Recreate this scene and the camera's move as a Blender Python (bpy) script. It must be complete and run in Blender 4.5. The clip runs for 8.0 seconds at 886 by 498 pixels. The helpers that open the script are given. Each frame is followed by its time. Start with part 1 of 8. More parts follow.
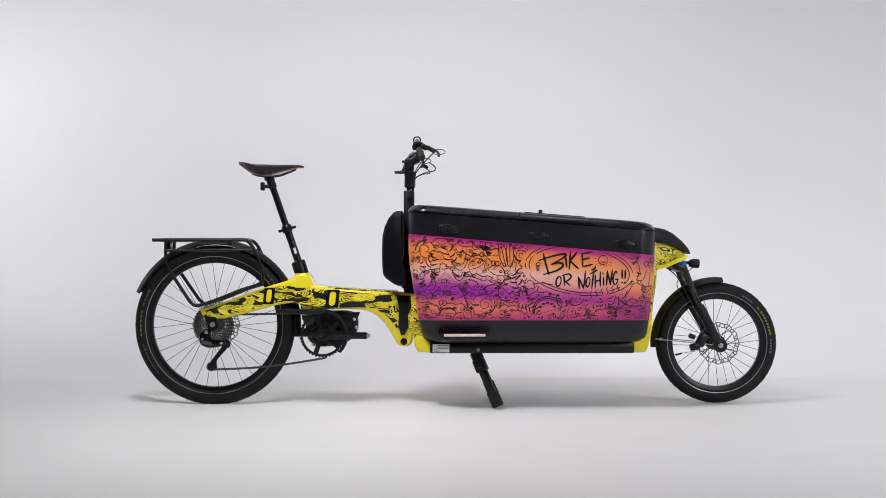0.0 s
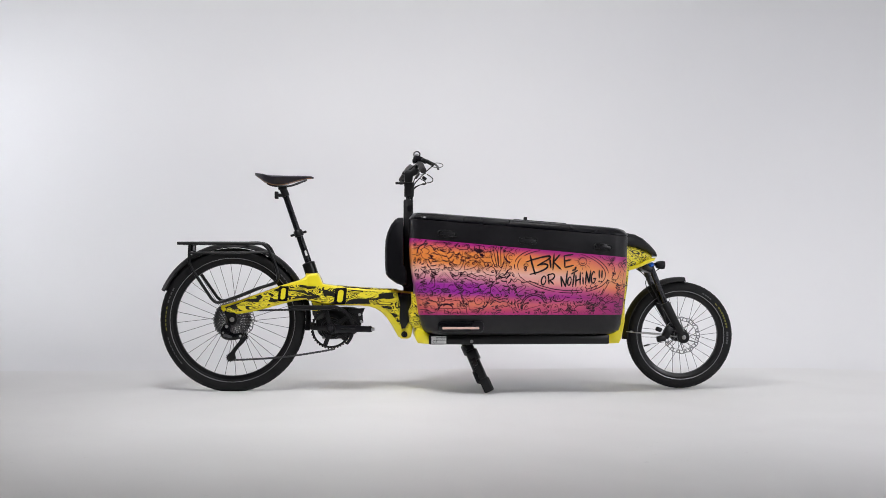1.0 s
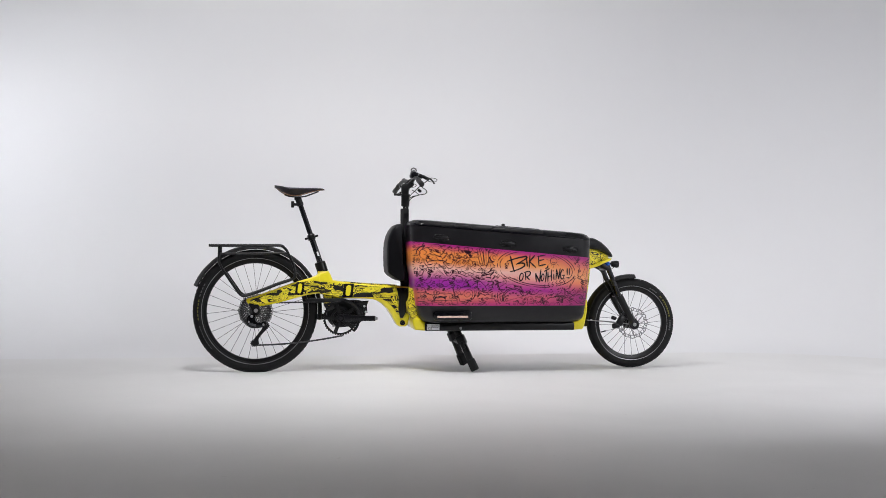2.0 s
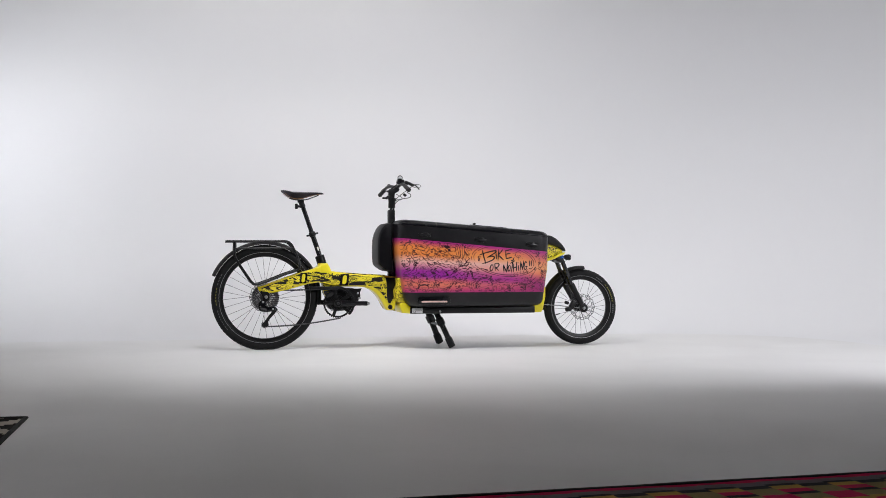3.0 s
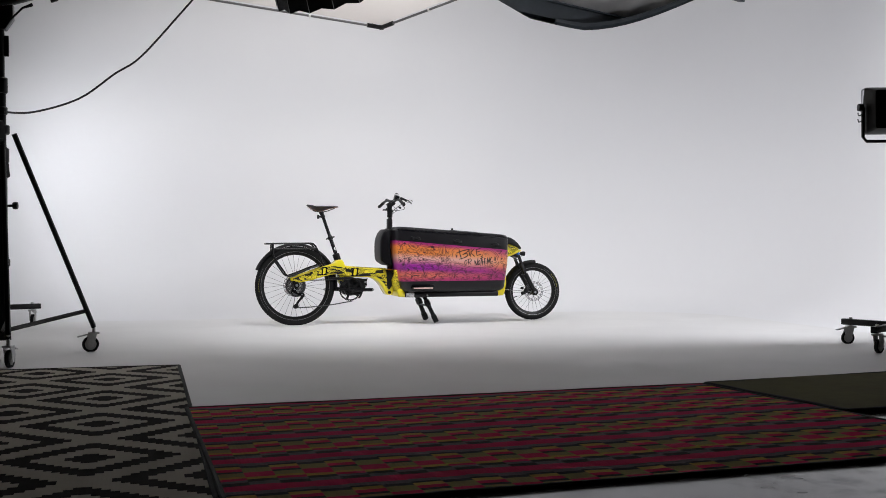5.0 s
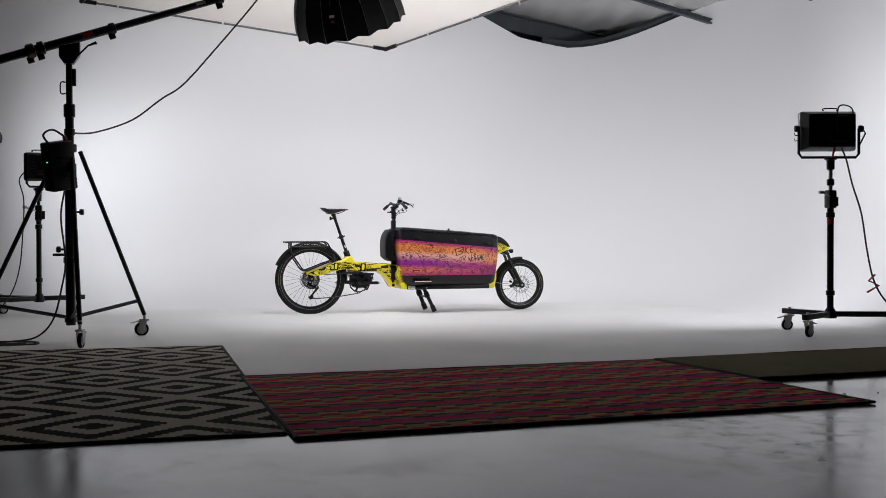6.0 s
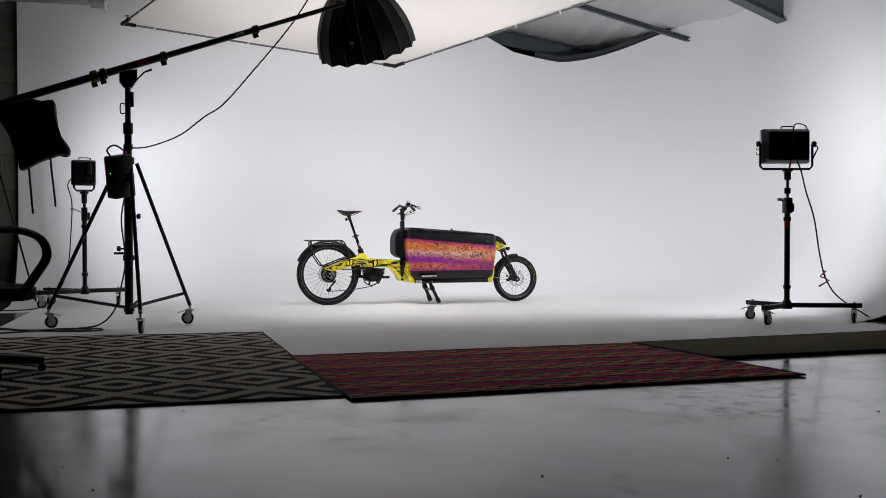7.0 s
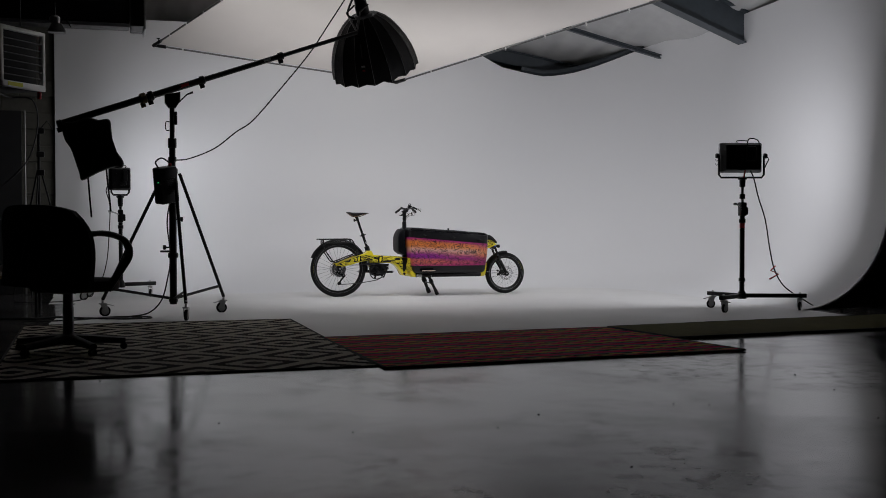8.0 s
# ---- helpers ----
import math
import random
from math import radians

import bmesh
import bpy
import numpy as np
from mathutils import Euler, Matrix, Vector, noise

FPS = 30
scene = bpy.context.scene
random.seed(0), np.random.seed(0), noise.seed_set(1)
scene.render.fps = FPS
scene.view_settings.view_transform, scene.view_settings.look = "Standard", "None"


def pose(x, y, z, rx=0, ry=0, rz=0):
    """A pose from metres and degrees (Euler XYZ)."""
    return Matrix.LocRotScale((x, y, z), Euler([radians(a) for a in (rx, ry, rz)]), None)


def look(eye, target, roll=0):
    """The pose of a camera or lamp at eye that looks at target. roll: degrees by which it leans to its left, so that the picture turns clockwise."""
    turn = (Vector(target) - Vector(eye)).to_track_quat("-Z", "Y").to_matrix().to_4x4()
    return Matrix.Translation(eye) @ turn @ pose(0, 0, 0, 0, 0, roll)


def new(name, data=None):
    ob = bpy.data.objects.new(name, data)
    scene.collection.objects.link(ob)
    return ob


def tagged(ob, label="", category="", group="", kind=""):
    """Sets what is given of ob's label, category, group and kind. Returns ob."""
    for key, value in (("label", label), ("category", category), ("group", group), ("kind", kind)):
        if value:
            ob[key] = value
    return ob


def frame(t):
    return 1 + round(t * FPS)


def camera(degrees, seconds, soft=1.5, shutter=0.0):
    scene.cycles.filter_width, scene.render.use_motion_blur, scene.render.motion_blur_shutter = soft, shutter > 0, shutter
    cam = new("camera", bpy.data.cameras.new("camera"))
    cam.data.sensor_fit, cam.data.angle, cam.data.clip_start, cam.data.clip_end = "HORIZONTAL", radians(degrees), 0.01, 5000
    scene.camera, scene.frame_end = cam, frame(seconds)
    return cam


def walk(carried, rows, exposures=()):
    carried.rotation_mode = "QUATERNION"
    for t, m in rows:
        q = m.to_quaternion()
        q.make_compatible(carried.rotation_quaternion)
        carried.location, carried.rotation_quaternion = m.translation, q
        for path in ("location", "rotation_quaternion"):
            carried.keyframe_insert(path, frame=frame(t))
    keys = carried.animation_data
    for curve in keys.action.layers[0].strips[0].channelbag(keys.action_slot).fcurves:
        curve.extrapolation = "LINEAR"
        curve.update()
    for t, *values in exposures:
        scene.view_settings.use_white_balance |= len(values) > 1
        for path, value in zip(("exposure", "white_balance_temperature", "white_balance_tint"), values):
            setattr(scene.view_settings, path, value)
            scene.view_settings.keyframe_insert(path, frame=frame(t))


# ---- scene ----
cam = camera(43.0, 8.0, soft=0.5)
PATH = [
    (0, (0.964, -4.919, 0.668), (0.976, -2.919, 0.672), 0.01),
    (0.5, (0.865, -5.158, 0.659), (0.915, -3.159, 0.668), 0.10),
    (1, (0.688, -5.496, 0.653), (0.807, -3.499, 0.667), 0.09),
    (1.5, (0.451, -5.932, 0.648), (0.647, -3.942, 0.666), 0.10),
    (3, (-0.450, -7.502, 0.606), (-0.019, -5.547, 0.6228), 0.06),
    (3.5, (-0.676, -8.015, 0.632), (-0.205, -6.073, 0.640), -0.03),
    (4, (-0.865, -8.626, 0.665), (-0.375, -6.690, 0.664), -0.15),
    (4.5, (-1.060, -9.204, 0.700), (-0.559, -7.270, 0.692), -0.20),
    (6, (-1.613, -11.103, 0.800), (-1.095, -9.171, 0.772), -0.13),
    (6.5, (-1.838, -11.668, 0.843), (-1.312, -9.739, 0.806), -0.04),
    (7, (-2.119, -12.317, 0.883), (-1.581, -10.391, 0.841), -0.04),
    (7.5, (-2.402, -12.967, 0.916), (-1.850, -11.046, 0.870), -0.06),
    (8, (-2.728, -13.726, 0.949), (-2.158, -11.810, 0.898), -0.08),
]
walk(cam, [(t, look(eye, target, roll)) for t, eye, target, roll in PATH],
     [(0, 0.0), (7.1, 0.0), (7.5, -0.08), (7.75, -0.42), (8.0, -0.83)])

# ---- light ----
world = bpy.data.worlds.new("hall")
scene.world = world
world.use_nodes = True
world.node_tree.nodes["Background"].inputs[0].default_value = (0.5, 0.55, 0.6, 1)
world.node_tree.nodes["Background"].inputs[1].default_value = 0.004


def area_lamp(name, eye, target, sx, sy, watts, color, spread=180, shape="RECTANGLE"):
    data = bpy.data.lights.new(name, "AREA")
    data.shape, data.size, data.size_y, data.energy, data.color = shape, sx, sy, watts, color
    data.spread = radians(spread)
    ob = new(name, data)
    ob.matrix_world = look(eye, target)
    return ob


# spots on which the stands are set down: drawn at, stands at, size
BOOM_SPOT = (Vector((-2.18, -1.9, 0)), Vector((-2.12, -2.376, 0)), 0.982)
RIGHT_SPOT = (Vector((3.878, -2.76, 0)), Vector((3.64, -3.32, 0)), 0.948)
LEFT_SPOT = (Vector((-2.54, 0.48, 0)), Vector((-2.585, 0.58, 0)), 1.028)
CHAIR_SPOT = (Vector((-3.20, -4.42, 0)), Vector((-3.01, -5.215, 0)), 0.965)
TABLE_SPOT = (Vector((-3.85, -0.9, 0)), Vector((-3.835, -1.17, 0)), 1.007)
CORNER_SPOT = (Vector((-3.46, 0.9, 0)), Vector((-3.545, 1.06, 0)), 1.03)
HEATER_SPOT = (Vector((-3.75, -1.78, 2.51)), Vector((-3.69, -2.09, 2.50)), 0.99)
BLIND_SPOT = (Vector((-2.34, -0.47, 3.28)), Vector((-2.326, -0.71, 3.29)), 0.99)
SPOT = [None]


def set_down(p, spot):
    """Where a point of a thing comes to lie once the thing stands on its spot."""
    return spot[1] + (Vector(p) - spot[0]) * spot[2] if spot else Vector(p)


# softbox on the boom, two panels that light the cove, and the lamps above the silk
DOME_C, DOME_AX = Vector((0.16, -0.82, 2.675)), Vector((0.34, 0.42, -1.0)).normalized()
area_lamp("softbox_light", set_down(DOME_C + DOME_AX * 0.012, BOOM_SPOT), set_down(DOME_C + DOME_AX, BOOM_SPOT), 0.86, 0.86, 25, (0.985, 0.985, 1.02), 122, "DISK")
area_lamp("panel_light_left", set_down((-2.53, 0.56, 1.42), LEFT_SPOT), (-0.6, 2.1, 1.4), 0.24, 0.24, 24, (0.97, 0.98, 1.04), 150)
area_lamp("panel_light_right", set_down((3.90, -2.62, 1.69), RIGHT_SPOT), (3.9, 1.2, 2.2), 0.5, 0.3, 91, (0.975, 0.98, 1.035), 180)
area_lamp("silk_light", (0.3, -0.5, 4.5), (0.3, -0.35, 3.0), 4.2, 1.5, 95, (0.985, 0.985, 1.0), 130)

# ---- materials ----


def material(name, color, rough=0.5, metal=0.0, var=0.12, scale=40.0, bump=0.0, spec=0.5, bump_scale=None, coat=0.0):
    """A painted or moulded surface: two scales of tone, uneven gloss and fine relief."""
    m = bpy.data.materials.new(name)
    m.use_nodes = True
    nt = m.node_tree
    bs = nt.nodes["Principled BSDF"]
    bs.inputs["Metallic"].default_value = metal
    bs.inputs["Specular IOR Level"].default_value = spec
    bs.inputs["Coat Weight"].default_value = coat
    co = nt.nodes.new("ShaderNodeTexCoord")
    n1, n2 = nt.nodes.new("ShaderNodeTexNoise"), nt.nodes.new("ShaderNodeTexNoise")
    n1.inputs["Scale"].default_value, n1.inputs["Detail"].default_value = scale, 5
    n2.inputs["Scale"].default_value, n2.inputs["Detail"].default_value = scale * 0.12, 4
    for n in (n1, n2):
        nt.links.new(co.outputs["Object"], n.inputs["Vector"])
    add = nt.nodes.new("ShaderNodeMath")
    add.operation = "ADD"
    nt.links.new(n1.outputs["Fac"], add.inputs[0])
    nt.links.new(n2.outputs["Fac"], add.inputs[1])
    rng = nt.nodes.new("ShaderNodeMapRange")
    rng.inputs["From Min"].default_value, rng.inputs["From Max"].default_value = 0.6, 1.4
    rng.inputs["To Min"].default_value, rng.inputs["To Max"].default_value = 1 - var, 1 + var
    nt.links.new(add.outputs[0], rng.inputs["Value"])
    mul = nt.nodes.new("ShaderNodeVectorMath")
    mul.operation = "SCALE"
    mul.inputs[0].default_value = color
    nt.links.new(rng.outputs[0], mul.inputs["Scale"])
    nt.links.new(mul.outputs[0], bs.inputs["Base Color"])
    rr = nt.nodes.new("ShaderNodeMapRange")
    rr.inputs["From Min"].default_value, rr.inputs["From Max"].default_value = 0.3, 0.7
    rr.inputs["To Min"].default_value, rr.inputs["To Max"].default_value = max(rough - 0.08, 0.02), min(rough + 0.08, 1)
    nt.links.new(n2.outputs["Fac"], rr.inputs["Value"])
    nt.links.new(rr.outputs[0], bs.inputs["Roughness"])
    if bump:
        bp = nt.nodes.new("ShaderNodeBump")
        bp.inputs["Strength"].default_value, bp.inputs["Distance"].default_value = bump, 0.004
        nb = nt.nodes.new("ShaderNodeTexNoise")
        nb.inputs["Scale"].default_value, nb.inputs["Detail"].default_value = bump_scale or scale * 6, 3
        nt.links.new(co.outputs["Object"], nb.inputs["Vector"])
        nt.links.new(nb.outputs["Fac"], bp.inputs["Height"])
        nt.links.new(bp.outputs[0], bs.inputs["Normal"])
    return m


class Net:
    """Short hand for building node nets."""

    def __init__(self, name, rough=0.5):
        self.m = bpy.data.materials.new(name)
        self.m.use_nodes = True
        self.t = self.m.node_tree
        self.bs = self.t.nodes["Principled BSDF"]
        self.bs.inputs["Roughness"].default_value = rough

    def node(self, kind, **inputs):
        n = self.t.nodes.new("ShaderNode" + kind)
        for key, v in inputs.items():
            self.put(v, n.inputs[key.replace("_", " ")])
        return n

    def put(self, v, socket):
        if isinstance(v, bpy.types.NodeSocket):
            self.t.links.new(v, socket)
        else:
            socket.default_value = v

    def math(self, op, a, b=0.0, c=0.0):
        n = self.t.nodes.new("ShaderNodeMath")
        n.operation = op
        for v, s in zip((a, b, c), n.inputs):
            self.put(v, s)
        return n.outputs[0]

    def uv(self):
        return self.node("SeparateXYZ", Vector=self.node("TexCoord").outputs["UV"]).outputs

    def xyz(self):
        s = self.node("SeparateXYZ", Vector=self.node("TexCoord").outputs["Object"])
        return s.outputs

    def noise(self, scale, detail=4, distortion=0.0, vector=None):
        n = self.node("TexNoise", Scale=scale, Detail=detail, Distortion=distortion)
        self.put(vector or self.node("TexCoord").outputs["Object"], n.inputs["Vector"])
        return n.outputs["Fac"]

    def ramp(self, fac, stops, mode="LINEAR"):
        n = self.t.nodes.new("ShaderNodeValToRGB")
        self.put(fac, n.inputs[0])
        r = n.color_ramp
        r.interpolation = mode
        while len(r.elements) < len(stops):
            r.elements.new(0.5)
        for e, (p, c) in zip(r.elements, stops):
            e.position, e.color = p, (*c, 1)
        return n.outputs[0]

    def mix(self, fac, a, b):
        n = self.t.nodes.new("ShaderNodeMix")
        n.data_type = "RGBA"
        self.put(fac, n.inputs[0])
        for v, s in ((a, n.inputs[6]), (b, n.inputs[7])):
            self.put(v if isinstance(v, bpy.types.NodeSocket) else (*v, 1), s)
        return n.outputs[2]

    def bump(self, height, strength=0.3, distance=0.004):
        n = self.node("Bump", Strength=strength, Distance=distance, Height=height)
        self.put(n.outputs[0], self.bs.inputs["Normal"])

    def done(self, color, rough=None):
        self.put(color, self.bs.inputs["Base Color"])
        if rough is not None:
            self.put(rough, self.bs.inputs["Roughness"])
        return self.m


def cyc_paint():
    n = Net("white_cove_paint", 0.75)
    big, small = n.noise(0.7, 3), n.noise(9, 5)
    tone = n.math("ADD", n.math("MULTIPLY", big, 0.05), n.math("MULTIPLY", small, 0.03))
    c = n.mix(n.math("MULTIPLY", tone, 8.0), (0.80, 0.80, 0.81), (0.76, 0.76, 0.775))
    n.bump(n.noise(60, 4), 0.08, 0.002)
    n.bs.inputs["Specular IOR Level"].default_value = 0.25
    return n.done(c)


def cyc_floor_paint():
    """White floor paint with scuffs and trodden grey patches."""
    n = Net("white_floor_paint", 0.55)
    big, small, streak = n.noise(1.3, 4, 0.4), n.noise(14, 5), n.noise(70, 3)
    scuff = n.math("GREATER_THAN", n.math("MULTIPLY", small, streak), 0.43)
    c = n.mix(big, (0.80, 0.795, 0.79), (0.70, 0.695, 0.69))
    c = n.mix(n.math("MULTIPLY", scuff, 0.12), c, (0.3, 0.29, 0.28))
    n.bump(n.noise(40, 4), 0.06, 0.002)
    return n.done(c, n.math("MULTIPLY_ADD", big, 0.3, 0.42))


def concrete():
    """Sealed grey concrete: cloudy tone, dark worn marks, uneven gloss."""
    n = Net("sealed_concrete", 0.3)
    x, y, z = n.xyz()
    cloud, mid, fine = n.noise(0.9, 6, 0.6), n.noise(4.5, 6, 0.8), n.noise(45, 4)
    v = n.node("CombineXYZ", X=n.math("MULTIPLY", x, 4.0), Y=n.math("MULTIPLY", y, 3.2), Z=0.0).outputs[0]
    marks = n.math("ADD", n.math("MULTIPLY", n.noise(2.4, 12, 0.3, v), 0.75), n.math("MULTIPLY", n.noise(9.0, 9, 0.2, v), 0.25))
    gate = n.noise(0.55, 3)
    worn = n.math("MULTIPLY", n.node("MapRange", Value=marks, From_Min=0.47, From_Max=0.62).outputs[0],
                  n.node("MapRange", Value=gate, From_Min=0.47, From_Max=0.62).outputs[0])
    w = n.node("CombineXYZ", X=n.math("MULTIPLY_ADD", x, 1.5, 7.3), Y=n.math("MULTIPLY", y, 1.6), Z=3.0).outputs[0]
    smudge = n.node("MapRange", Value=n.noise(1.1, 10, 0.4, w), From_Min=0.44, From_Max=0.66).outputs[0]
    c = n.mix(cloud, (0.044, 0.044, 0.047), (0.086, 0.085, 0.088))
    c = n.mix(n.math("MULTIPLY", mid, 0.35), c, (0.055, 0.053, 0.056))
    c = n.mix(n.math("MULTIPLY", smudge, 0.40), c, (0.040, 0.036, 0.038))
    c = n.mix(n.math("MULTIPLY", worn, 0.8), c, (0.022, 0.019, 0.020))
    n.bump(n.math("ADD", mid, n.math("MULTIPLY", fine, 0.15)), 0.018, 0.004)
    n.bs.inputs["Specular IOR Level"].default_value = 0.27
    r = n.math("ADD", n.math("MULTIPLY_ADD", cloud, 0.12, 0.06), n.math("MULTIPLY", worn, 0.13))
    r = n.math("ADD", r, n.math("MULTIPLY", smudge, 0.09))
    return n.done(c, r)


def rug_diamond():
    """Flat-woven rug: stepped diamonds, charcoal on stone grey."""
    n = Net("woven_diamonds", 0.9)
    x, y, z = n.uv()
    period, steps = 0.766, 28

    def tri(v, shift):
        a = n.math("FLOOR", n.math("DIVIDE", v, period / steps))
        a = n.math("FRACT", n.math("ADD", n.math("MULTIPLY", n.math("ADD", a, 0.5), 1 / steps), shift))
        return n.math("MULTIPLY", n.math("ABSOLUTE", n.math("SUBTRACT", a, 0.5)), 2.0)

    # a whole diamond is centred 0.38 from the right edge and 0.62 from the back edge
    xs, ys = n.math("ADD", x, 10 * period - 2.02 + period / 2), n.math("ADD", y, 10 * period - 0.62 + period / 2)
    d = n.math("MINIMUM", n.math("ADD", tri(xs, 0.0), tri(ys, 0.0)), n.math("ADD", tri(xs, 0.5), tri(ys, 0.5)))
    dark, pale = (0.014, 0.010, 0.008), (0.50, 0.465, 0.395)
    c = n.ramp(d, [(0.0, pale), (0.055, dark), (0.28, pale), (0.53, dark), (0.815, pale)], "CONSTANT")
    weave = n.node("TexWave", Scale=55.0, Distortion=0.6).outputs["Fac"]
    c = n.mix(n.math("MULTIPLY", n.noise(60, 3), 0.10), c, (0.07, 0.062, 0.052))
    n.bump(n.math("ADD", n.math("MULTIPLY", weave, 0.35), n.noise(220, 2)), 0.4, 0.002)
    n.bs.inputs["Specular IOR Level"].default_value = 0.05
    return n.done(c)


def rug_patch():
    """Flat-woven rug: crimson bands between rows of offset khaki, mustard, grey and black blocks."""
    n = Net("woven_blocks", 0.9)
    x, y, z = n.uv()
    wob = n.math("MULTIPLY", n.math("SUBTRACT", n.noise(2.2, 2), 0.5), 0.014)
    row = n.math("FRACT", n.math("ADD", n.math("DIVIDE", n.math("ADD", y, wob), 0.425), 0.10))
    col = n.math("MODULO", n.math("FLOOR", n.math("DIVIDE", n.math("ADD", x, 0.004), 0.0872)), 2.0)
    crim, red, khaki, must = (0.58, 0.006, 0.080), (0.63, 0.010, 0.09), (0.29, 0.215, 0.080), (0.52, 0.30, 0.06)
    black, grey = (0.009, 0.008, 0.008), (0.14, 0.117, 0.13)
    pa = [(0.0, crim), (0.175, grey), (0.265, black), (0.315, must), (0.41, red), (0.50, black), (0.56, khaki), (0.695, must), (0.755, red), (0.83, grey), (0.90, black)]
    pb = [(0.0, crim), (0.19, grey), (0.295, black), (0.375, khaki), (0.55, red), (0.725, must), (0.805, black), (0.885, grey), (0.985, crim)]
    c = n.mix(col, n.ramp(row, pa, "CONSTANT"), n.ramp(row, pb, "CONSTANT"))
    c = n.mix(n.math("MULTIPLY", n.noise(70, 3), 0.12), c, (0.12, 0.03, 0.03))
    weave = n.node("TexWave", Scale=60.0, Distortion=0.6).outputs["Fac"]
    n.bump(n.math("ADD", n.math("MULTIPLY", weave, 0.35), n.noise(240, 2)), 0.4, 0.002)
    n.bs.inputs["Specular IOR Level"].default_value = 0.06
    return n.done(c)


def flow_paint(name="yellow_ink_lacquer", ground=0.455):
    """Yellow flowing shapes with fine ink lines on a black ground."""
    n = Net(name, 0.40)
    co = n.node("TexCoord").outputs["Object"]
    s = n.node("SeparateXYZ", Vector=co).outputs
    v = n.node("CombineXYZ", X=n.math("MULTIPLY", s[0], 0.36), Y=0.3, Z=n.math("MULTIPLY_ADD", s[1], 0.8, s[2])).outputs[0]
    isle = n.math("GREATER_THAN", n.noise(21, 0.8, 1.5, v), ground)
    line = n.math("FRACT", n.math("MULTIPLY", n.noise(27, 0.3, 1.5, v), 11.0))
    w = n.math("MULTIPLY_ADD", n.noise(34, 0.0, 0.5, v), 1.0, -0.17)
    ink = n.math("LESS_THAN", line, w)
    c = n.mix(n.math("MULTIPLY", isle, n.math("SUBTRACT", 1.0, ink)), (0.006, 0.006, 0.006), (0.82, 0.70, 0.035))
    n.bs.inputs["Coat Weight"].default_value = 0.1
    return n.done(c)


def box_print():
    """Printed panel: soft bands of magenta, orange, blush and violet."""
    n = Net("printed_gradient", 0.36)
    x, y, z = n.xyz()
    u = n.node("MapRange", Value=x, From_Min=-0.25, From_Max=0.76).outputs[0]
    top = n.math("MULTIPLY_ADD", u, -0.088, 0.733)
    v = n.math("DIVIDE", n.math("SUBTRACT", z, 0.377), n.math("SUBTRACT", top, 0.377))
    v = n.math("ADD", v, n.math("MULTIPLY", n.math("SUBTRACT", n.noise(5, 2), 0.5), 0.08))
    magenta, violet, orange, salmon, blush, plum = (0.47, 0.020, 0.20), (0.34, 0.009, 0.37), (0.83, 0.255, 0.050), (0.78, 0.20, 0.11), (0.81, 0.46, 0.40), (0.40, 0.016, 0.21)
    left = n.ramp(v, [(0.0, magenta), (0.06, (0.62, 0.07, 0.13)), (0.15, salmon), (0.23, (0.70, 0.12, 0.14)), (0.31, violet), (0.41, (0.39, 0.02, 0.36)), (0.49, (0.66, 0.21, 0.34)),
                      (0.59, blush), (0.71, orange), (0.86, orange), (0.935, (0.62, 0.08, 0.13)), (0.98, plum)])
    mid = n.ramp(v, [(0.0, magenta), (0.06, (0.56, 0.05, 0.17)), (0.16, (0.64, 0.11, 0.17)), (0.28, (0.40, 0.018, 0.27)), (0.38, (0.58, 0.09, 0.26)), (0.49, (0.82, 0.34, 0.28)),
                     (0.60, blush), (0.75, (0.84, 0.32, 0.09)), (0.88, (0.80, 0.22, 0.07)), (0.95, (0.52, 0.045, 0.17)), (0.99, plum)])
    right = n.ramp(v, [(0.0, (0.36, 0.014, 0.16)), (0.20, (0.37, 0.018, 0.18)), (0.32, (0.50, 0.060, 0.15)), (0.45, (0.80, 0.22, 0.11)), (0.58, (0.84, 0.34, 0.14)),
                       (0.72, (0.80, 0.255, 0.12)), (0.86, (0.62, 0.11, 0.15)), (0.96, (0.40, 0.018, 0.20))])
    f1 = n.node("MapRange", Value=u, From_Min=0.30, From_Max=0.60).outputs[0]
    f2 = n.node("MapRange", Value=u, From_Min=0.74, From_Max=0.94).outputs[0]
    c = n.mix(f2, n.mix(f1, left, mid), right)
    n.bs.inputs["Coat Weight"].default_value = 0.1
    n.bump(n.noise(300, 2), 0.03, 0.001)
    return n.done(c)


def silk():
    """Bounce cloth: pale warm weave that lets some light through."""
    n = Net("bounce_cloth", 0.9)
    c = n.mix(n.noise(2.5, 4), (0.79, 0.745, 0.71), (0.73, 0.685, 0.655))
    n.bump(n.noise(6, 4, 0.5), 0.15, 0.02)
    n.done(c)
    tr = n.node("BsdfTranslucent", Color=c)
    mx = n.node("MixShader", Fac=0.24)
    n.put(n.bs.outputs[0], mx.inputs[1])
    n.put(tr.outputs[0], mx.inputs[2])
    n.put(mx.outputs[0], n.t.nodes["Material Output"].inputs["Surface"])
    return n.m


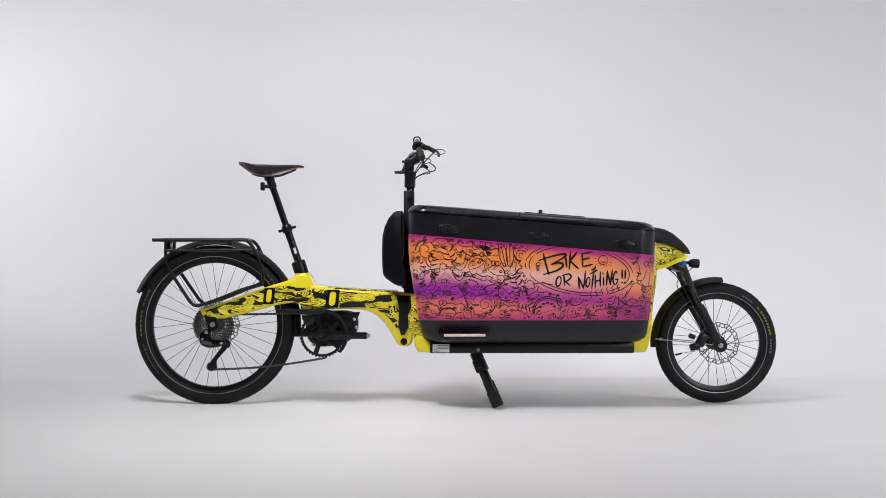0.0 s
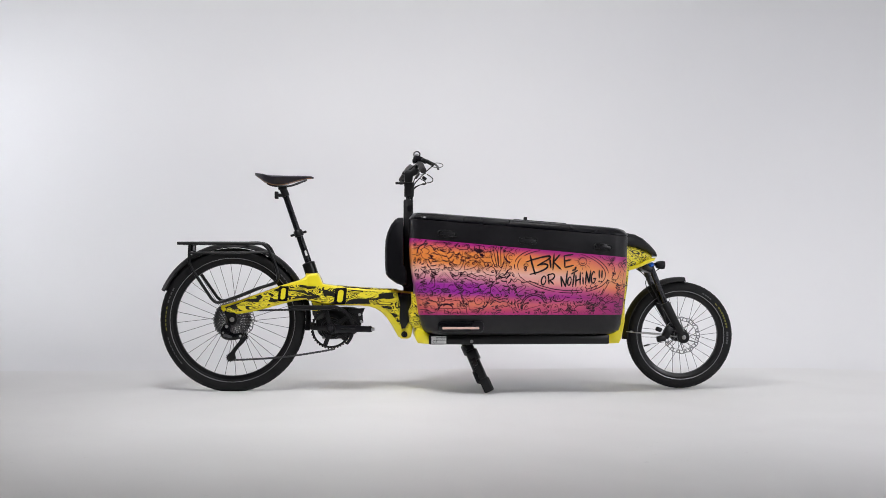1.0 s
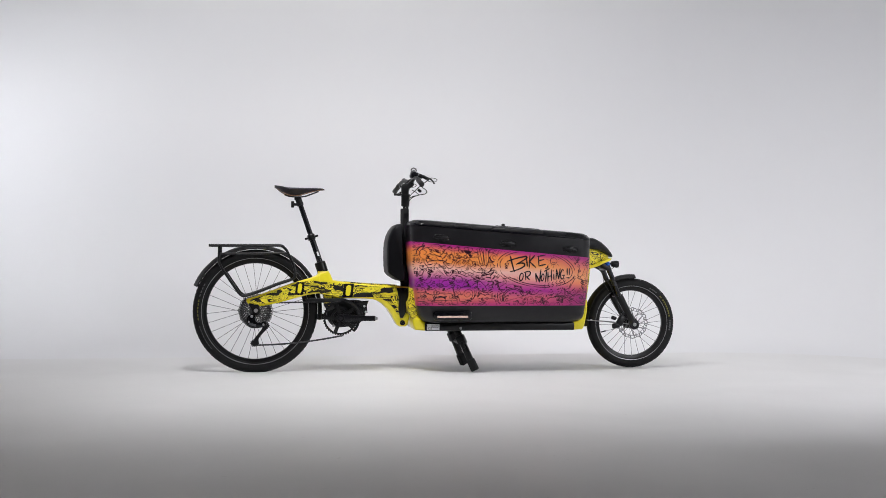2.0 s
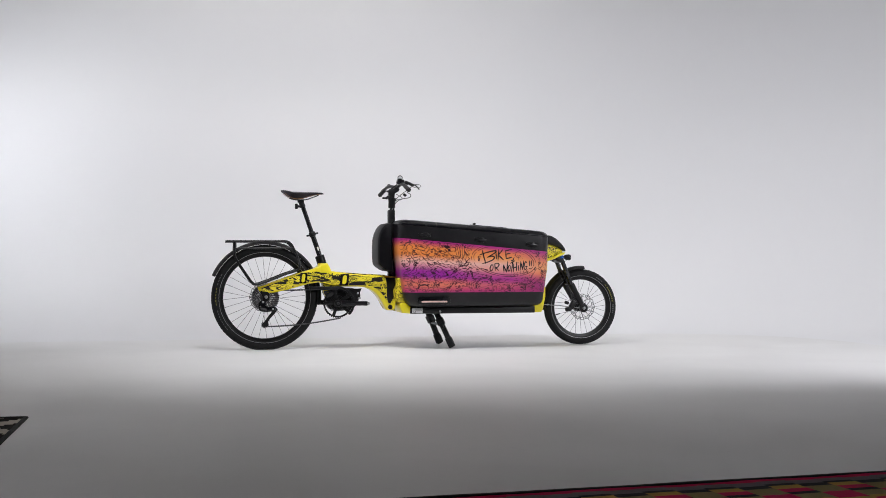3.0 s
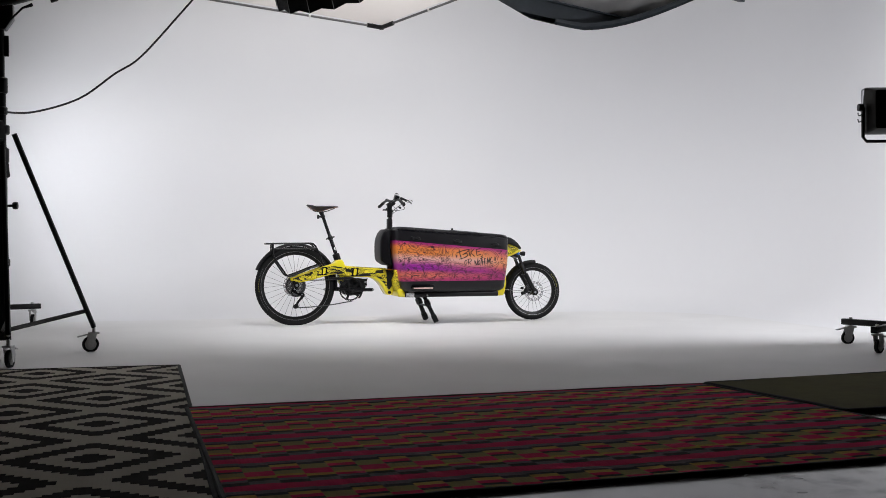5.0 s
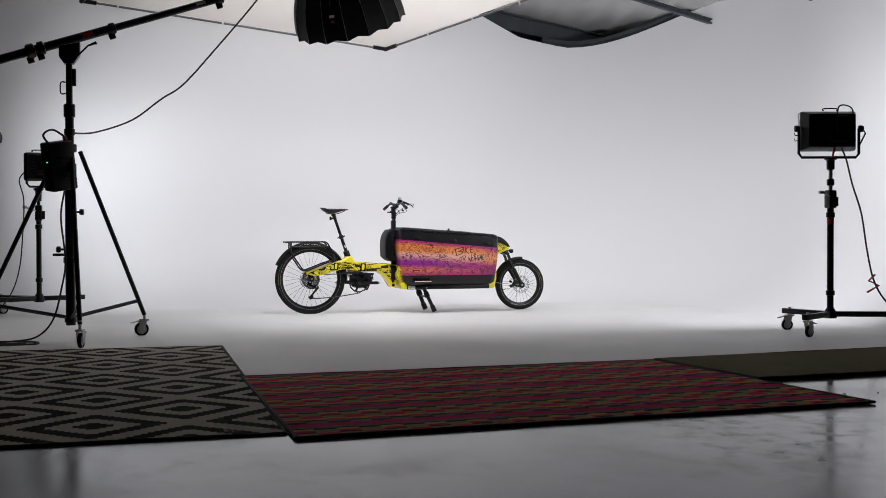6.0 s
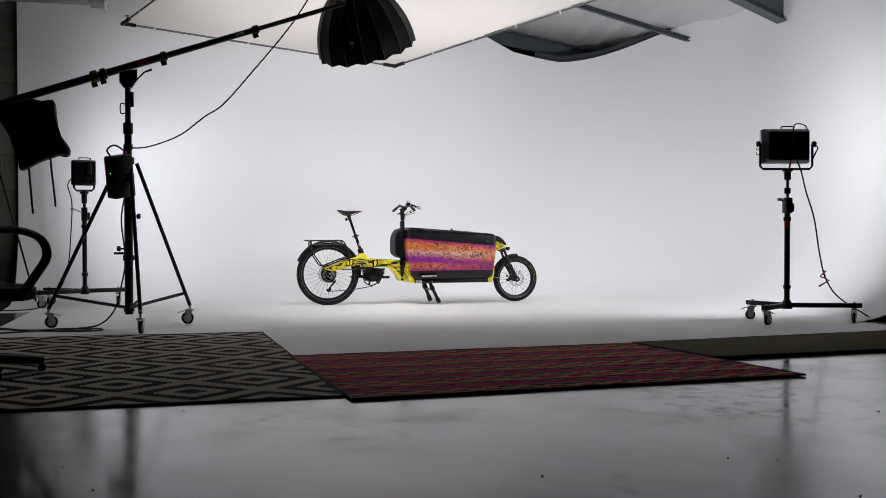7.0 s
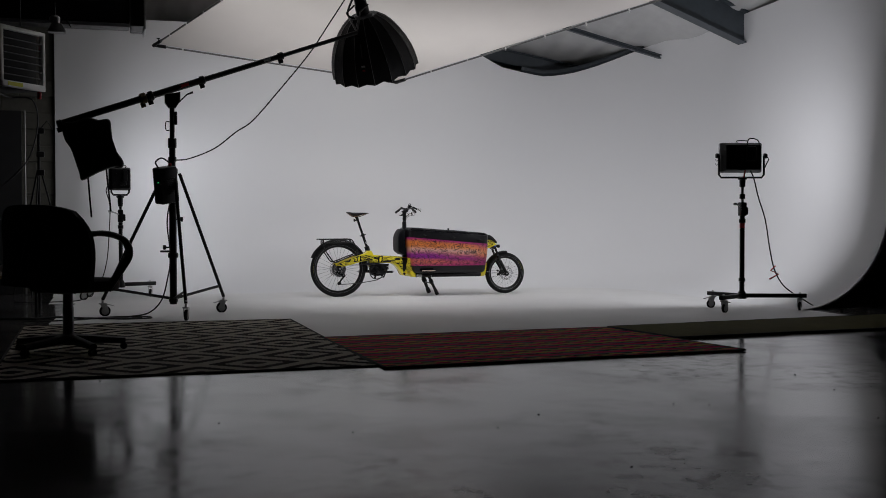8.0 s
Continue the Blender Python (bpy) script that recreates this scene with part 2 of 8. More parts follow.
M_CYC, M_FLOORW, M_CONC = cyc_paint(), cyc_floor_paint(), concrete()
M_RUG1, M_RUG2 = rug_diamond(), rug_patch()
M_FLOW, M_PRINT = flow_paint(), box_print()
M_FLOW2 = flow_paint("yellow_ink_lacquer_open", 0.27)
M_SILK = silk()
M_YELLOW = material("yellow_lacquer", (0.84, 0.71, 0.025), 0.3, var=0.05, scale=30, coat=0.4)
M_BLACK = material("black_powder_coat", (0.0045, 0.0045, 0.005), 0.38, var=0.3, scale=80, bump=0.06, spec=0.32)
M_PLASTIC = material("black_moulded_plastic", (0.0065, 0.0065, 0.0075), 0.45, var=0.25, scale=60, spec=0.3, bump=0.15, bump_scale=900)
M_SHELL = material("dark_grey_box_shell", (0.0085, 0.008, 0.0095), 0.36, var=0.3, scale=30, spec=0.36, bump=0.12, bump_scale=700)
M_GLOSS = material("glossy_black", (0.004, 0.004, 0.0055), 0.27, var=0.2, scale=30, spec=0.4)
M_BAG = material("satin_black_bag", (0.004, 0.004, 0.0055), 0.5, var=0.2, scale=30, spec=0.12)
M_GRIP = material("brown_rubber_grip", (0.008, 0.006, 0.006), 0.7, var=0.3, scale=90, bump=0.3)
M_RUBBER = material("tyre_rubber", (0.0065, 0.0065, 0.007), 0.7, spec=0.3, var=0.3, scale=90, bump=0.25)
M_STEEL = material("brushed_steel", (0.45, 0.45, 0.46), 0.32, 1.0, var=0.15, scale=120)
M_SPROCKET = material("grey_steel_gear", (0.22, 0.22, 0.23), 0.32, 0.9, var=0.25, scale=120)
M_DISC = material("brake_disc_steel", (0.27, 0.27, 0.28), 0.34, 0.95, var=0.2, scale=150)
M_SPOKE = material("grey_steel_spoke", (0.10, 0.10, 0.105), 0.4, 0.6, var=0.15, scale=60)
M_DARKSTEEL = material("dark_steel", (0.10, 0.10, 0.105), 0.38, 1.0, var=0.25, scale=120)
M_STANCHION = material("dark_anodised_tube", (0.05, 0.05, 0.055), 0.25, 0.8, var=0.15, scale=60)
M_SILVER = material("reflective_stripe", (0.24, 0.24, 0.25), 0.4, 0.5, var=0.1, scale=60)
M_LEATHER = material("dark_saddle_leather", (0.014, 0.011, 0.022), 0.38, var=0.2, scale=90, bump=0.2)
M_TAN = material("tan_stitching", (0.30, 0.13, 0.04), 0.5, var=0.15, scale=90)
M_BLUE = material("blue_anodised_dial", (0.01, 0.10, 0.55), 0.3, 0.5, var=0.1, scale=60)
M_WHITE = material("white_label", (0.72, 0.72, 0.72), 0.5, var=0.06, scale=60)
M_GREY = material("grey_print", (0.07, 0.07, 0.075), 0.5, var=0.1, scale=60)
M_LIME = material("yellow_print", (0.17, 0.165, 0.02), 0.6, var=0.1, scale=60)
M_WARN = material("yellow_label", (0.62, 0.60, 0.03), 0.5, var=0.1, scale=60)
M_INK = material("dark_ink", (0.040, 0.008, 0.020), 0.45, var=0.2, scale=60)
M_INK2 = material("black_marker_ink", (0.010, 0.007, 0.010), 0.4, var=0.2, scale=60)
M_SEAM = material("pale_grey_seam", (0.22, 0.22, 0.225), 0.5, var=0.1, scale=60)
M_FRAMETUBE = material("dull_frame_tube", (0.20, 0.20, 0.20), 0.4, 0.6, var=0.12, scale=50)
M_BLUSH = material("blush_bar", (0.78, 0.55, 0.48), 0.4, var=0.06, scale=60)
M_FABRIC = material("black_nylon_fabric", (0.0035, 0.0035, 0.004), 0.5, spec=0.16, var=0.35, scale=50, bump=0.4, bump_scale=500)
M_CLOTH = material("charcoal_seat_cloth", (0.014, 0.014, 0.016), 0.9, var=0.3, scale=70, bump=0.4, bump_scale=400)
M_GREEN = material("olive_felt", (0.105, 0.096, 0.040), 0.95, var=0.2, scale=14, bump=0.4, bump_scale=350, spec=0.1)
M_EDGE = material("black_rug_binding", (0.012, 0.011, 0.011), 0.9, var=0.3, scale=60, bump=0.4)
M_STRAP = material("worn_mustard_strap", (0.09, 0.055, 0.012), 0.6, var=0.3, scale=50, bump=0.2)
M_RED = material("red_tape", (0.50, 0.02, 0.03), 0.45, var=0.1, scale=60)
M_BEAM = material("blue_grey_steel_beam", (0.045, 0.055, 0.065), 0.45, var=0.25, scale=10, bump=0.1)
M_ROOF = material("pale_roof_sheet", (0.48, 0.48, 0.48), 0.5, var=0.1, scale=6)
M_BLOCK = material("painted_block", (0.10, 0.097, 0.082), 0.8, var=0.18, scale=14, bump=0.5, bump_scale=120)
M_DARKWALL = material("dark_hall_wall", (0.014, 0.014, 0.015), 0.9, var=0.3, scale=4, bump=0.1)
M_PLY = material("dark_plywood_rib", (0.05, 0.04, 0.03), 0.8, var=0.3, scale=12)
M_ENAMEL = material("white_enamel", (0.80, 0.80, 0.78), 0.4, var=0.08, scale=30)
M_TUBE = material("grey_aluminium_tube", (0.42, 0.42, 0.42), 0.35, 0.8, var=0.12, scale=50)
M_CABLE = material("black_cable", (0.006, 0.006, 0.006), 0.5, var=0.2, scale=90)
M_WHEEL = material("grey_castor_wheel", (0.42, 0.42, 0.42), 0.5, var=0.15, scale=60)
M_ZINC = material("zinc_plated_steel", (0.5, 0.5, 0.5), 0.4, 0.9, var=0.2, scale=70)
M_WOOD = material("pale_table_board", (0.34, 0.25, 0.16), 0.55, var=0.2, scale=18, bump=0.1)
M_PAPER = material("paper", (0.62, 0.61, 0.59), 0.7, var=0.06, scale=20)


def glow(name, color, strength):
    n = Net(name)
    n.bs.inputs["Emission Color"].default_value = (*color, 1)
    n.bs.inputs["Emission Strength"].default_value = strength
    return n.done((0.02, 0.02, 0.02, 1))


M_LED = glow("green_status_led", (0.05, 1.0, 0.25), 1.5)

# ---- shapes ----
ORIGIN = {}


def thing(name, base, label, category, group="", kind=""):
    """A top-level empty at the base of a thing."""
    e = new(name)
    e.empty_display_size = 0.1
    e.location = set_down(base, SPOT[0])
    if SPOT[0]:
        e.scale = (SPOT[0][2],) * 3
    ORIGIN[e] = Vector(base)
    return tagged(e, label, category, group, kind)


def mesh_of(bm, name, mats, origin=(0, 0, 0), sharp=35):
    me = bpy.data.meshes.new(name)
    bmesh.ops.translate(bm, verts=bm.verts, vec=-Vector(origin))
    bmesh.ops.recalc_face_normals(bm, faces=bm.faces)
    bm.to_mesh(me)
    bm.free()
    for m in mats if isinstance(mats, (list, tuple)) else (mats,):
        me.materials.append(m)
    me.shade_smooth()
    me.set_sharp_from_angle(angle=radians(sharp))
    return me


def part(name, bm, mat, parent, label="", sharp=35):
    """One mesh under a thing or a part; the shape is given in the place's own metres."""
    o = ORIGIN[parent]
    ob = new(name, mesh_of(bm, name, mat, o, sharp))
    ob.parent = parent
    ORIGIN[ob] = o
    return tagged(ob, label)


def solid(name, bm, mat, label="", category="", group="", kind="", base=None, sharp=35):
    """A thing or a piece of the setting that is one mesh."""
    base = base or (0, 0, 0)
    ob = new(name, mesh_of(bm, name, mat, base, sharp))
    ob.location = set_down(base, SPOT[0])
    if SPOT[0]:
        ob.scale = (SPOT[0][2],) * 3
    ORIGIN[ob] = Vector(base)
    return tagged(ob, label, category, group, kind)


def add(bm, verts, faces):
    vs = [bm.verts.new(v) for v in verts]
    for f in faces:
        try:
            bm.faces.new([vs[i] for i in f])
        except ValueError:
            pass
    return vs


def box(bm, c, s, rot=(0, 0, 0), bev=0.0, seg=2, m=None):
    t = bmesh.new()
    bmesh.ops.create_cube(t, size=1)
    bmesh.ops.scale(t, vec=s, verts=t.verts)
    if bev:
        bmesh.ops.bevel(t, geom=t.edges[:], offset=bev, segments=seg, affect="EDGES", profile=0.5)
    mm = (m or Matrix()) @ pose(*c, *rot)
    t.verts.index_update()
    add(bm, [mm @ v.co for v in t.verts], [[v.index for v in f.verts] for f in t.faces])
    t.free()


def frames(pts):
    """Tangents and steady side vectors along a line."""
    tans = [((pts[min(i + 1, len(pts) - 1)] - pts[max(i - 1, 0)]).normalized()) for i in range(len(pts))]
    up = Vector((0, 0, 1)) if abs(tans[0].z) < 0.9 else Vector((1, 0, 0))
    side = tans[0].cross(up).normalized()
    out = []
    for t in tans:
        side = (side - t * side.dot(t)).normalized()
        out.append((t, side, t.cross(side)))
    return out


def spline(pts, per=6, closed=False):
    """A smooth line through points."""
    p = [Vector(a) for a in pts]
    n = len(p)
    out = []
    for i in range(n if closed else n - 1):
        a, b, c, d = (p[(i + k) % n] if closed else p[min(max(i + k, 0), n - 1)] for k in (-1, 0, 1, 2))
        for j in range(per):
            t = j / per
            out.append(0.5 * (2 * b + (c - a) * t + (2 * a - 5 * b + 4 * c - d) * t * t + (3 * b - a - 3 * c + d) * t ** 3))
    return out if closed else out + [p[-1]]


def tube(bm, pts, r, n=8, closed=False, flat=1.0):
    """A round or flattened bar along a line; r is one radius or one for each point."""
    pts = [Vector(p) for p in pts]
    if closed:
        pts = pts + [pts[0], pts[1]]
    fr = frames(pts)
    if closed:
        pts, fr = pts[:-1], fr[:-1]
    rs = r if isinstance(r, (list, tuple)) else [r] * len(pts)
    vs, fs = [], []
    for p, (t, s, u), q in zip(pts, fr, rs):
        for k in range(n):
            a = 2 * math.pi * k / n
            vs.append(p + (s * math.cos(a) + u * math.sin(a) * flat) * q)
    for i in range(len(pts) - 1):
        for k in range(n):
            fs.append((i * n + k, i * n + (k + 1) % n, (i + 1) * n + (k + 1) % n, (i + 1) * n + k))
    if not closed:
        fs += [tuple(range(n))[::-1], tuple(range((len(pts) - 1) * n, len(pts) * n))]
    add(bm, vs, fs)


def rod(bm, a, b, r, r2=None, n=14):
    tube(bm, [a, b], [r, r if r2 is None else r2], n)


def lathe(bm, prof, o, axis, n=32, closed=False, arc=None):
    """Turns a profile of (radius, along) about an axis through o. arc: from and to in degrees."""
    ax = Vector(axis).normalized()
    side = ax.cross(Vector((0, 0, 1)) if abs(ax.z) < 0.9 else Vector((0, 1, 0))).normalized()
    up = side.cross(ax)
    o = Vector(o)
    a0, a1 = (0, 360) if arc is None else arc
    m = n if arc is None else n + 1
    vs, fs, k = [], [], len(prof)
    for i in range(m):
        a = radians(a0 + (a1 - a0) * i / n)
        d = side * math.cos(a) + up * math.sin(a)
        vs += [o + d * r + ax * h for r, h in prof]
    for i in range(n):
        j = (i + 1) % m
        for q in range(k if closed else k - 1):
            w = (q + 1) % k
            fs.append((i * k + q, j * k + q, j * k + w, i * k + w))
    if arc is not None and closed:
        fs += [tuple(range(k)), tuple(range(n * k, n * k + k))[::-1]]
    if arc is None and not closed:
        for q in (0, k - 1):
            if prof[q][0] > 1e-6:
                fs.append(tuple(i * k + q for i in range(n)))
    add(bm, vs, fs)


def prism(bm, pts, y0, y1, bev=0.0, axis="y", seg=2):
    """An outline in x and z (or x and y), made thick along the third axis."""
    t = bmesh.new()
    put = (lambda p, h: (p[0], h, p[1])) if axis == "y" else (lambda p, h: (p[0], p[1], h))
    n = len(pts)
    vs = [t.verts.new(put(p, y0)) for p in pts] + [t.verts.new(put(p, y1)) for p in pts]
    a, b = t.faces.new(vs[:n]), t.faces.new(vs[n:][::-1])
    for i in range(n):
        t.faces.new((vs[i], vs[n + i], vs[n + (i + 1) % n], vs[(i + 1) % n]))
    bmesh.ops.recalc_face_normals(t, faces=t.faces)
    if bev:
        bmesh.ops.bevel(t, geom=list({e for f in (a, b) for e in f.edges}), offset=bev, segments=seg, affect="EDGES", profile=0.5)
    bmesh.ops.triangulate(t, faces=[f for f in t.faces if len(f.verts) > 4])
    t.verts.index_update()
    add(bm, [v.co.copy() for v in t.verts], [[v.index for v in f.verts] for f in t.faces])
    t.free()


def curve2(pts, per=5, closed=True):
    return [(p.x, p.y) for p in spline([(a, b, 0) for a, b in pts], per, closed)]


def rounded(w, h, r, n=5):
    """A rounded oblong about the origin."""
    out = []
    for cx, cy, a0 in ((w / 2 - r, h / 2 - r, 0), (-w / 2 + r, h / 2 - r, 90), (-w / 2 + r, -h / 2 + r, 180), (w / 2 - r, -h / 2 + r, 270)):
        for i in range(n + 1):
            a = radians(a0 + 90 * i / n)
            out.append((cx + r * math.cos(a), cy + r * math.sin(a)))
    return out


def loft(bm, rings, cap0=True, cap1=True):
    n = len(rings[0])
    vs = [p for ring in rings for p in ring]
    fs = [(i * n + k, i * n + (k + 1) % n, (i + 1) * n + (k + 1) % n, (i + 1) * n + k) for i in range(len(rings) - 1) for k in range(n)]
    if cap0:
        fs.append(tuple(range(n))[::-1])
    if cap1:
        fs.append(tuple(range((len(rings) - 1) * n, len(rings) * n)))
    add(bm, vs, fs)


def B():
    return bmesh.new()

# ---- the hall: floor, cove, roof, walls ----
BACK, RIGHT, CORNER, COVE, END, LEFT = 2.1, 5.3, 2.4, 1.1, -3.5, -3.396


def build_floor():
    bm = B()
    box(bm, (0, -7, -0.1), (16, 24, 0.2))
    solid("floor", bm, M_CONC, "sealed grey concrete floor with dark scuffs", "floor", kind="structure")
    bm = B()
    prism(bm, [(-3.386, -0.2), (-3.09, -0.2), (-3.26, -2.8), (-3.2, -4.9), (4.3, -4.55), (4.3, -3.5), (5.25, -3.5), (5.25, 2.05), (-3.386, 2.05)], -0.05, 0.004, axis="z")
    solid("floor_white", bm, M_FLOORW, "white painted studio floor with faint scuffs", "floor", kind="structure")


def build_grit():
    """A few crumbs of dirt on the concrete."""
    rng = random.Random(3)
    bm = B()
    for _ in range(46):
        x, y, s = rng.uniform(-4.5, 4.5), rng.uniform(-10.5, -5.9), rng.uniform(0.003, 0.008)
        box(bm, (x, y, 0.0015), (s * rng.uniform(1, 2.2), s, 0.004), (0, 0, rng.uniform(0, 180)))
    solid("floor_grit", bm, M_EDGE, "small dark crumbs of dirt on the concrete", "grit", kind="stuff")


def cove_top(x, y):
    """Height of the cove's top edge: it falls along the back wall, dips in the corner and climbs along the side."""
    if x <= RIGHT - CORNER:
        return min(3.67, 3.22 + 0.5 * (RIGHT - CORNER - x))
    if y <= BACK - CORNER:
        return 3.639 + 0.037 * (BACK - CORNER - y)
    a = math.degrees(math.atan2(x - RIGHT + CORNER, y - BACK + CORNER))
    return 3.22 - 0.0085 * a if a < 14 else 3.655 - 0.556 * math.exp(-(((a - 15) / 36) ** 2))


def cove_plan():
    """Points of the cove's line, their inward normals and the height of its top edge."""
    rows = []
    n = 24
    for i in range(n + 1):
        x = LEFT + (RIGHT - CORNER - LEFT) * i / n
        rows.append((Vector((x, BACK, 0)), Vector((0, -1, 0)), cove_top(x, BACK)))
    for i in range(1, 25):
        a = radians(90 - 90 * i / 24)
        d = Vector((math.cos(a), math.sin(a), 0))
        p = Vector((RIGHT - CORNER, BACK - CORNER, 0)) + d * CORNER
        rows.append((p, -d, cove_top(p.x, p.y)))
    for i in range(1, 17):
        y = BACK - CORNER - (BACK - CORNER - END) * i / 16
        rows.append((Vector((RIGHT, y, 0)), Vector((-1, 0, 0)), cove_top(RIGHT, y)))
    return rows


def build_cove():
    """One seamless sheet: floor sweep, wall, and its back face."""
    rows = cove_plan()
    bm = B()
    grid = []
    for p, nrm, top in rows:
        line = []
        for i in range(15):
            a = radians(90 * i / 14)
            line.append(p + nrm * (COVE - COVE * math.sin(a)) + Vector((0, 0, 0.004 + COVE * (1 - math.cos(a)))))
        line += [p + Vector((0, 0, COVE + (top - COVE) * k / 4)) for k in range(1, 5)]
        line += [p - nrm * 0.03 + Vector((0, 0, top)), p - nrm * 0.03 + Vector((0, 0, COVE))]
        for i in range(14, -1, -2):
            a = radians(90 * i / 14)
            q = COVE + 0.03
            line.append(p + nrm * (COVE - q * math.sin(a)) + Vector((0, 0, 0.004 + COVE - q * math.cos(a))))
        grid.append(line)
    k = len(grid[0])
    vs = [v for line in grid for v in line]
    fs = [(i * k + j, (i + 1) * k + j, (i + 1) * k + (j + 1) % k, i * k + (j + 1) % k) for i in range(len(grid) - 1) for j in range(k - 1)]
    add(bm, vs, fs)
    solid("wall_cove", bm, M_CYC, "seamless white painted infinity cove wall", "wall", kind="structure", sharp=50)
    # ribs under the open end of the sweep
    bm = B()
    pts = [(RIGHT - COVE + 0.25, 0.0)] + [(RIGHT - COVE + (COVE + 0.04) * math.sin(radians(a)), COVE + 0.004 - (COVE + 0.04) * math.cos(radians(a))) for a in range(12, 91, 6)] + [(RIGHT + 0.35, COVE), (RIGHT + 0.35, 0.0)]
    prism(bm, pts, END + 0.06, END + 0.10)
    for a in (25, 45, 65):
        x, z = RIGHT - COVE + (COVE + 0.04) * math.sin(radians(a)), COVE - (COVE + 0.04) * math.cos(radians(a))
        box(bm, (x + 0.1, END + 0.03, max(z, 0.1) / 2), (0.05, 0.05, max(z, 0.1)))
    solid("wall_cove_rib", bm, M_PLY, "dark plywood ribs behind the cove's open end", "wall", kind="structure")


def roof_z(x, y):
    a, b = 3.58 - 0.18 * (x - 2.9), 4.06 - 0.37 * (x - 4.2)
    return a + (b - a) * (2.45 - y) / 3.07 if y > -0.62 else b + 0.12 * (-0.62 - y)


def i_beam(name, a, b, depth, width, label):
    """A rolled steel joist from a to b, its foot flange below."""
    a, b = Vector(a), Vector(b)
    ax = (b - a).normalized()
    up = (Vector((0, 0, 1)) - ax * ax.z).normalized()
    side = ax.cross(up)
    m = Matrix((side, ax, up)).transposed().to_4x4()
    m.translation = (a + b) / 2 + up * depth / 2
    n = (b - a).length
    bm = B()
    for z in (-depth / 2 + 0.008, depth / 2 - 0.008):
        box(bm, (0, 0, z), (width, n, 0.016), m=m)
    box(bm, (0, 0, 0), (0.012, n, depth - 0.032), m=m)
    solid(name, bm, M_BEAM, label, "beam", kind="structure")


def build_roof():
    bm = B()
    xs = [-8 + 16 * i / 200 for i in range(201)]
    ys = [4.2, 2, 0.7, -0.62, -3, -8, -19]
    vs = [(x, y, roof_z(x, y) + (0.0 if i % 4 < 2 else 0.03)) for y in ys for i, x in enumerate(xs)]
    k = len(xs)
    add(bm, vs, [(j * k + i, j * k + i + 1, (j + 1) * k + i + 1, (j + 1) * k + i) for j in range(len(ys) - 1) for i in range(k - 1)])
    solid("ceiling", bm, M_ROOF, "pale corrugated roof sheets under steel rafters", "ceiling", kind="structure")
    i_beam("beam_back", (1.05, 2.45, 3.668), (5.7, 2.45, 2.873), 0.21, 0.15, "blue-grey steel rafter behind the cove's top edge")
    i_beam("beam_front", (1.6, -0.62, 4.644), (5.28, -0.62, 3.262), 0.40, 0.2, "blue-grey steel rafter set into the cove wall")
    i_beam("beam_mid", (2.6, 1.0, 3.827), (4.93, 1.0, 3.273), 0.06, 0.06, "thin dark steel purlin under the roof sheets")
    bm = B()
    pts = [p - n * 0.08 + Vector((0, 0, t + 0.045)) for p, n, t in cove_plan()[26:50]]
    tube(bm, pts, 0.05, 4)
    solid("trim_eave", bm, M_BEAM, "dark steel eave channel along the cove's top", "trim", kind="structure")
    # walls that close the hall
    for name, c, s in (("wall_left", (-6.6, -7, 4.5), (0.2, 24, 9)), ("wall_right", (7.6, -7, 4.5), (0.2, 24, 9)), ("wall_front", (0.5, -19, 5), (14.4, 0.2, 10)), ("wall_back", (0.5, 4.3, 4.5), (14.4, 0.2, 9))):
        bm = B()
        box(bm, c, s)
        solid(name, bm, M_DARKWALL, "dark painted wall of the unlit hall", "wall", kind="structure")


def build_block_wall():
    """Painted blockwork beside the cove's edge."""
    bm = B()
    box(bm, (-4.28, 2.22, 2.1), (1.75, 0.1, 4.2))
    wall = solid("wall_block", bm, M_BLOCK, "old painted blockwork wall beside the cove", "wall", kind="structure")
    t = B()
    box(t, (0, 0, 0), (0.43, 0.02, 0.205), bev=0.006, seg=1)
    me = mesh_of(t, "block", M_BLOCK)
    for r in range(19):
        for c in range(4):
            ob = new("block", me)
            ob.parent = wall
            ob.location = (-3.625 - 0.44 * c - (0.22 if r % 2 else 0.0), 2.16 + 0.003 * ((r * 7 + c * 3) % 3), 0.11 + 0.216 * r)


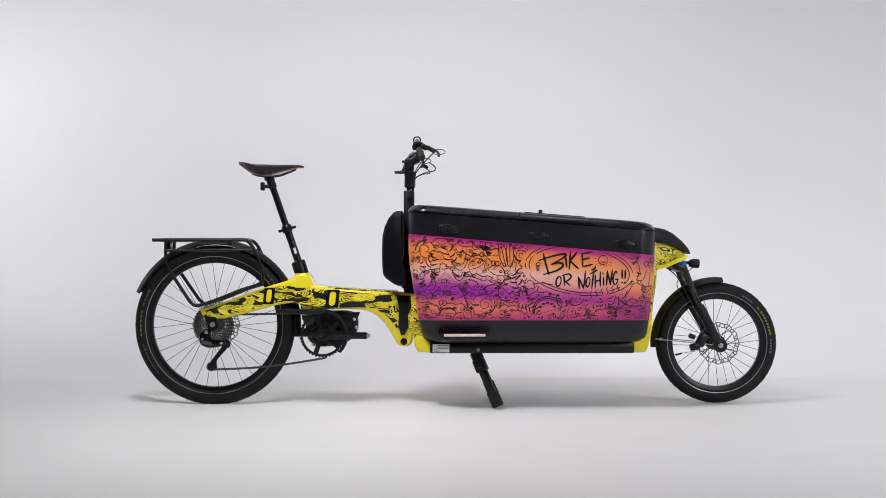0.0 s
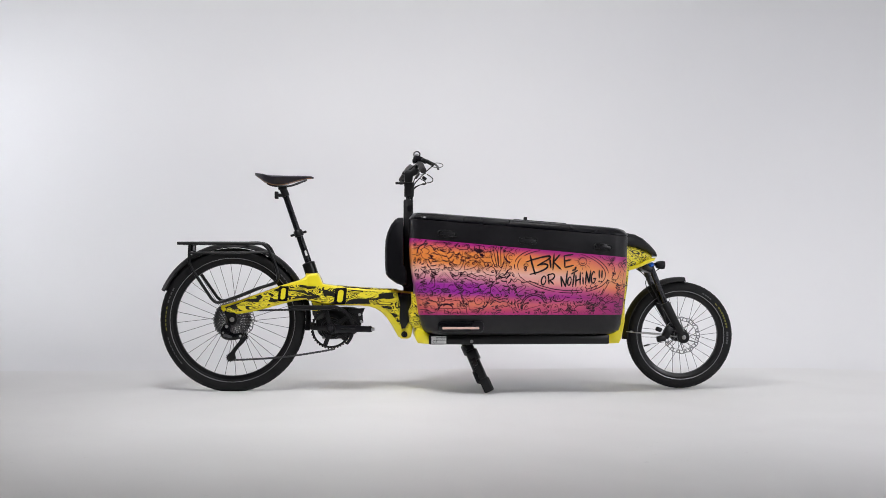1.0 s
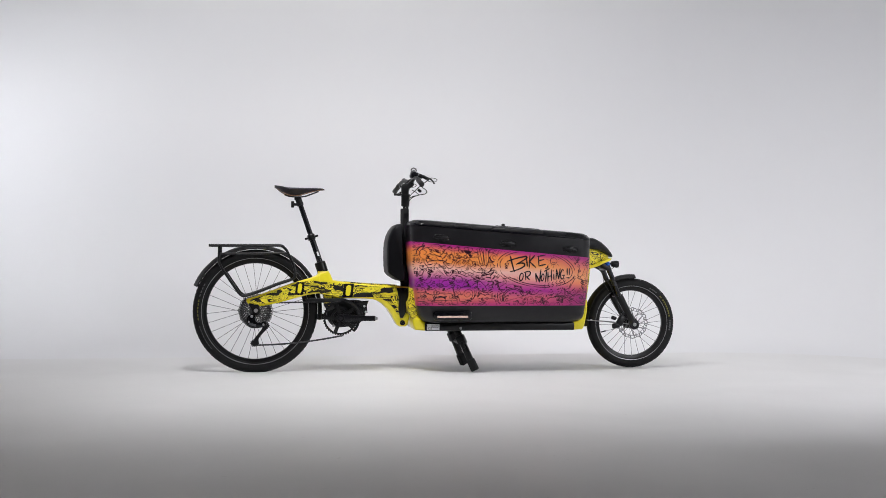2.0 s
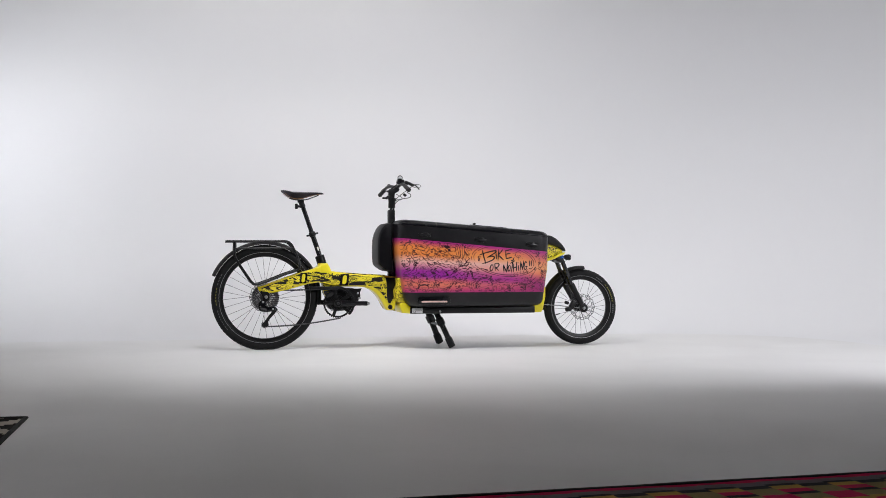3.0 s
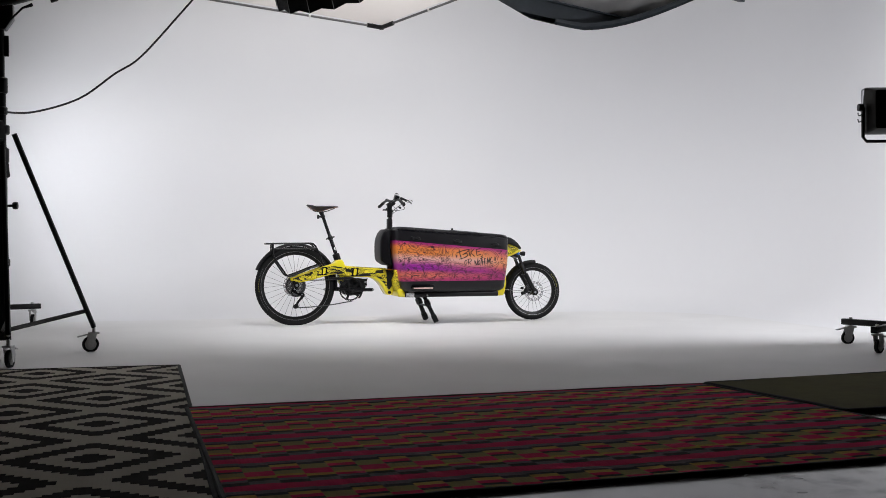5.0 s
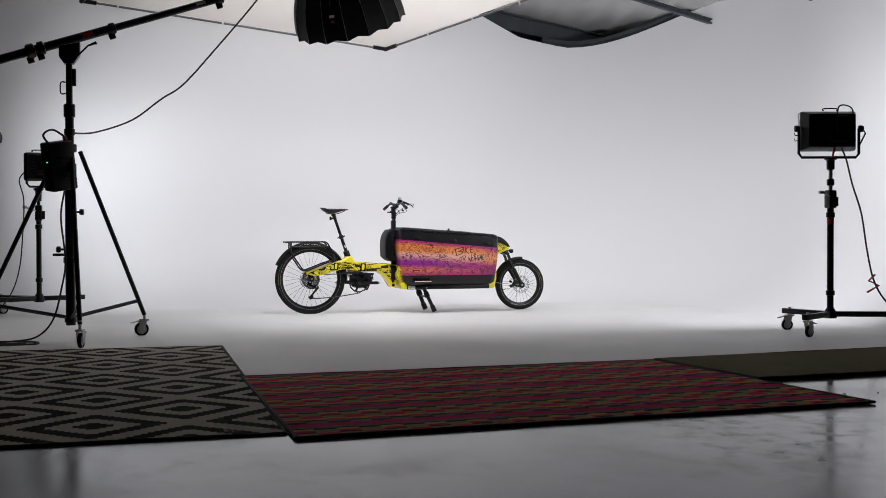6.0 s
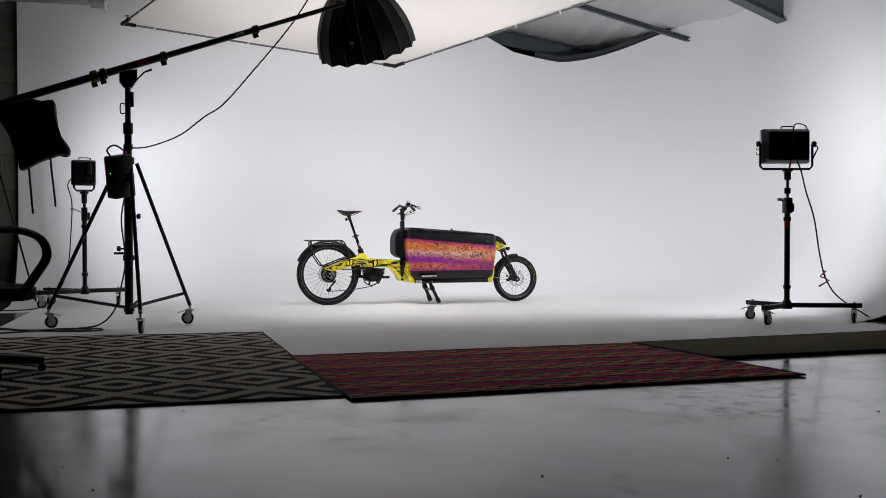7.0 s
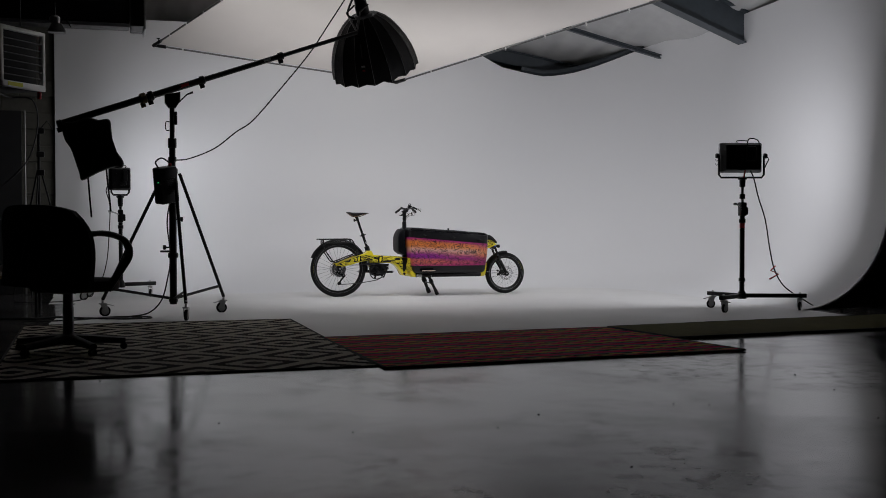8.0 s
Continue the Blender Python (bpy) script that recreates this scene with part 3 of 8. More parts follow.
def rug(name, corners, z, th, mat, label, bind=0.011):
    """A woven rug as a thin soft slab with a sewn edge."""
    c = [Vector((x, y, 0)) for x, y in corners]
    base = sum(c, Vector()) / 4
    t = thing(name, (base.x, base.y, 0), label, "rug")
    n, m = 40, 28
    bm = B()
    top = []
    for j in range(m + 1):
        for i in range(n + 1):
            u, v = i / n, j / m
            p = c[0].lerp(c[1], u).lerp(c[3].lerp(c[2], u), v)
            h = 0.0035 * noise.noise(p * 1.7) + 0.002 * noise.noise(p * 5)
            top.append(p + Vector((0, 0, z + th + h)))
    w = n + 1
    add(bm, top, [(j * w + i, j * w + i + 1, (j + 1) * w + i + 1, (j + 1) * w + i) for j in range(m) for i in range(n)])
    # the pattern follows the cloth: metres from its back left corner
    bm.verts.index_update()
    uv = bm.loops.layers.uv.new("weave")
    wide, deep = (c[1] - c[0]).length, (c[3] - c[0]).length
    for f in bm.faces:
        for lp in f.loops:
            lp[uv].uv = (wide * (lp.vert.index % w) / n, deep * (lp.vert.index // w) / m)
    part("weave", bm, mat, t)
    bm = B()
    for k in range(4):
        a, b = c[k], c[(k + 1) % 4]
        pts = [a.lerp(b, i / 16) + Vector((0, 0, z + th * 0.55 + 0.002 * noise.noise(a.lerp(b, i / 16) * 4))) for i in range(17)]
        tube(bm, pts, bind, 6, flat=0.6)
    part("binding", bm, M_EDGE, t, "black sewn edge binding")
    return t


def build_rugs():
    rug("rug", [(-3.465, -2.97), (-1.07, -3.03), (-1.063, -6.62), (-3.415, -6.64)], 0.002, 0.006, M_RUG1, "flat-woven rug with charcoal stepped diamonds on stone grey")
    rug("rug", [(-1.082, -4.822), (1.45, -4.70), (1.68, -6.575), (-1.036, -6.755)], 0.006, 0.006, M_RUG2, "flat-woven rug in crimson, khaki, mustard and grey blocks")
    rug("rug", [(1.46, -4.71), (4.85, -4.33), (4.85, -5.48), (1.60, -5.695)], 0.014, 0.006, M_GREEN, "plain olive green felt rug overlapping the patterned rug", 0.009)


# ---- stands and lamps ----


def castor(stand, p, yaw, r=0.05):
    """A swivel castor with brake pedal under p's stem; p is on the floor."""
    m = pose(p[0], p[1], 0, 0, 0, yaw)
    bm = B()
    for s in (-0.022, 0.022):
        t = [(-0.02, 0.13), (0.035, 0.13), (0.05, 0.08), (0.035, 0.035), (0.005, 0.035)]
        q = B()
        prism(q, t, s - 0.002, s + 0.002)
        q.verts.index_update()
        add(bm, [m @ v.co for v in q.verts], [[v.index for v in f.verts] for f in q.faces])
        q.free()
    box(bm, (0.0, 0, 0.13), (0.07, 0.055, 0.014), bev=0.004, m=m)
    rod(bm, m @ Vector((0, 0, 0.13)), m @ Vector((0, 0, 0.2)), 0.012)
    box(bm, (0.075, 0, 0.115), (0.07, 0.035, 0.008), (0, 14, 0), bev=0.003, m=m)
    fork = part("castor", bm, M_ZINC, stand, "zinc swivel castor with brake")
    bm = B()
    ax = (m.to_3x3() @ Vector((0, 1, 0)))
    hub = m @ Vector((0.022, 0, r))
    lathe(bm, [(r * 0.70, -0.012), (r - 0.004, -0.013), (r, -0.008), (r, 0.008), (r - 0.004, 0.013), (r * 0.70, 0.012)], hub, ax, 24, closed=True)
    part("tyre", bm, M_RUBBER, fork, "dark rubber castor tyre")
    bm = B()
    lathe(bm, [(0.006, -0.015), (0.014, -0.014), (0.018, -0.010), (r * 0.70, -0.010), (r * 0.70, 0.010), (0.018, 0.010), (0.014, 0.014), (0.006, 0.015)], hub, ax, 24)
    part("wheel", bm, M_WHEEL, fork, "pale plastic castor wheel")


def build_boom_stand():
    c = Vector((-2.18, -1.9, 0))
    st = thing("boom_stand", (c.x, c.y, 0), "black steel boom stand on three castors", "light stand")
    up = lambda z: c + Vector((0, 0, z))
    feet = [(-2.86, -1.61), (-2.09, -2.39), (-1.645, -1.49)]
    bm = B()
    rod(bm, up(0.13), up(1.30), 0.036, n=20)
    rod(bm, up(1.30), up(1.78), 0.031, n=20)
    rod(bm, up(1.78), up(2.16), 0.024, n=20)
    part("column", bm, M_BLACK, st)
    COLLARS = ((1.30, 0.09, 0.048), (1.74, 0.10, 0.042), (1.58, 0.05, 0.04), (0.62, 0.05, 0.05), (1.46, 0.06, 0.052), (0.17, 0.04, 0.045))
    for z, h, r in COLLARS:
        bm = B()
        lathe(bm, [(r - 0.006, -h / 2), (r, -h / 2 + 0.006), (r, h / 2 - 0.006), (r - 0.006, h / 2)], up(z), (0, 0, 1), 20)
        part("collar", bm, M_BLACK, st)
    for z, a in ((1.30, 200), (0.98, -10), (0.70, 190)):
        bm = B()
        d = Vector((math.cos(radians(a)), math.sin(radians(a)), 0))
        rod(bm, up(z), up(z) + d * 0.085, 0.008)
        lathe(bm, [(0.004, -0.018), (0.022, -0.014), (0.024, 0.0), (0.022, 0.014), (0.004, 0.018)], up(z) + d * 0.085, d, 12)
        part("knob", bm, M_PLASTIC, st, "black clamping knob")
    bm = B()
    tube(bm, spline([up(1.92) + Vector((-0.025, 0, 0.03)), up(1.92) + Vector((-0.06, 0, 0.03)), up(1.92) + Vector((-0.06, 0, -0.05)), up(1.92) + Vector((-0.025, 0, -0.05))], 3), 0.006, 6)
    box(bm, tuple(up(1.99) + Vector((0.035, 0, 0))), (0.03, 0.03, 0.13), bev=0.004)
    part("latch", bm, M_BLACK, st)
    bm = B()
    box(bm, tuple(up(0.66) + Vector((-0.05, 0, 0.0))), (0.15, 0.05, 0.02), bev=0.004)
    part("accessory_tray", bm, M_BLACK, st)
    for fx, fy in feet:
        f = Vector((fx, fy, 0.17))
        d = (Vector((fx, fy, 0)) - c).normalized()
        bm = B()
        tube(bm, [up(1.44) + d * 0.09, f], 0.017, 10)
        part("leg", bm, M_BLACK, st)
        bm = B()
        q = f.lerp(up(1.44) + d * 0.05, 0.09)
        tube(bm, [up(0.19) + d * 0.03, q], 0.014, 4)
        part("brace", bm, M_BLACK, st)
        castor(st, (fx, fy), {-2.86: 15, -2.09: 75, -1.645: 190}[fx], 0.055)
    # pivot head and boom
    bm = B()
    prism(bm, [(-2.25, 2.14), (-2.215, 2.09), (-2.145, 2.09), (-2.10, 2.16), (-2.10, 2.25), (-2.25, 2.22)], -1.95, -1.85, 0.008)
    part("pivot_head", bm, M_BLACK, st)
    bm = B()
    tube(bm, [(-2.12, -1.96, 2.14), (-2.04, -1.98, 2.22), (-1.98, -1.98, 2.245)], [0.007, 0.007, 0.012], 8)
    part("lever", bm, M_BLACK, st)
    A, E = Vector((-3.24, -1.98, 1.90)), Vector((-0.20, -1.47, 3.00))
    at = lambda t: A.lerp(E, t)
    bm = B()
    tube(bm, [at(0.0), at(0.45)], 0.034, 18)
    tube(bm, [at(0.45), at(0.72)], 0.028, 18)
    tube(bm, [at(0.72), at(1.0)], 0.022, 18)
    boom = part("boom", bm, M_BLACK, st, "slanting telescopic boom arm")
    ax = (E - A).normalized()
    for t, w, r in ((0.282, 0.05, 0.050), (0.258, 0.06, 0.054), (0.45, 0.05, 0.044), (0.72, 0.06, 0.04), (0.0, 0.05, 0.042)):
        bm = B()
        lathe(bm, [(r - 0.008, -w / 2), (r, -w / 2 + 0.008), (r, w / 2 - 0.008), (r - 0.008, w / 2)], at(t), ax, 18)
        box(bm, tuple(at(t) - Vector((0, 0, r + 0.012))), (0.05, 0.03, 0.05), (0, -20, 0), bev=0.006)
        part("clamp", bm, M_STRAP if t == 0.258 else M_BLACK, boom, "worn mustard clamp" if t == 0.258 else "")
    bm = B()
    box(bm, tuple(at(0.385) + Vector((0, -0.034, 0.0))), (0.13, 0.004, 0.03), (0, -19.6, 0))
    part("sticker", bm, M_RED, boom, "small red maker's sticker")
    bm = B()
    box(bm, tuple(at(0.665) + Vector((0, -0.028, 0.0))), (0.12, 0.004, 0.018), (0, -19.6, 0))
    part("sticker", bm, M_WHITE, boom, "pale caution sticker")


def build_softbox():
    ax = DOME_AX
    rim = DOME_C
    depth, R = 0.67, 0.495
    apex = rim - ax * depth
    t = thing("softbox", tuple(apex), "black parabolic umbrella softbox tilted down on the boom", "softbox")
    side = ax.cross(Vector((0, 0, 1))).normalized()
    up = side.cross(ax)
    n = 16
    rad = lambda h: 0.085 + (R - 0.085) * math.sin(min(1.0, h * 0.97 + 0.03) * math.pi / 2) ** 0.56
    bm = B()
    vs, fs = [], []
    K = 10
    for i in range(2 * n):
        a = math.pi * i / n
        d = side * math.cos(a) + up * math.sin(a)
        for k in range(K + 1):
            h = k / K
            sag = 1.0 if i % 2 == 0 else 0.972
            edge = 0.0 if i % 2 == 0 else -0.022 * (h ** 6)
            vs.append(apex + ax * (depth * h + edge) + d * rad(h) * sag)
    for i in range(2 * n):
        j = (i + 1) % (2 * n)
        for k in range(K):
            fs.append((i * (K + 1) + k, j * (K + 1) + k, j * (K + 1) + k + 1, i * (K + 1) + k + 1))
    add(bm, vs, fs)
    sh = part("shell", bm, M_FABRIC, t, sharp=12)
    for i in range(n):
        a = 2 * math.pi * i / n
        d = side * math.cos(a) + up * math.sin(a)
        bm = B()
        tube(bm, [apex + ax * depth * k / 10 + d * (rad(k / 10) + 0.002) for k in range(11)], 0.0026, 5)
        part("rib", bm, M_SEAM, sh, "grey seam over a steel rib")
    bm = B()
    lathe(bm, [(0.09, -0.02), (0.10, -0.01), (0.10, 0.02), (0.09, 0.03)], apex, ax, 24)
    part("speed_ring", bm, M_DARKSTEEL, t, "dark metal speed ring")
    bm = B()
    lathe(bm, [(0.0, -0.30), (0.06, -0.30), (0.068, -0.28), (0.068, -0.12), (0.075, -0.11), (0.075, -0.02), (0.05, -0.02)], apex, ax, 24)
    part("lamp_head", bm, M_BLACK, t, "black lamp head behind the softbox")
    bm = B()
    for s in (-1, 1):
        q = apex - ax * 0.12 + side * 0.085 * s
        tube(bm, [q, q + Vector((-0.10, -0.06, -0.10)), Vector((-0.20, -1.47, 3.0))], 0.010, 6)
    part("yoke", bm, M_BLACK, t)
    bm = B()
    tube(bm, spline([apex - ax * 0.2 + Vector((-0.05, -0.06, 0.02)), apex + Vector((-0.16, -0.1, 0.12)), apex + Vector((-0.2, -0.1, -0.02)), apex + Vector((-0.12, -0.09, -0.06))], 5), 0.012, 8)
    part("handle", bm, M_BLACK, t)
    bm = B()
    lathe(bm, [(0.0, 0.0), (0.42, 0.0), (0.42, 0.004), (0.0, 0.004)], rim - ax * 0.03, ax, 32)
    part("diffuser", bm, glow("lit_diffuser", (1.0, 0.985, 0.97), 4.0), t, "lit white front diffuser")
    # plain marks in place of the maker's name on the panels that face the hall
    best = min(range(n), key=lambda i: (side * math.cos(2 * math.pi * (i + 0.5) / n) + up * math.sin(2 * math.pi * (i + 0.5) / n)).dot(Vector((0.65, 1, 0))))
    a = 2 * math.pi * (best + 0.5) / n
    d = side * math.cos(a) + up * math.sin(a)
    tang = ax.cross(d)
    for h, w, l, mt in ((0.42, 0.012, 0.16, M_GREY), (0.66, 0.045, 0.022, M_WHITE), (0.725, 0.03, 0.02, M_RED)):
        p = apex + ax * depth * h + d * (rad(h) * 0.975 + 0.006)
        tl = (apex + ax * depth * (h + 0.05) + d * rad(h + 0.05) - apex - ax * depth * h - d * rad(h)).normalized()
        bm = B()
        q = [p - tang * w / 2 - tl * l / 2, p + tang * w / 2 - tl * l / 2, p + tang * w / 2 + tl * l / 2, p - tang * w / 2 + tl * l / 2]
        add(bm, q + [v + d * 0.003 for v in q], [(0, 1, 2, 3), (4, 7, 6, 5), (0, 4, 5, 1), (1, 5, 6, 2), (2, 6, 7, 3), (3, 7, 4, 0)])
        part("printed_mark", bm, mt, sh, "pale printed mark")


def build_sandbag():
    t = thing("sandbag", (-2.95, -1.95, 1.35), "black nylon saddle sandbag hanging from the boom", "sandbag")
    out = curve2([(-3.21, 1.897), (-3.10, 1.925), (-2.98, 1.965), (-2.88, 1.945), (-2.78, 1.95), (-2.76, 1.83), (-2.744, 1.70), (-2.70, 1.62), (-2.656, 1.55), (-2.664, 1.49), (-2.74, 1.492), (-2.86, 1.45), (-2.93, 1.415), (-3.04, 1.360), (-3.065, 1.43), (-3.09, 1.51), (-3.14, 1.66), (-3.20, 1.763)], 4)
    bm = B()
    prism(bm, out, -2.07, -1.86, 0.035, seg=4)
    part("bag", bm, M_FABRIC, t)
    for a, b in (((-2.99, 1.45), (-2.955, 1.0)), ((-2.815, 1.50), (-2.775, 1.06))):
        bm = B()
        tube(bm, spline([(a[0], -1.97, a[1]), (a[0] + 0.012, -1.97, a[1] - 0.15), (b[0] - 0.01, -1.965, b[1] + 0.12), (b[0], -1.96, b[1])], 5), 0.016, 6, flat=0.6)
        part("strap", bm, M_FABRIC, t, "loose webbing strap")
    bm = B()
    tube(bm, spline([(-2.75, -1.97, 1.66), (-2.69, -1.97, 1.60), (-2.655, -1.97, 1.53), (-2.68, -1.97, 1.485), (-2.75, -1.97, 1.50)], 5), 0.014, 8, flat=0.5)
    part("carry_handle", bm, M_FABRIC, t)


def build_ballast():
    m = pose(-2.25, -2.0, 1.32, 6, -10, 34)
    t = thing("power_box", (-2.29, -2.0, 1.16), "black lamp power supply strapped to the stand", "power supply")
    bm = B()
    box(bm, (0, 0, 0), (0.205, 0.13, 0.36), bev=0.014, m=m)
    part("case", bm, M_BLACK, t)
    bm = B()
    for i in range(5):
        box(bm, (0.02, -0.067, -0.08 + 0.036 * i), (0.11, 0.008, 0.016), bev=0.002, m=m)
    part("vent", bm, M_PLASTIC, t)
    bm = B()
    lathe(bm, [(0.0, 0.0), (0.006, 0.0), (0.005, 0.004), (0.0, 0.005)], m @ Vector((-0.103, -0.02, 0.04)), m.to_3x3() @ Vector((-1, 0, 0)), 10)
    part("status_light", bm, M_LED, t, "green status light")
    bm = B()
    tube(bm, spline([m @ Vector((-0.06, 0, 0.165)), m @ Vector((-0.10, 0, 0.24)), m @ Vector((-0.02, 0, 0.27)), m @ Vector((0.08, 0, 0.20)), m @ Vector((0.11, 0, 0.15))], 6), 0.008, 8)
    part("lead", bm, M_CABLE, t)
    bm = B()
    box(bm, (0.07, 0.0, 0.185), (0.02, 0.03, 0.05), bev=0.004, m=m)
    part("plug", bm, M_RED, t, "red plug")


def led_panel(name, c, size, yaw, label, yoke=True, mount_z=None):
    """A flat lamp housing seen from its back, in a U-shaped yoke."""
    m = pose(*c, 0, 0, yaw)
    w, d, h = size
    t = thing(name, (c[0], c[1], c[2] - h / 2 - 0.1), label, "lamp")
    bm = B()
    rings = []
    for y, f in ((d / 2, 1.0), (d * 0.12, 1.0), (d * 0.06, 0.97), (-d * 0.42, 0.86), (-d / 2, 0.82)):
        rings.append([m @ Vector((a * f, y, b * f)) for a, b in rounded(w, h, 0.02, 3)])
    loft(bm, rings)
    part("housing", bm, M_BLACK, t)
    bm = B()
    box(bm, (w * 0.17, -d * 0.62, h * 0.12), (w * 0.22, d * 0.34, h * 0.46), bev=0.01, m=m)
    box(bm, (w * 0.10, -d * 0.56, -h * 0.22), (w * 0.30, d * 0.2, h * 0.14), bev=0.006, m=m)
    part("control_unit", bm, M_PLASTIC, t)
    bm = B()
    for i in range(6):
        box(bm, (-w * 0.22, -d * 0.5, -h * 0.25 + h * 0.1 * i), (w * 0.2, 0.012, h * 0.035), m=m)
    part("heat_sink", bm, M_BLACK, t)
    bm = B()
    tube(bm, spline([m @ Vector((-0.05, -0.01, h / 2)), m @ Vector((-0.05, -0.01, h / 2 + 0.02)), m @ Vector((0.06, -0.01, h / 2 + 0.02)), m @ Vector((0.06, -0.01, h / 2))], 3), 0.006, 6)
    part("carry_handle", bm, M_BLACK, t)
    bm = B()
    z0 = -h / 2 - 0.055
    g = w / 2 + (0.018 if yoke else -0.022)
    yk = [(-g, 0.02), (-g, z0 + 0.03), (-g + 0.025, z0), (g - 0.025, z0), (g, z0 + 0.03), (g, 0.02)]
    tube(bm, [m @ Vector((a, 0, b)) for a, b in yk], 0.012, 6)
    part("yoke", bm, M_BLACK, t, "black U-shaped yoke")
    for s in (-1, 1) if yoke else ():
        bm = B()
        lathe(bm, [(0.004, -0.02), (0.026, -0.018), (0.028, 0.0), (0.024, 0.018), (0.004, 0.02)], m @ Vector((s * (w / 2 + 0.035), 0, 0.02)), m.to_3x3() @ Vector((1, 0, 0)), 12)
        part("tilt_knob", bm, M_PLASTIC, t)
    if yoke:
        bm = B()
        tube(bm, [m @ Vector(p) for p in ((g, 0, -0.13), (g + 0.055, 0, -0.02), (g + 0.045, 0, 0.0), (g + 0.01, 0, -0.005))], 0.007, 6)
        part("bracket", bm, M_BLACK, t)
        for z in (-0.03, -0.075):
            bm = B()
            tube(bm, spline([m @ Vector((-g - 0.008, 0, z)), m @ Vector((-g - 0.03, 0, z - 0.008)), m @ Vector((-g - 0.036, 0, z + 0.014))], 3), 0.004, 5)
            part("cable_hook", bm, M_BLACK, t)
    bm = B()
    box(bm, (0, d / 2 + 0.003, 0), (w * 0.92, 0.004, h * 0.9), m=m)
    part("lamp_face", bm, glow("lit_panel_face", (0.97, 0.98, 1.0), 4.0), t, "lit white lamp face")
    return t, m


def wheeled_stand(c, top, feet, label, r=0.027, crank_z=1.12, riser=None, tape=True):
    st = thing("light_stand", (c[0], c[1], 0), label, "light stand", group="wheeled light stands")
    up = lambda z: Vector((c[0], c[1], z))
    bm = B()
    rod(bm, up(0.13), up(crank_z - 0.05), r, n=18)
    part("column", bm, M_BLACK, st)
    bm = B()
    rod(bm, up(crank_z), up(top), r * 0.62, n=16)
    part("riser", bm, riser or M_TUBE, st, "inner riser tube")
    for z, h, q in ((crank_z - 0.13, 0.05, 1.35), (crank_z + 0.14, 0.06, 1.15), (0.34, 0.05, 1.35)):
        bm = B()
        lathe(bm, [(r * 0.6, -h / 2), (r * q, -h / 2 + 0.006), (r * q, h / 2 - 0.006), (r * 0.6, h / 2)], up(z), (0, 0, 1), 16)
        part("collar", bm, M_BLACK, st)
    bm = B()
    box(bm, tuple(up(crank_z)), (r * 2.6, r * 3.0, 0.15), bev=0.01)
    box(bm, tuple(up(crank_z) + Vector((r * 1.6, 0, -0.02))), (r * 1.6, r * 1.6, 0.08), bev=0.008)
    part("crank_box", bm, M_BLACK, st)
    bm = B()
    tube(bm, spline([up(crank_z + 0.02) + Vector((-r, -0.03, 0)), up(crank_z + 0.04) + Vector((-0.07, -0.05, 0)), up(crank_z + 0.055) + Vector((-0.12, -0.05, 0))], 4), 0.009, 8)
    rod(bm, up(crank_z + 0.055) + Vector((-0.14, -0.05, 0)), up(crank_z + 0.055) + Vector((-0.10, -0.05, 0)), 0.014)
    part("crank_handle", bm, M_TUBE, st, "grey crank handle")
    bm = B()
    lathe(bm, [(r * 0.7, -0.09), (r * 1.2, -0.08), (r * 1.25, -0.01), (r * 1.9, 0.0), (r * 1.9, 0.015), (r, 0.02)], up(top), (0, 0, 1), 16)
    part("spigot", bm, M_BLACK, st)
    if tape:
        bm = B()
        lathe(bm, [(r + 0.001, -0.05), (r + 0.002, -0.05), (r + 0.002, 0.05), (r + 0.001, 0.05)], up(crank_z - 0.16), (0, 0, 1), 16)
        part("tape", bm, M_RED, st, "red marking tape")
    bm = B()
    lathe(bm, [(r, -0.03), (r * 1.9, -0.03), (r * 2.1, -0.01), (r * 1.7, 0.03), (r * 1.25, 0.05), (r, 0.06)], up(0.16), (0, 0, 1), 18)
    part("base_hub", bm, M_BLACK, st)
    for i, f in enumerate(feet):
        d = Vector((f[0], f[1], 0)) - Vector((c[0], c[1], 0))
        mid = up(0.165) + d * 0.5
        yaw = math.degrees(math.atan2(d.y, d.x))
        bm = B()
        box(bm, tuple(mid + d.normalized() * 0.03), (d.length + 0.08, 0.045, 0.045), (0, 0, yaw), bev=0.006)
        part("base_arm", bm, M_BLACK, st)
        castor(st, f, yaw + (60, 170, 250)[i % 3], 0.048)
    return st


def cable(name, pts, r, label, per=8):
    bm = B()
    tube(bm, spline(pts, per), r, 7)
    return solid(name, bm, M_CABLE, label, "cable", base=tuple(pts[-1]))


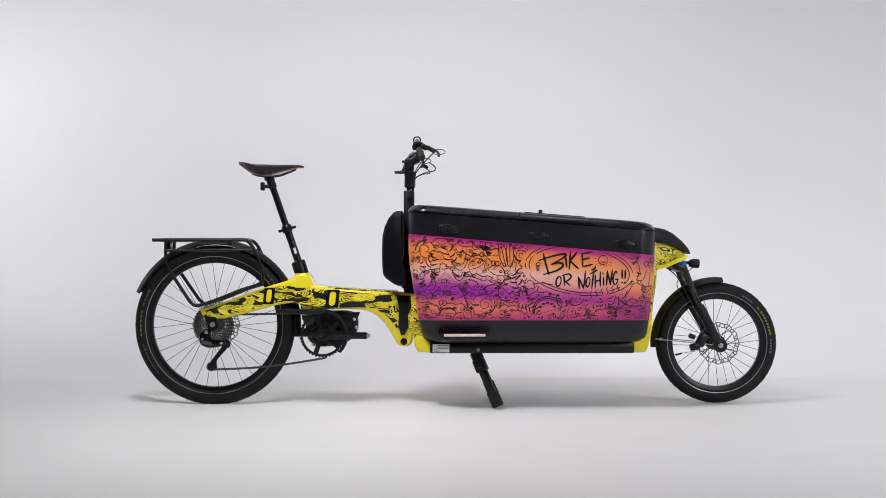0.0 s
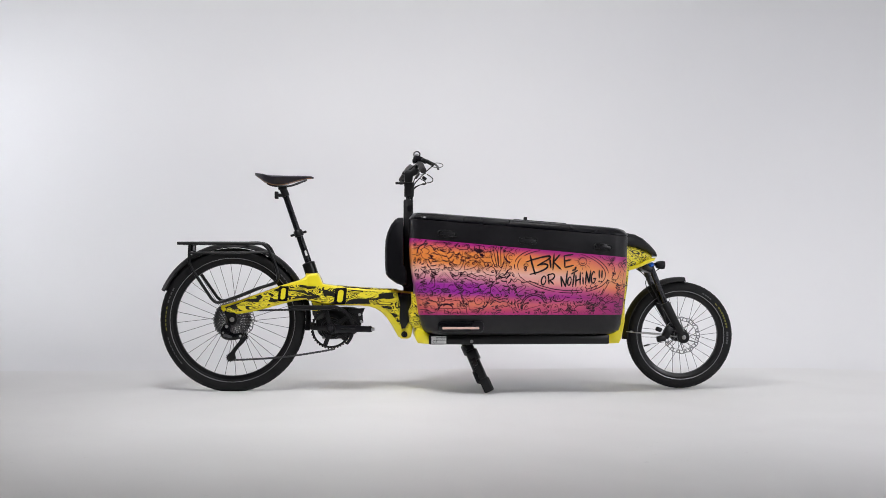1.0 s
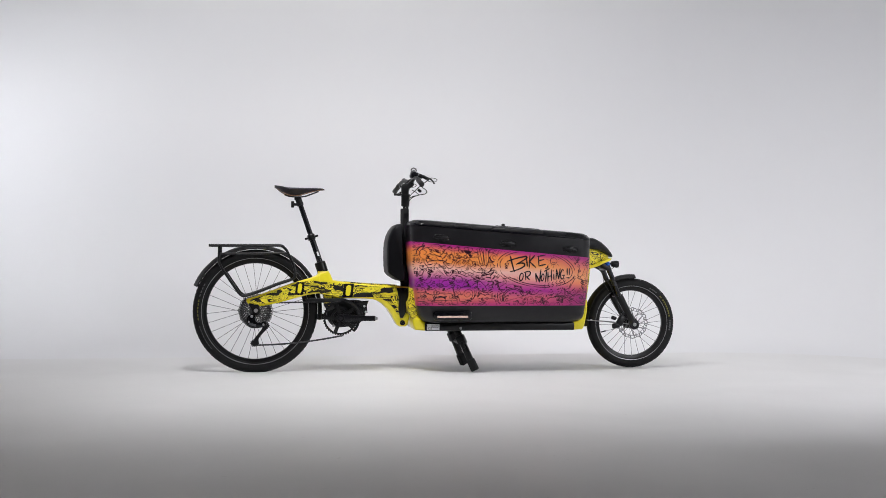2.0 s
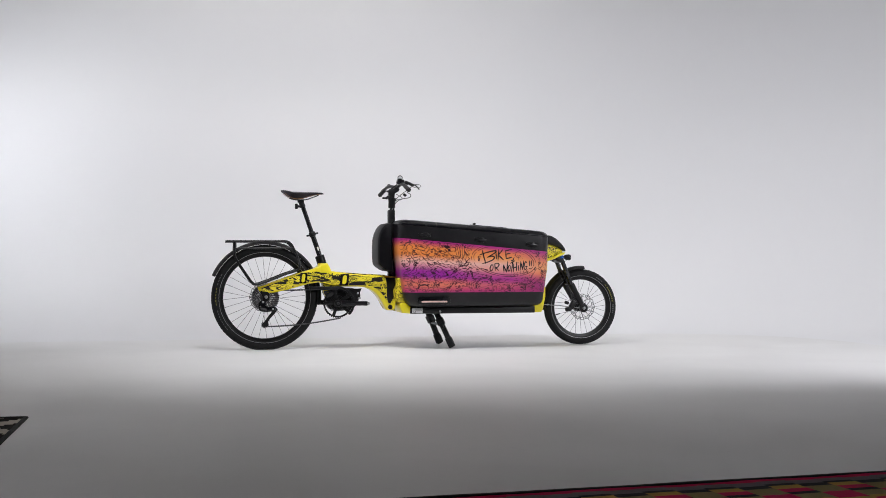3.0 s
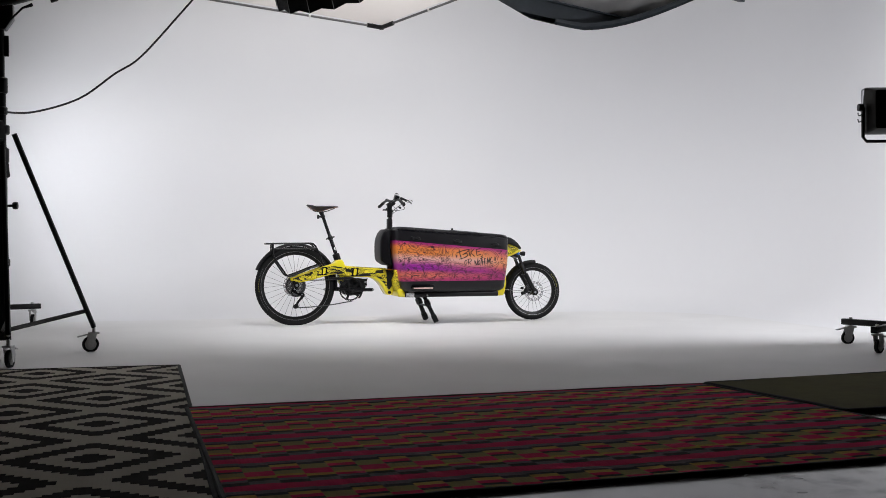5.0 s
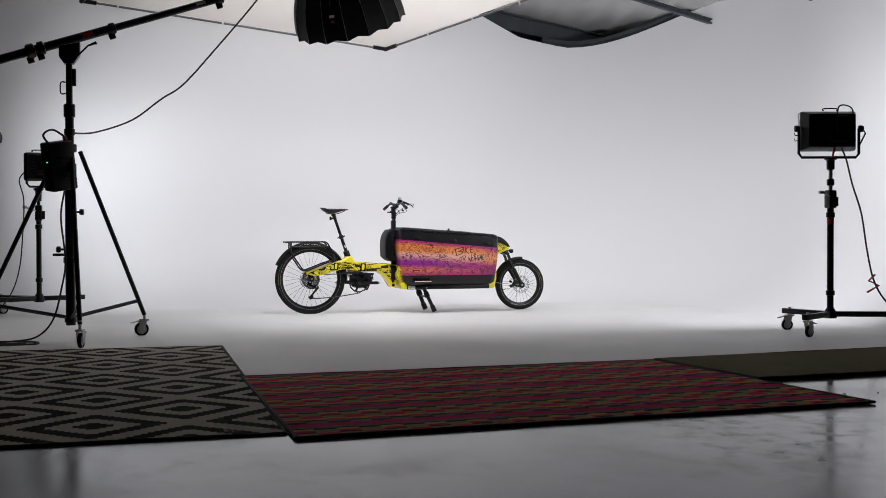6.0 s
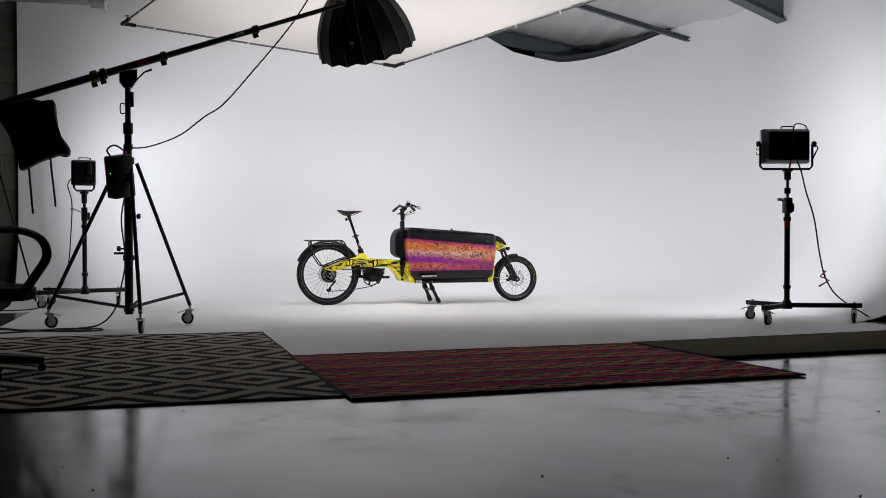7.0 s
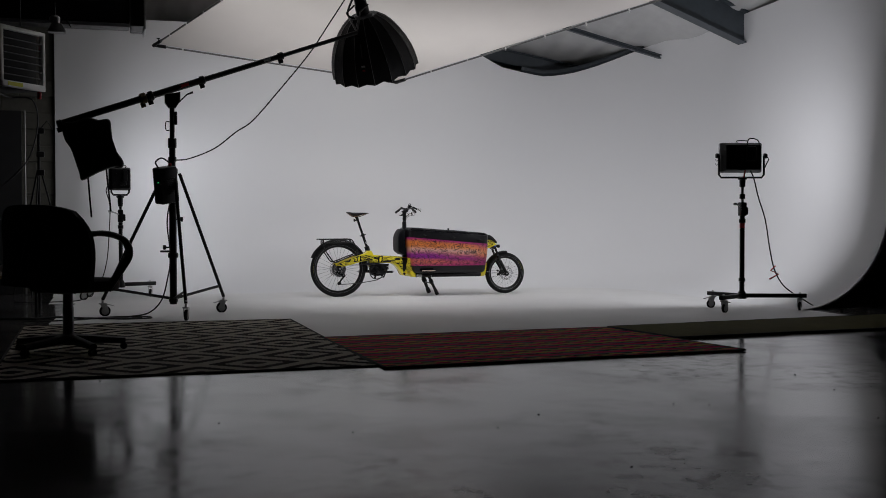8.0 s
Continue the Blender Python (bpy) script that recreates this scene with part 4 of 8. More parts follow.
def build_right_lamp():
    wheeled_stand((3.878, -2.76), 1.45, [(3.748, -2.36), (3.498, -3.02), (4.47, -2.98)], "black wheeled crank stand carrying a large panel lamp")
    led_panel("panel_lamp", (3.888, -2.72, 1.69), (0.465, 0.17, 0.33), -15, "large black panel lamp turned towards the cove")
    c = cable("lamp_cable", [(3.958, -2.78, 1.56), (3.998, -2.80, 1.45), (4.048, -2.81, 1.25), (4.13, -2.82, 1.0), (4.185, -2.82, 0.7), (4.245, -2.82, 0.46), (4.345, -2.81, 0.30), (4.47, -2.8, 0.20), (4.648, -2.80, 0.10), (4.768, -2.83, 0.03), (4.848, -2.95, 0.012)], 0.0075, "black mains cable hanging from the panel lamp to the floor")
    bm = B()
    tube(bm, [(4.255, -2.83, 0.49), (4.195, -2.83, 0.44), (4.295, -2.83, 0.40), (4.185, -2.83, 0.345)], 0.014, 6, flat=0.6)
    part("cable_tie", bm, M_RED, c, "red hook-and-loop cable tie")
    bm = B()
    tube(bm, spline([(3.90, -2.82, 1.80), (3.90, -2.84, 1.88), (3.96, -2.84, 1.895), (4.03, -2.84, 1.86), (4.05, -2.82, 1.74)], 6), 0.006, 6)
    part("loose_lead", bm, M_CABLE, c, "thin lead looped over the lamp")
    bm = B()
    tube(bm, [(3.898, -2.79, 1.57), (3.868, -2.80, 1.46)], 0.009, 6)
    part("cable_tie", bm, M_RED, c, "red hook-and-loop cable tie")


def build_left_lamp():
    wheeled_stand((-2.54, 0.48), 1.20, [(-2.20, 0.62), (-2.98, 0.25), (-2.92, 0.80)], "black wheeled crank stand carrying a small panel lamp", 0.024, 0.98, M_BLACK, False)
    led_panel("panel_lamp", (-2.54, 0.46, 1.42), (0.25, 0.11, 0.27), 10, "small black panel lamp turned towards the cove", yoke=False)
    cable("lamp_cable", [(-2.66, 0.38, 1.36), (-2.70, 0.36, 1.28), (-2.66, 0.34, 1.1), (-2.67, 0.34, 0.8), (-2.70, 0.3, 0.45), (-2.78, 0.2, 0.2), (-2.95, 0.05, 0.03), (-3.3, -0.1, 0.012), (-3.7, 0.0, 0.012)], 0.006, "black mains cable hanging from the small panel lamp")


def build_boom_cables():
    cable("lamp_cable", [(-2.20, -1.98, 1.20), (-2.24, -1.99, 0.95), (-2.21, -1.99, 0.62), (-2.24, -2.02, 0.4), (-2.3, -2.0, 0.18), (-2.42, -1.9, 0.05), (-2.60, -1.85, 0.014), (-2.82, -1.95, 0.014), (-2.70, -2.12, 0.014), (-2.42, -2.1, 0.014), (-2.45, -1.95, 0.016), (-2.75, -1.9, 0.018), (-3.1, -2.1, 0.014), (-3.6, -2.2, 0.014)], 0.007, "black power cable coiled loosely on the floor")
    cable("lamp_cable", [(-2.16, -1.93, 1.57), (-2.0, -1.7, 1.60), (-1.73, -1.5, 1.72), (-1.5, -1.46, 1.90), (-1.33, -1.46, 2.02), (-1.07, -1.46, 2.32), (-0.73, -1.46, 2.74), (-0.52, -1.48, 3.06), (-0.34, -1.48, 3.34)], 0.007, "black lamp cable sagging from the softbox to the stand")


def build_sail():
    a, b, c, d = Vector((-2.168, 0.597, 3.106)), Vector((0.914, 0.65, 2.762)), Vector((4.17, -3.0, 3.70)), Vector((-0.57, -1.97, 3.95))
    t = thing("overhead_silk", tuple((a + b + c + d) / 4), "large white cloth stretched in an overhead tube frame", "light diffuser")
    for p, q in ((a, b), (b, c), (c, d), (d, a)):
        bm = B()
        tube(bm, [p, q], 0.011, 12)
        bar = part("frame_tube", bm, M_FRAMETUBE, t, "dull aluminium frame tube")
        dr = (q - p).normalized()
        for s, e in ((p, 1), (q, -1)):
            bm = B()
            tube(bm, [s - dr * 0.02 * e, s + dr * 0.14 * e], 0.021, 10)
            k = s + dr * 0.09 * e
            rod(bm, k, k + Vector((0, 0, 0.05)), 0.006, n=8)
            rod(bm, k + Vector((-0.02, 0, 0.05)), k + Vector((0.02, 0, 0.05)), 0.006, n=8)
            part("corner_joint", bm, M_BLACK, bar, "black corner joint")
        for k in (1, 4, 7) if p is a else range(1, 9):
            bm = B()
            m = p.lerp(q, k / 9)
            lathe(bm, [(0.011, -0.010), (0.015, -0.008), (0.015, 0.008), (0.011, 0.010)], m, dr, 10)
            tube(bm, [m, m + Vector((0.0, 0.0, -0.035))], 0.003, 5)
            part("tie_clip", bm, M_ENAMEL, bar, "white elastic tie")
    bm = B()
    n = 16
    vs = []
    for j in range(n + 1):
        for i in range(n + 1):
            u, v = 0.005 + 0.99 * i / n, 0.005 + 0.99 * j / n
            p = a.lerp(b, u).lerp(d.lerp(c, u), v)
            vs.append(p + Vector((0, 0, 0.015 - 0.10 * math.sin(math.pi * u) * math.sin(math.pi * v) + 0.004 * noise.noise(p * 2))))
    w = n + 1
    add(bm, vs, [(j * w + i, j * w + i + 1, (j + 1) * w + i + 1, (j + 1) * w + i) for j in range(n) for i in range(n)])
    part("cloth", bm, M_SILK, t, "slack white cloth")
    for p in (c, d):
        bm = B()
        tube(bm, [p, Vector((p.x, p.y, roof_z(p.x, p.y)))], 0.003, 5)
        part("hanging_line", bm, M_CABLE, t, "thin hanging line")


# ---- left-hand corner of the hall ----


def build_heater():
    m = pose(-3.75, -1.78, 2.51, 0, 0, 53)
    t = thing("unit_heater", (-3.735, -1.76, 2.2), "white enamelled unit heater with louvred outlet", "heater")
    w, d, h = 0.62, 0.5, 0.58
    bm = B()
    for x, z, sx, sz in ((0, h / 2 - 0.02, w, 0.04), (0, -h / 2 + 0.03, w, 0.06), (w / 2 - 0.02, 0, 0.04, h), (-w / 2 + 0.02, 0, 0.04, h)):
        box(bm, (x, -d / 2 + 0.02, z), (sx, 0.05, sz), bev=0.008, m=m)
    part("front_frame", bm, M_ENAMEL, t)
    bm = B()
    box(bm, (0, 0.05, 0), (w - 0.006, d - 0.1, h - 0.006), bev=0.015, m=m)
    part("case", bm, M_DARKWALL, t)
    for i in range(6):
        bm = B()
        box(bm, (0, -d / 2 + 0.01, -h / 2 + 0.12 + 0.068 * i), (w - 0.07, 0.012, 0.008), (25, 0, 0), m=m)
        part("louvre", bm, M_GREY, t)
    bm = B()
    box(bm, (-0.12, -d / 2 - 0.008, -h / 2 + 0.03), (0.2, 0.003, 0.036), m=m)
    part("warning_label", bm, M_WARN, t, "yellow warning label")
    bm = B()
    rod(bm, m @ Vector((w / 2 - 0.03, -d / 2 + 0.05, -h / 2)), m @ Vector((w / 2 - 0.03, -d / 2 + 0.05, -h / 2 - 0.07)), 0.02)
    part("gas_valve", bm, M_RED, t, "red valve cap")
    bm = B()
    for s in (-0.25, 0.25):
        p = m @ Vector((s, 0, h / 2))
        rod(bm, p, (p.x, p.y, roof_z(p.x, p.y)), 0.006)
    part("hanger_rod", bm, M_DARKSTEEL, t)
    bm = B()
    tube(bm, spline([m @ Vector((-0.2, 0, -h / 2)), (-3.72, -1.5, 2.18), (-3.50, -1.5, 2.16), (-3.45, -1.5, 1.9), (-3.55, -1.5, 1.55), (-3.78, -1.5, 1.3)], 6), 0.008, 7)
    part("supply_lead", bm, M_GREY, t, "grey supply lead")
    # small flood lamp
    f = thing("flood_lamp", (-3.25, -1.95, 2.83), "small grey flood lamp under the dark bank", "lamp")
    bm = B()
    lathe(bm, [(0.0, -0.03), (0.045, -0.03), (0.05, 0.0), (0.05, 0.03), (0.03, 0.05)], (-3.26, -1.93, 2.89), (0, 0, 1), 16)
    part("mount", bm, M_TUBE, f)
    bm = B()
    rings = [[Vector((-3.24 + a, -1.95 + b, z)) for a, b in rounded(w, w * 0.7, 0.01, 2)] for w, z in ((0.09, 2.86), (0.16, 2.79), (0.165, 2.77))]
    loft(bm, rings, True, True)
    part("reflector", bm, M_TUBE, f)
    bm = B()
    tube(bm, spline([(-3.20, -1.93, 2.89), (-3.15, -1.93, 2.89), (-3.11, -1.93, 2.83)], 5), 0.006, 6)
    rod(bm, (-3.26, -1.93, 2.91), (-3.26, -1.93, 3.07), 0.008)
    part("lead", bm, M_CABLE, f)


def build_dark_bank():
    t = thing("hanging_blind", (-3.6, -0.5, 2.98), "black roller blind box with grey end cap hanging from the roof", "blind")
    bm = B()
    box(bm, (-3.75, -0.45, 3.29), (2.5, 0.5, 0.42), bev=0.02)
    part("case", bm, M_BLACK, t)
    bm = B()
    box(bm, (-3.65, -0.72, 3.06), (2.3, 0.05, 0.04), bev=0.008)
    part("bottom_rail", bm, M_GREY, t, "grey bottom rail")
    bm = B()
    box(bm, (-2.42, -0.45, 3.29), (0.14, 0.54, 0.46), bev=0.012)
    cap = part("end_cap", bm, M_BLACK, t)
    bm = B()
    box(bm, (-2.34, -0.47, 3.28), (0.02, 0.58, 0.52), bev=0.005)
    part("end_plate", bm, M_TUBE, cap, "grey metal end plate")
    bm = B()
    for x in (-4.5, -2.6):
        rod(bm, (x, -0.45, 3.48), (x, -0.45, roof_z(x, -0.45)), 0.008)
    part("hanger_rod", bm, M_DARKSTEEL, t)


def build_corner_stands():
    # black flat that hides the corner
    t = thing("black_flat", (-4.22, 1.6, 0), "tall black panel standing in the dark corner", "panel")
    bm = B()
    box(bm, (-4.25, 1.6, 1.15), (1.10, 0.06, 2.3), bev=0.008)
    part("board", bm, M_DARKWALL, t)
    bm = B()
    rod(bm, (-3.66, 1.57, 0), (-3.66, 1.57, 2.3), 0.012)
    part("edge_tube", bm, M_TUBE, t, "thin pale edge tube")
    # spare stand
    s = thing("spare_stand", (-3.46, 0.9, 0), "folded black tripod stand in the dark corner", "light stand")
    bm = B()
    rod(bm, (-3.46, 0.9, 0.05), (-3.46, 0.9, 2.05), 0.017)
    part("column", bm, M_BLACK, s)
    for a in (20, 140, 260):
        d = Vector((math.cos(radians(a)), math.sin(radians(a)), 0))
        bm = B()
        tube(bm, [Vector((-3.46, 0.9, 1.5)) + d * 0.03, Vector((-3.46, 0.9, 0.02)) + d * 0.42], 0.011, 8)
        part("leg", bm, M_BLACK, s)
    for z in (1.5, 1.72, 2.0):
        bm = B()
        box(bm, (-3.44, 0.88, z), (0.09, 0.06, 0.07), bev=0.01)
        part("clamp", bm, M_BLACK, s)
    bm = B()
    tube(bm, [(-3.46, 0.88, 2.0), (-3.36, 0.86, 2.12), (-3.30, 0.86, 2.02)], 0.008, 6)
    part("arm", bm, M_BLACK, s)


def build_low_table():
    """A low table with papers, a bag and a floor cable beside it."""
    t = thing("low_table", (-3.85, -0.9, 0), "low dark table with a pale board top", "table")
    bm = B()
    box(bm, (-3.85, -0.9, 0.37), (0.9, 0.7, 0.03), bev=0.005)
    part("tabletop", bm, M_WOOD, t)
    for x in (-4.24, -3.46):
        for y in (-1.2, -0.6):
            bm = B()
            rod(bm, (x, y, 0), (x, y, 0.36), 0.016)
            part("leg", bm, M_BLACK, t)
    for i, (x, y, z, r) in enumerate(((-3.72, -1.0, 0.392, 12), (-3.80, -0.86, 0.402, -20))):
        bm = B()
        box(bm, (x, y, z), (0.32, 0.23, 0.014), (0, 0, r), bev=0.002)
        solid("paper_pad", bm, M_PAPER, "pale pad of paper lying on the low table", "paper", base=(x, y, z - 0.008))
    bm = B()
    rings = []
    for k, z in enumerate((0.41, 0.43, 0.47, 0.51, 0.525)):
        w = (0.15, 0.17, 0.15, 0.10, 0.03)[k]
        rings.append([Vector((-3.68 + w * math.cos(a / 16 * 2 * math.pi) * (1 + 0.18 * noise.noise((a, k, 0.3))), -0.85 + w * 0.75 * math.sin(a / 16 * 2 * math.pi) * (1 + 0.2 * noise.noise((a, k, 7.3))), z)) for a in range(16)])
    loft(bm, rings)
    solid("plastic_bag", bm, M_TUBE, "crumpled grey plastic bag on the low table", "bag", base=(-3.68, -0.85, 0.41), sharp=15)
    cable("floor_cable", [(-3.9, -1.9, 0.012), (-3.5, -2.05, 0.012), (-3.2, -1.9, 0.012), (-3.0, -2.1, 0.012), (-2.6, -2.25, 0.012), (-2.45, -2.2, 0.012)], 0.01, "black cable lying across the floor to the stand")


def build_chair():
    c = Vector((-3.20, -4.42, 0))
    m = pose(c.x, c.y, 0.0, 0, 0, 40)
    t = thing("office_chair", tuple(c), "black swivel office chair with looped armrests on the diamond rug", "chair")
    up = lambda x, y, z: m @ Vector((x, y, z))
    bm = B()
    lathe(bm, [(0.045, 0.06), (0.055, 0.09), (0.035, 0.11), (0.03, 0.14)], c, (0, 0, 1), 20)
    base = part("base_hub", bm, M_PLASTIC, t)
    for i in range(5):
        a = radians(72 * i + 8)
        d = Vector((math.cos(a), math.sin(a), 0))
        bm = B()
        tube(bm, [c + d * 0.03 + Vector((0, 0, 0.105)), c + d * 0.18 + Vector((0, 0, 0.095)), c + d * 0.41 + Vector((0, 0, 0.075))], [0.052, 0.044, 0.034], 8, flat=0.75)
        part("base_leg", bm, M_PLASTIC, base)
        bm = B()
        p = c + d * 0.40
        tang = Vector((-d.y, d.x, 0))
        for s in (-0.016, 0.016):
            lathe(bm, [(0.006, -0.010), (0.024, -0.008), (0.026, 0.0), (0.024, 0.008), (0.006, 0.010)], p + tang * s + Vector((0, 0, 0.034)), tang, 14)
        rod(bm, p + Vector((0, 0, 0.034)), p + Vector((0, 0, 0.07)), 0.008)
        part("castor", bm, M_PLASTIC, base)
    bm = B()
    rod(bm, c + Vector((0, 0, 0.13)), c + Vector((0, 0, 0.34)), 0.040, n=18)
    rod(bm, c + Vector((0, 0, 0.34)), c + Vector((0, 0, 0.46)), 0.037, n=18)
    part("gas_column", bm, M_DARKSTEEL, t, "dark steel column")
    bm = B()
    rings = []
    for z, f in ((0.455, 0.80), (0.465, 0.95), (0.50, 1.0), (0.535, 0.98), (0.555, 0.86), (0.56, 0.5)):
        rings.append([up(0.06 + a * f, b * f, z - 0.02 * max(0, a) ** 2 * 8 * 0.2) for a, b in rounded(0.54, 0.56, 0.14, 6)])
    loft(bm, rings)
    part("seat", bm, M_CLOTH, t)
    bm = B()
    n, k = 14, 9
    front, back = [], []
    for j in range(k + 1):
        z = 0.50 + 0.60 * j / k
        for i in range(n + 1):
            u = -1 + 2 * i / n
            hw = 0.50 * (1 - 0.22 * max(0, (j / k - 0.55) / 0.45) ** 2.2)
            zz = z - 0.05 * (abs(u) ** 3) * (j / k) ** 2
            bend = 0.10 * u * u + 0.05 * math.sin(j / k * 3.1)
            x = -0.30 + bend - 0.05 * (j / k)
            puff = 0.045 * (1 - abs(u) ** 4) * (1 - abs(2 * j / k - 1) ** 4)
            front.append(up(x + 0.02 + puff, u * hw, zz))
            back.append(up(x - 0.02, u * hw, zz))
    w = n + 1
    nf = len(front)
    fs = []
    for j in range(k):
        for i in range(n):
            q = (j * w + i, j * w + i + 1, (j + 1) * w + i + 1, (j + 1) * w + i)
            fs += [q, tuple(v + nf for v in q[::-1])]
    rim = [i for i in range(w)] + [j * w + n for j in range(1, k + 1)] + [k * w + i for i in range(n - 1, -1, -1)] + [j * w for j in range(k - 1, 0, -1)]
    for a, b in zip(rim, rim[1:] + rim[:1]):
        fs.append((a, b, b + nf, a + nf))
    add(bm, front + back, fs)
    part("backrest", bm, M_CLOTH, t)
    bm = B()
    tube(bm, [up(-0.05, 0, 0.45), up(-0.26, 0, 0.47), up(-0.28, 0, 0.62)], 0.03, 8, flat=0.4)
    part("back_bracket", bm, M_PLASTIC, t)
    for s in (-1, 1):
        bm = B()
        tube(bm, spline([up(-0.24, s * 0.33, 0.80), up(-0.12, s * 0.35, 0.875), up(0.06, s * 0.35, 0.89), up(0.23, s * 0.35, 0.84), up(0.28, s * 0.35, 0.73), up(0.21, s * 0.32, 0.60), up(0.14, s * 0.27, 0.47)], 5), 0.036, 10, flat=0.6)
        part("armrest", bm, M_PLASTIC, t, "black looped plastic armrest")


build_floor()
build_grit()
build_cove()
build_roof()
build_block_wall()
build_rugs()
for SPOT[0], builders in (
        (BOOM_SPOT, (build_boom_stand, build_softbox, build_sandbag, build_ballast, build_boom_cables)),
        (RIGHT_SPOT, (build_right_lamp,)),
        (LEFT_SPOT, (build_left_lamp,)),
        (None, (build_sail,)),
        (CORNER_SPOT, (build_corner_stands,)),
        (HEATER_SPOT, (build_heater,)),
        (BLIND_SPOT, (build_dark_bank,)),
        (TABLE_SPOT, (build_low_table,)),
        (CHAIR_SPOT, (build_chair,))):
    for build in builders:
        build()
SPOT[0] = None

# ---- the cargo bike: x from its rear hub forwards, standing along y = 0 ----
BIKE = thing("cargo_bike", (1.1, 0, 0), "yellow and black electric cargo bike standing on its kickstand", "cargo bike")
RW, FW, RR, FR = Vector((0.0, 0, 0.347)), Vector((2.188, 0, 0.269)), 0.347, 0.2625


def ring_piece(bm, c, r, y, w, a0, a1, th=0.0012, n=10):
    """A thin printed strip on a tyre's side, between two angles in degrees."""
    prof = [(r, y), (r + w, y), (r + w, y - th), (r, y - th)]
    vs, fs = [], []
    for i in range(n + 1):
        a = radians(a0 + (a1 - a0) * i / n)
        for q, h in prof:
            vs.append((c.x + q * math.cos(a), h, c.z + q * math.sin(a)))
    for i in range(n):
        for k in range(4):
            fs.append((i * 4 + k, (i + 1) * 4 + k, (i + 1) * 4 + (k + 1) % 4, i * 4 + (k + 1) % 4))
    fs += [(0, 1, 2, 3), (n * 4 + 3, n * 4 + 2, n * 4 + 1, n * 4)]
    add(bm, vs, fs)


def wheel(name, c, r, tyre_w, hub_r, spokes):
    ax = (0, 1, 0)
    bm = B()
    ri = r - 2 * tyre_w + 0.009
    prof = [(ri - 0.020, -0.011), (ri - 0.022, 0.0), (ri - 0.020, 0.011), (ri - 0.004, 0.016), (ri + 0.008, 0.017), (ri + 0.008, -0.017), (ri - 0.004, -0.016)]
    lathe(bm, prof, c, ax, 72, closed=True)
    w = part(name, bm, M_BLACK, BIKE, "spoked wheel with black rim")
    bm = B()
    prof = []
    for i in range(20):
        a = 2 * math.pi * i / 20
        prof.append((r - tyre_w + tyre_w * math.cos(a), tyre_w * 0.98 * math.sin(a)))
    lathe(bm, prof, c, ax, 96, closed=True)
    ty = part("tyre", bm, M_RUBBER, w, "wide black tyre with silver stripe", sharp=60)
    bm = B()
    for i in range(int(2 * math.pi * r / 0.030)):
        for s in (-1, 0, 1):
            a = 2 * math.pi * (i + (0.5 if s else 0)) / int(2 * math.pi * r / 0.030)
            off = 0.0 if s == 0 else 0.55
            p = c + Vector((math.cos(a), 0, math.sin(a))) * (r - tyre_w + tyre_w * math.cos(off) - 0.001) + Vector((0, s * tyre_w * math.sin(off), 0))
            m = Matrix.Translation(p) @ Matrix.Rotation(-a, 4, "Y") @ Matrix.Rotation(s * off, 4, "Z")
            box(bm, (0, 0, 0), (0.003, 0.016 if s == 0 else 0.014, 0.015), m=m)
    part("tread", bm, M_RUBBER, ty)
    for s in (-1, 1):
        bm = B()
        q = (r - tyre_w) - tyre_w * 0.55
        lathe(bm, [(q, s * tyre_w * 0.86), (q + 0.0028, s * tyre_w * 0.885), (q + 0.0028, s * tyre_w * 0.90), (q, s * tyre_w * 0.875)], c, ax, 72, closed=True)
        part("reflective_stripe", bm, M_SILVER, ty, "thin silver reflective ring")
    bm = B()
    lathe(bm, [(0.008, -0.062), (0.012, -0.06), (0.012, -0.045), (hub_r, -0.042), (hub_r, -0.034), (hub_r * 0.55, -0.028), (hub_r * 0.55, 0.028), (hub_r, 0.034), (hub_r, 0.042), (0.012, 0.045), (0.012, 0.06), (0.008, 0.062)], c, ax, 28)
    part("hub", bm, M_BLACK, w)
    # spokes share one mesh
    t = B()
    tube(t, [(0, 0, 0), (0, 0, 1)], 0.0012, 5)
    me = mesh_of(t, "spoke", M_SPOKE)
    for i in range(spokes):
        a = 2 * math.pi * i / spokes + 0.05
        s = -1 if i % 2 else 1
        lean = 0.55 * (1 if (i // 2) % 2 else -1)
        p0 = c + Vector((math.cos(a + lean), 0, math.sin(a + lean))) * hub_r * 0.92 + Vector((0, 0.038 * s, 0))
        p1 = c + Vector((math.cos(a), 0, math.sin(a))) * (ri - 0.018)
        d = p1 - p0
        ob = new("spoke", me)
        ob.parent = w
        ob.matrix_basis = Matrix.Translation(p0 - ORIGIN[BIKE]) @ d.to_track_quat("Z", "Y").to_matrix().to_4x4() @ Matrix.Diagonal((1, 1, d.length, 1))
    return w, ty


